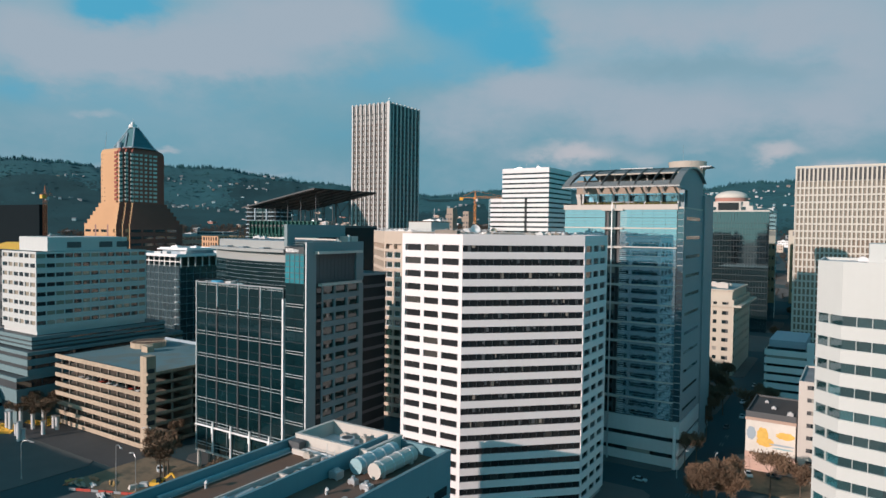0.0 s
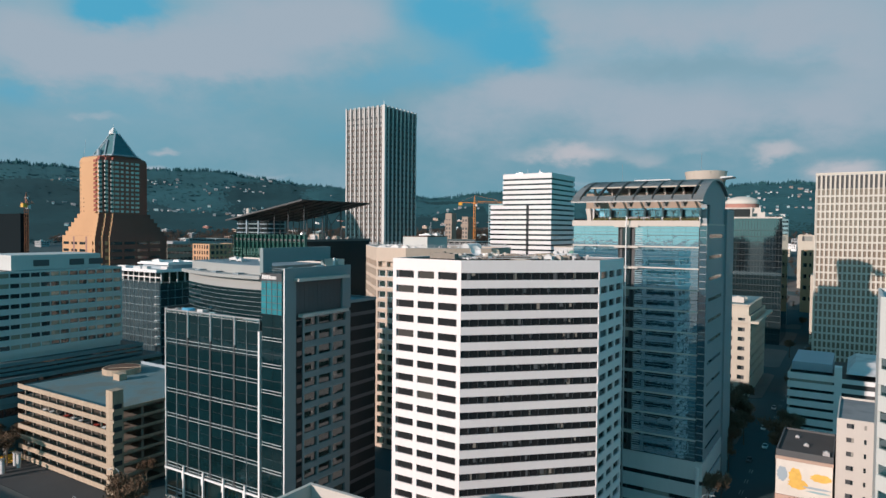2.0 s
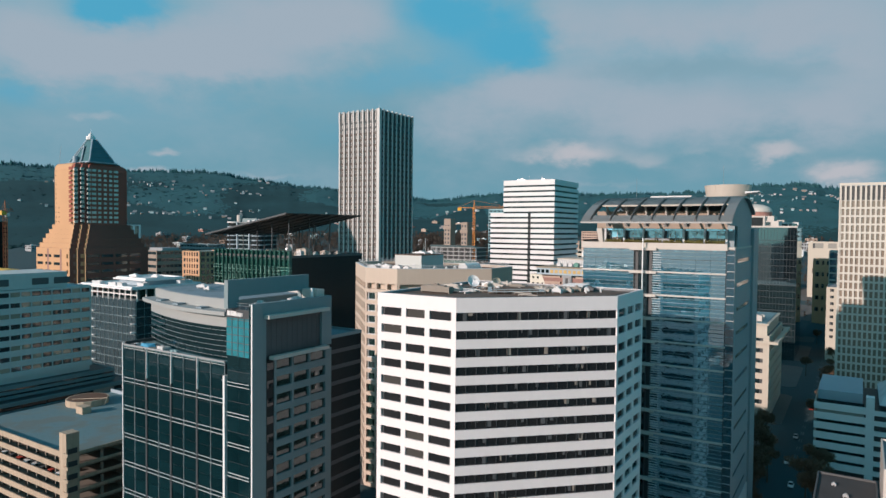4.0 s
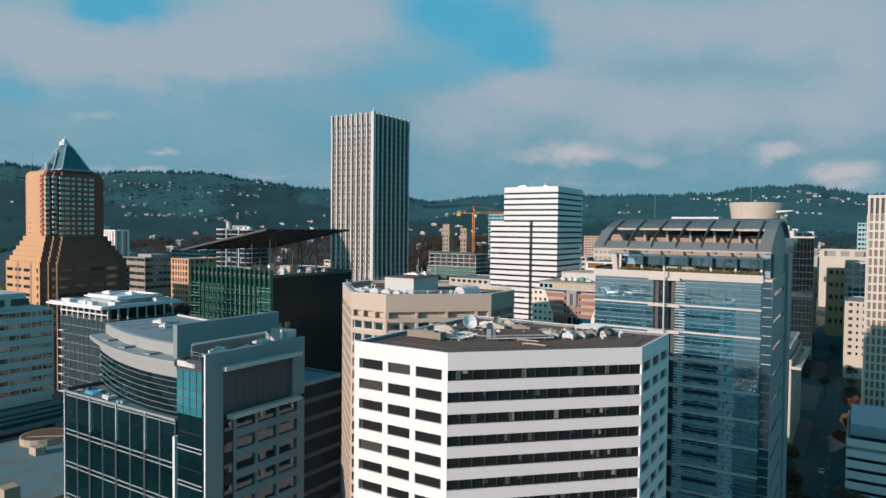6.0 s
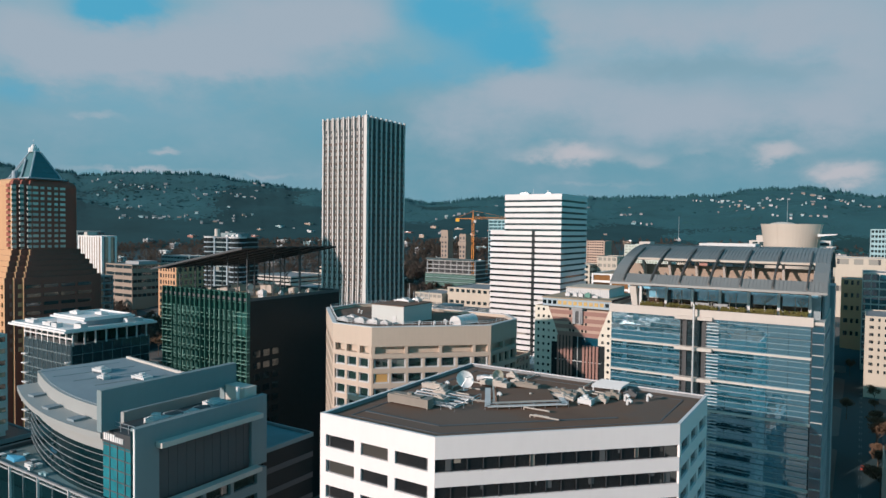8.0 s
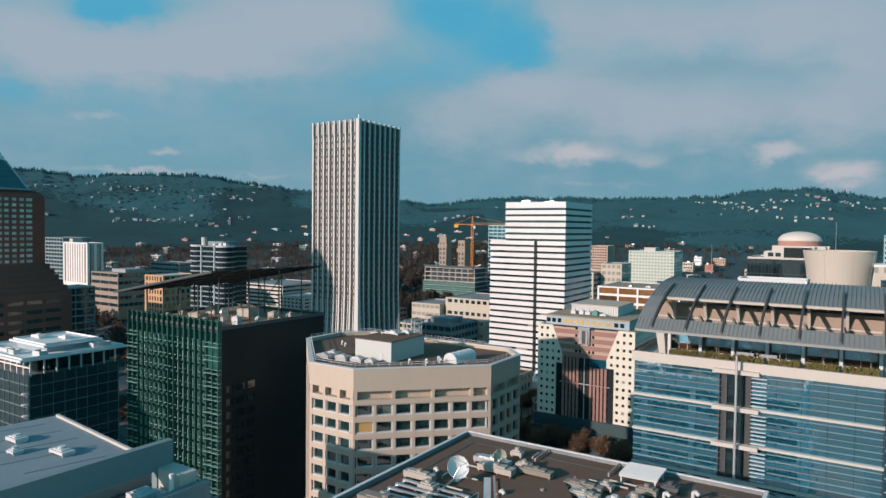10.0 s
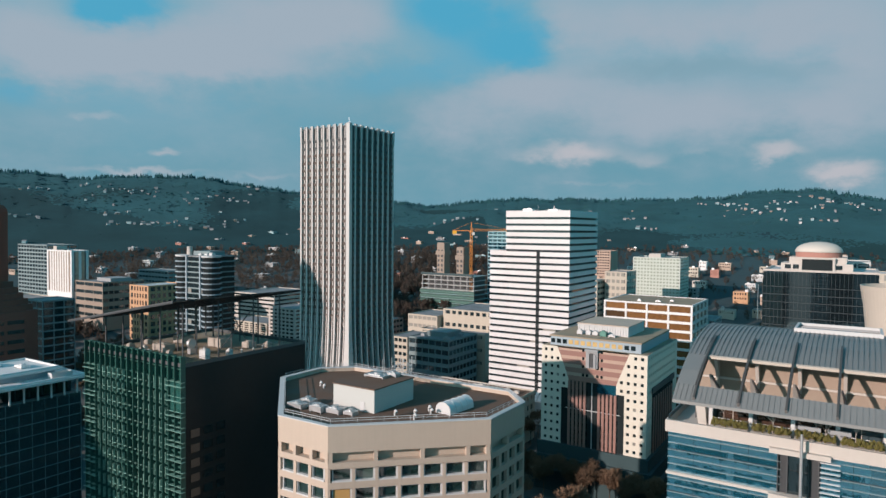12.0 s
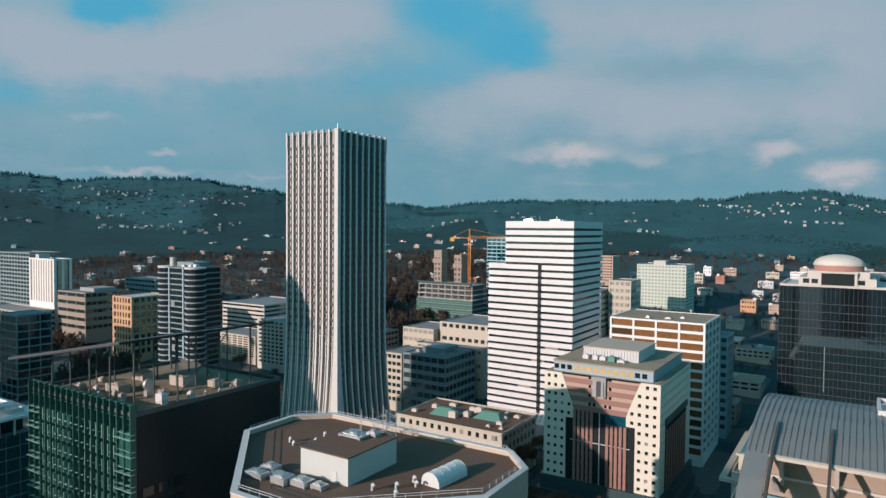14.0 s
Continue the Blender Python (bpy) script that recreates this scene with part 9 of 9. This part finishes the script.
def site_yard():
    rnd = random.Random(31)
    for k in range(13):
        x, y = -160 + rnd.uniform(0, 24), -36 + rnd.uniform(0, 24)
        P = thing("concrete_pile", "pale upright concrete pile in a building pit", "pile", x, y, land_z(x, y), group="building pit piles")
        h = rnd.uniform(4, 8)
        part("shaft", Geo().tube((0, 0, 0), (0, 0, h), 0.7, 0.7, 12), "whitegrey", P)
        part("collar", Geo().tube((0, 0, h), (0, 0, h + 0.3), 0.95, 0.95, 12), "steel", P)
    for k in range(9):
        x, y = -164 + rnd.uniform(0, 18), -36 + rnd.uniform(0, 22)
        B = thing("formwork_stack", "stack of yellow timber formwork beams", "timber", x, y, land_z(x, y) + 0.2, rnd.uniform(0, 90), "formwork stacks")
        for j in range(4):
            part("beam", Geo().box(-4, 4, -1.6 + j * 0.9, -1.1 + j * 0.9, 0.3 * (j % 2), 0.3 * (j % 2) + 0.3), "yellow", B)
    L = plain("low_building", "low teal-walled building with a flat roof", "building", -206, -171, -36, -8, 24.5, 2, 9, 4, "tealpale", roof="roofgrey", fill=0.5, pier=2.4, skirt=2)
    E = thing("digger", "yellow tracked digger with a raised boom", "excavator", -58, -33, land_z(-58, -33) + 0.2, 30)
    part("track", Geo().box(-2, 2, -1.5, -0.9, 0, 0.8), "black", E)
    part("track", Geo().box(-2, 2, 0.9, 1.5, 0, 0.8), "black", E)
    part("body", Geo().box(-1.8, 1.2, -1.2, 1.2, 0.9, 2.0), "yellow", E)
    part("cab", Geo().box(0.2, 1.4, -1.2, 0, 2.0, 3.2), "glassdark", E)
    part("boom", Geo().beam((1.0, 0.4, 1.8), (4.2, 0.4, 4.4), 0.4, 0.6).beam((4.2, 0.4, 4.4), (6.2, 0.4, 1.6), 0.35, 0.5), "yellow", E)
    part("bucket", Geo().box(5.8, 6.8, -0.2, 1.0, 0.9, 1.8), "darkgrey", E)
    F = thing("site_fence", "red and white site fence", "fence", -66, -44, 12.1, 24)
    for k in range(12):
        part("fence_panel", Geo().box(k * 2.4 - 12, k * 2.4 - 9.8, -0.05, 0.05, 0.3, 1.1), "red" if k % 3 else "grey", F)
    for k in range(24):
        x, y = rnd.uniform(-84, -46), rnd.uniform(-52, -38)
        D = thing("debris_heap", rnd.choice(("low heap of broken timber and rubble", "rusty steel and boards on bare soil")), "rubble", x, y, land_z(x, y) + 0.15, rnd.uniform(0, 180), "yard rubble")
        g = Geo()
        for j in range(7):
            a, b = rnd.uniform(-2, 2), rnd.uniform(-1, 1)
            w, d, h = rnd.uniform(0.3, 1.6), rnd.uniform(0.1, 0.4), rnd.uniform(0.1, 0.5)
            g.loft([[(a - w, b - d, 0), (a + w, b - d, 0), (a + w, b + d, 0), (a - w, b + d, 0)], [(a - w * 0.9, b - d, h), (a + w * 0.8, b - d * 0.7, h * 1.6), (a + w * 0.9, b + d, h * 1.2), (a - w, b + d * 0.8, h)]])
        part("rubble", g, rnd.choice(("rust", "concretewarm", "whitegrey", "mortar", "ochreboard")), D)
    for k in range(10):
        x, y = rnd.uniform(-70, -24), rnd.uniform(-40, -20)
        S = thing("material_pile", rnd.choice(("pallet of pale building blocks", "heap of pale gravel on bare soil")), "pile", x, y, land_z(x, y) + 0.18, rnd.uniform(0, 90), "building plot piles")
        part("heap", Geo().loft([[(-1.4, -1, 0), (1.4, -1, 0), (1.4, 1, 0), (-1.4, 1, 0)], [(-1.1, -0.8, 1.1), (1.0, -0.7, 1.2), (1.1, 0.8, 1.0), (-1.0, 0.7, 1.1)]]), rnd.choice(("palestone", "whitegrey", "concretewarm")), S)


site_yard()
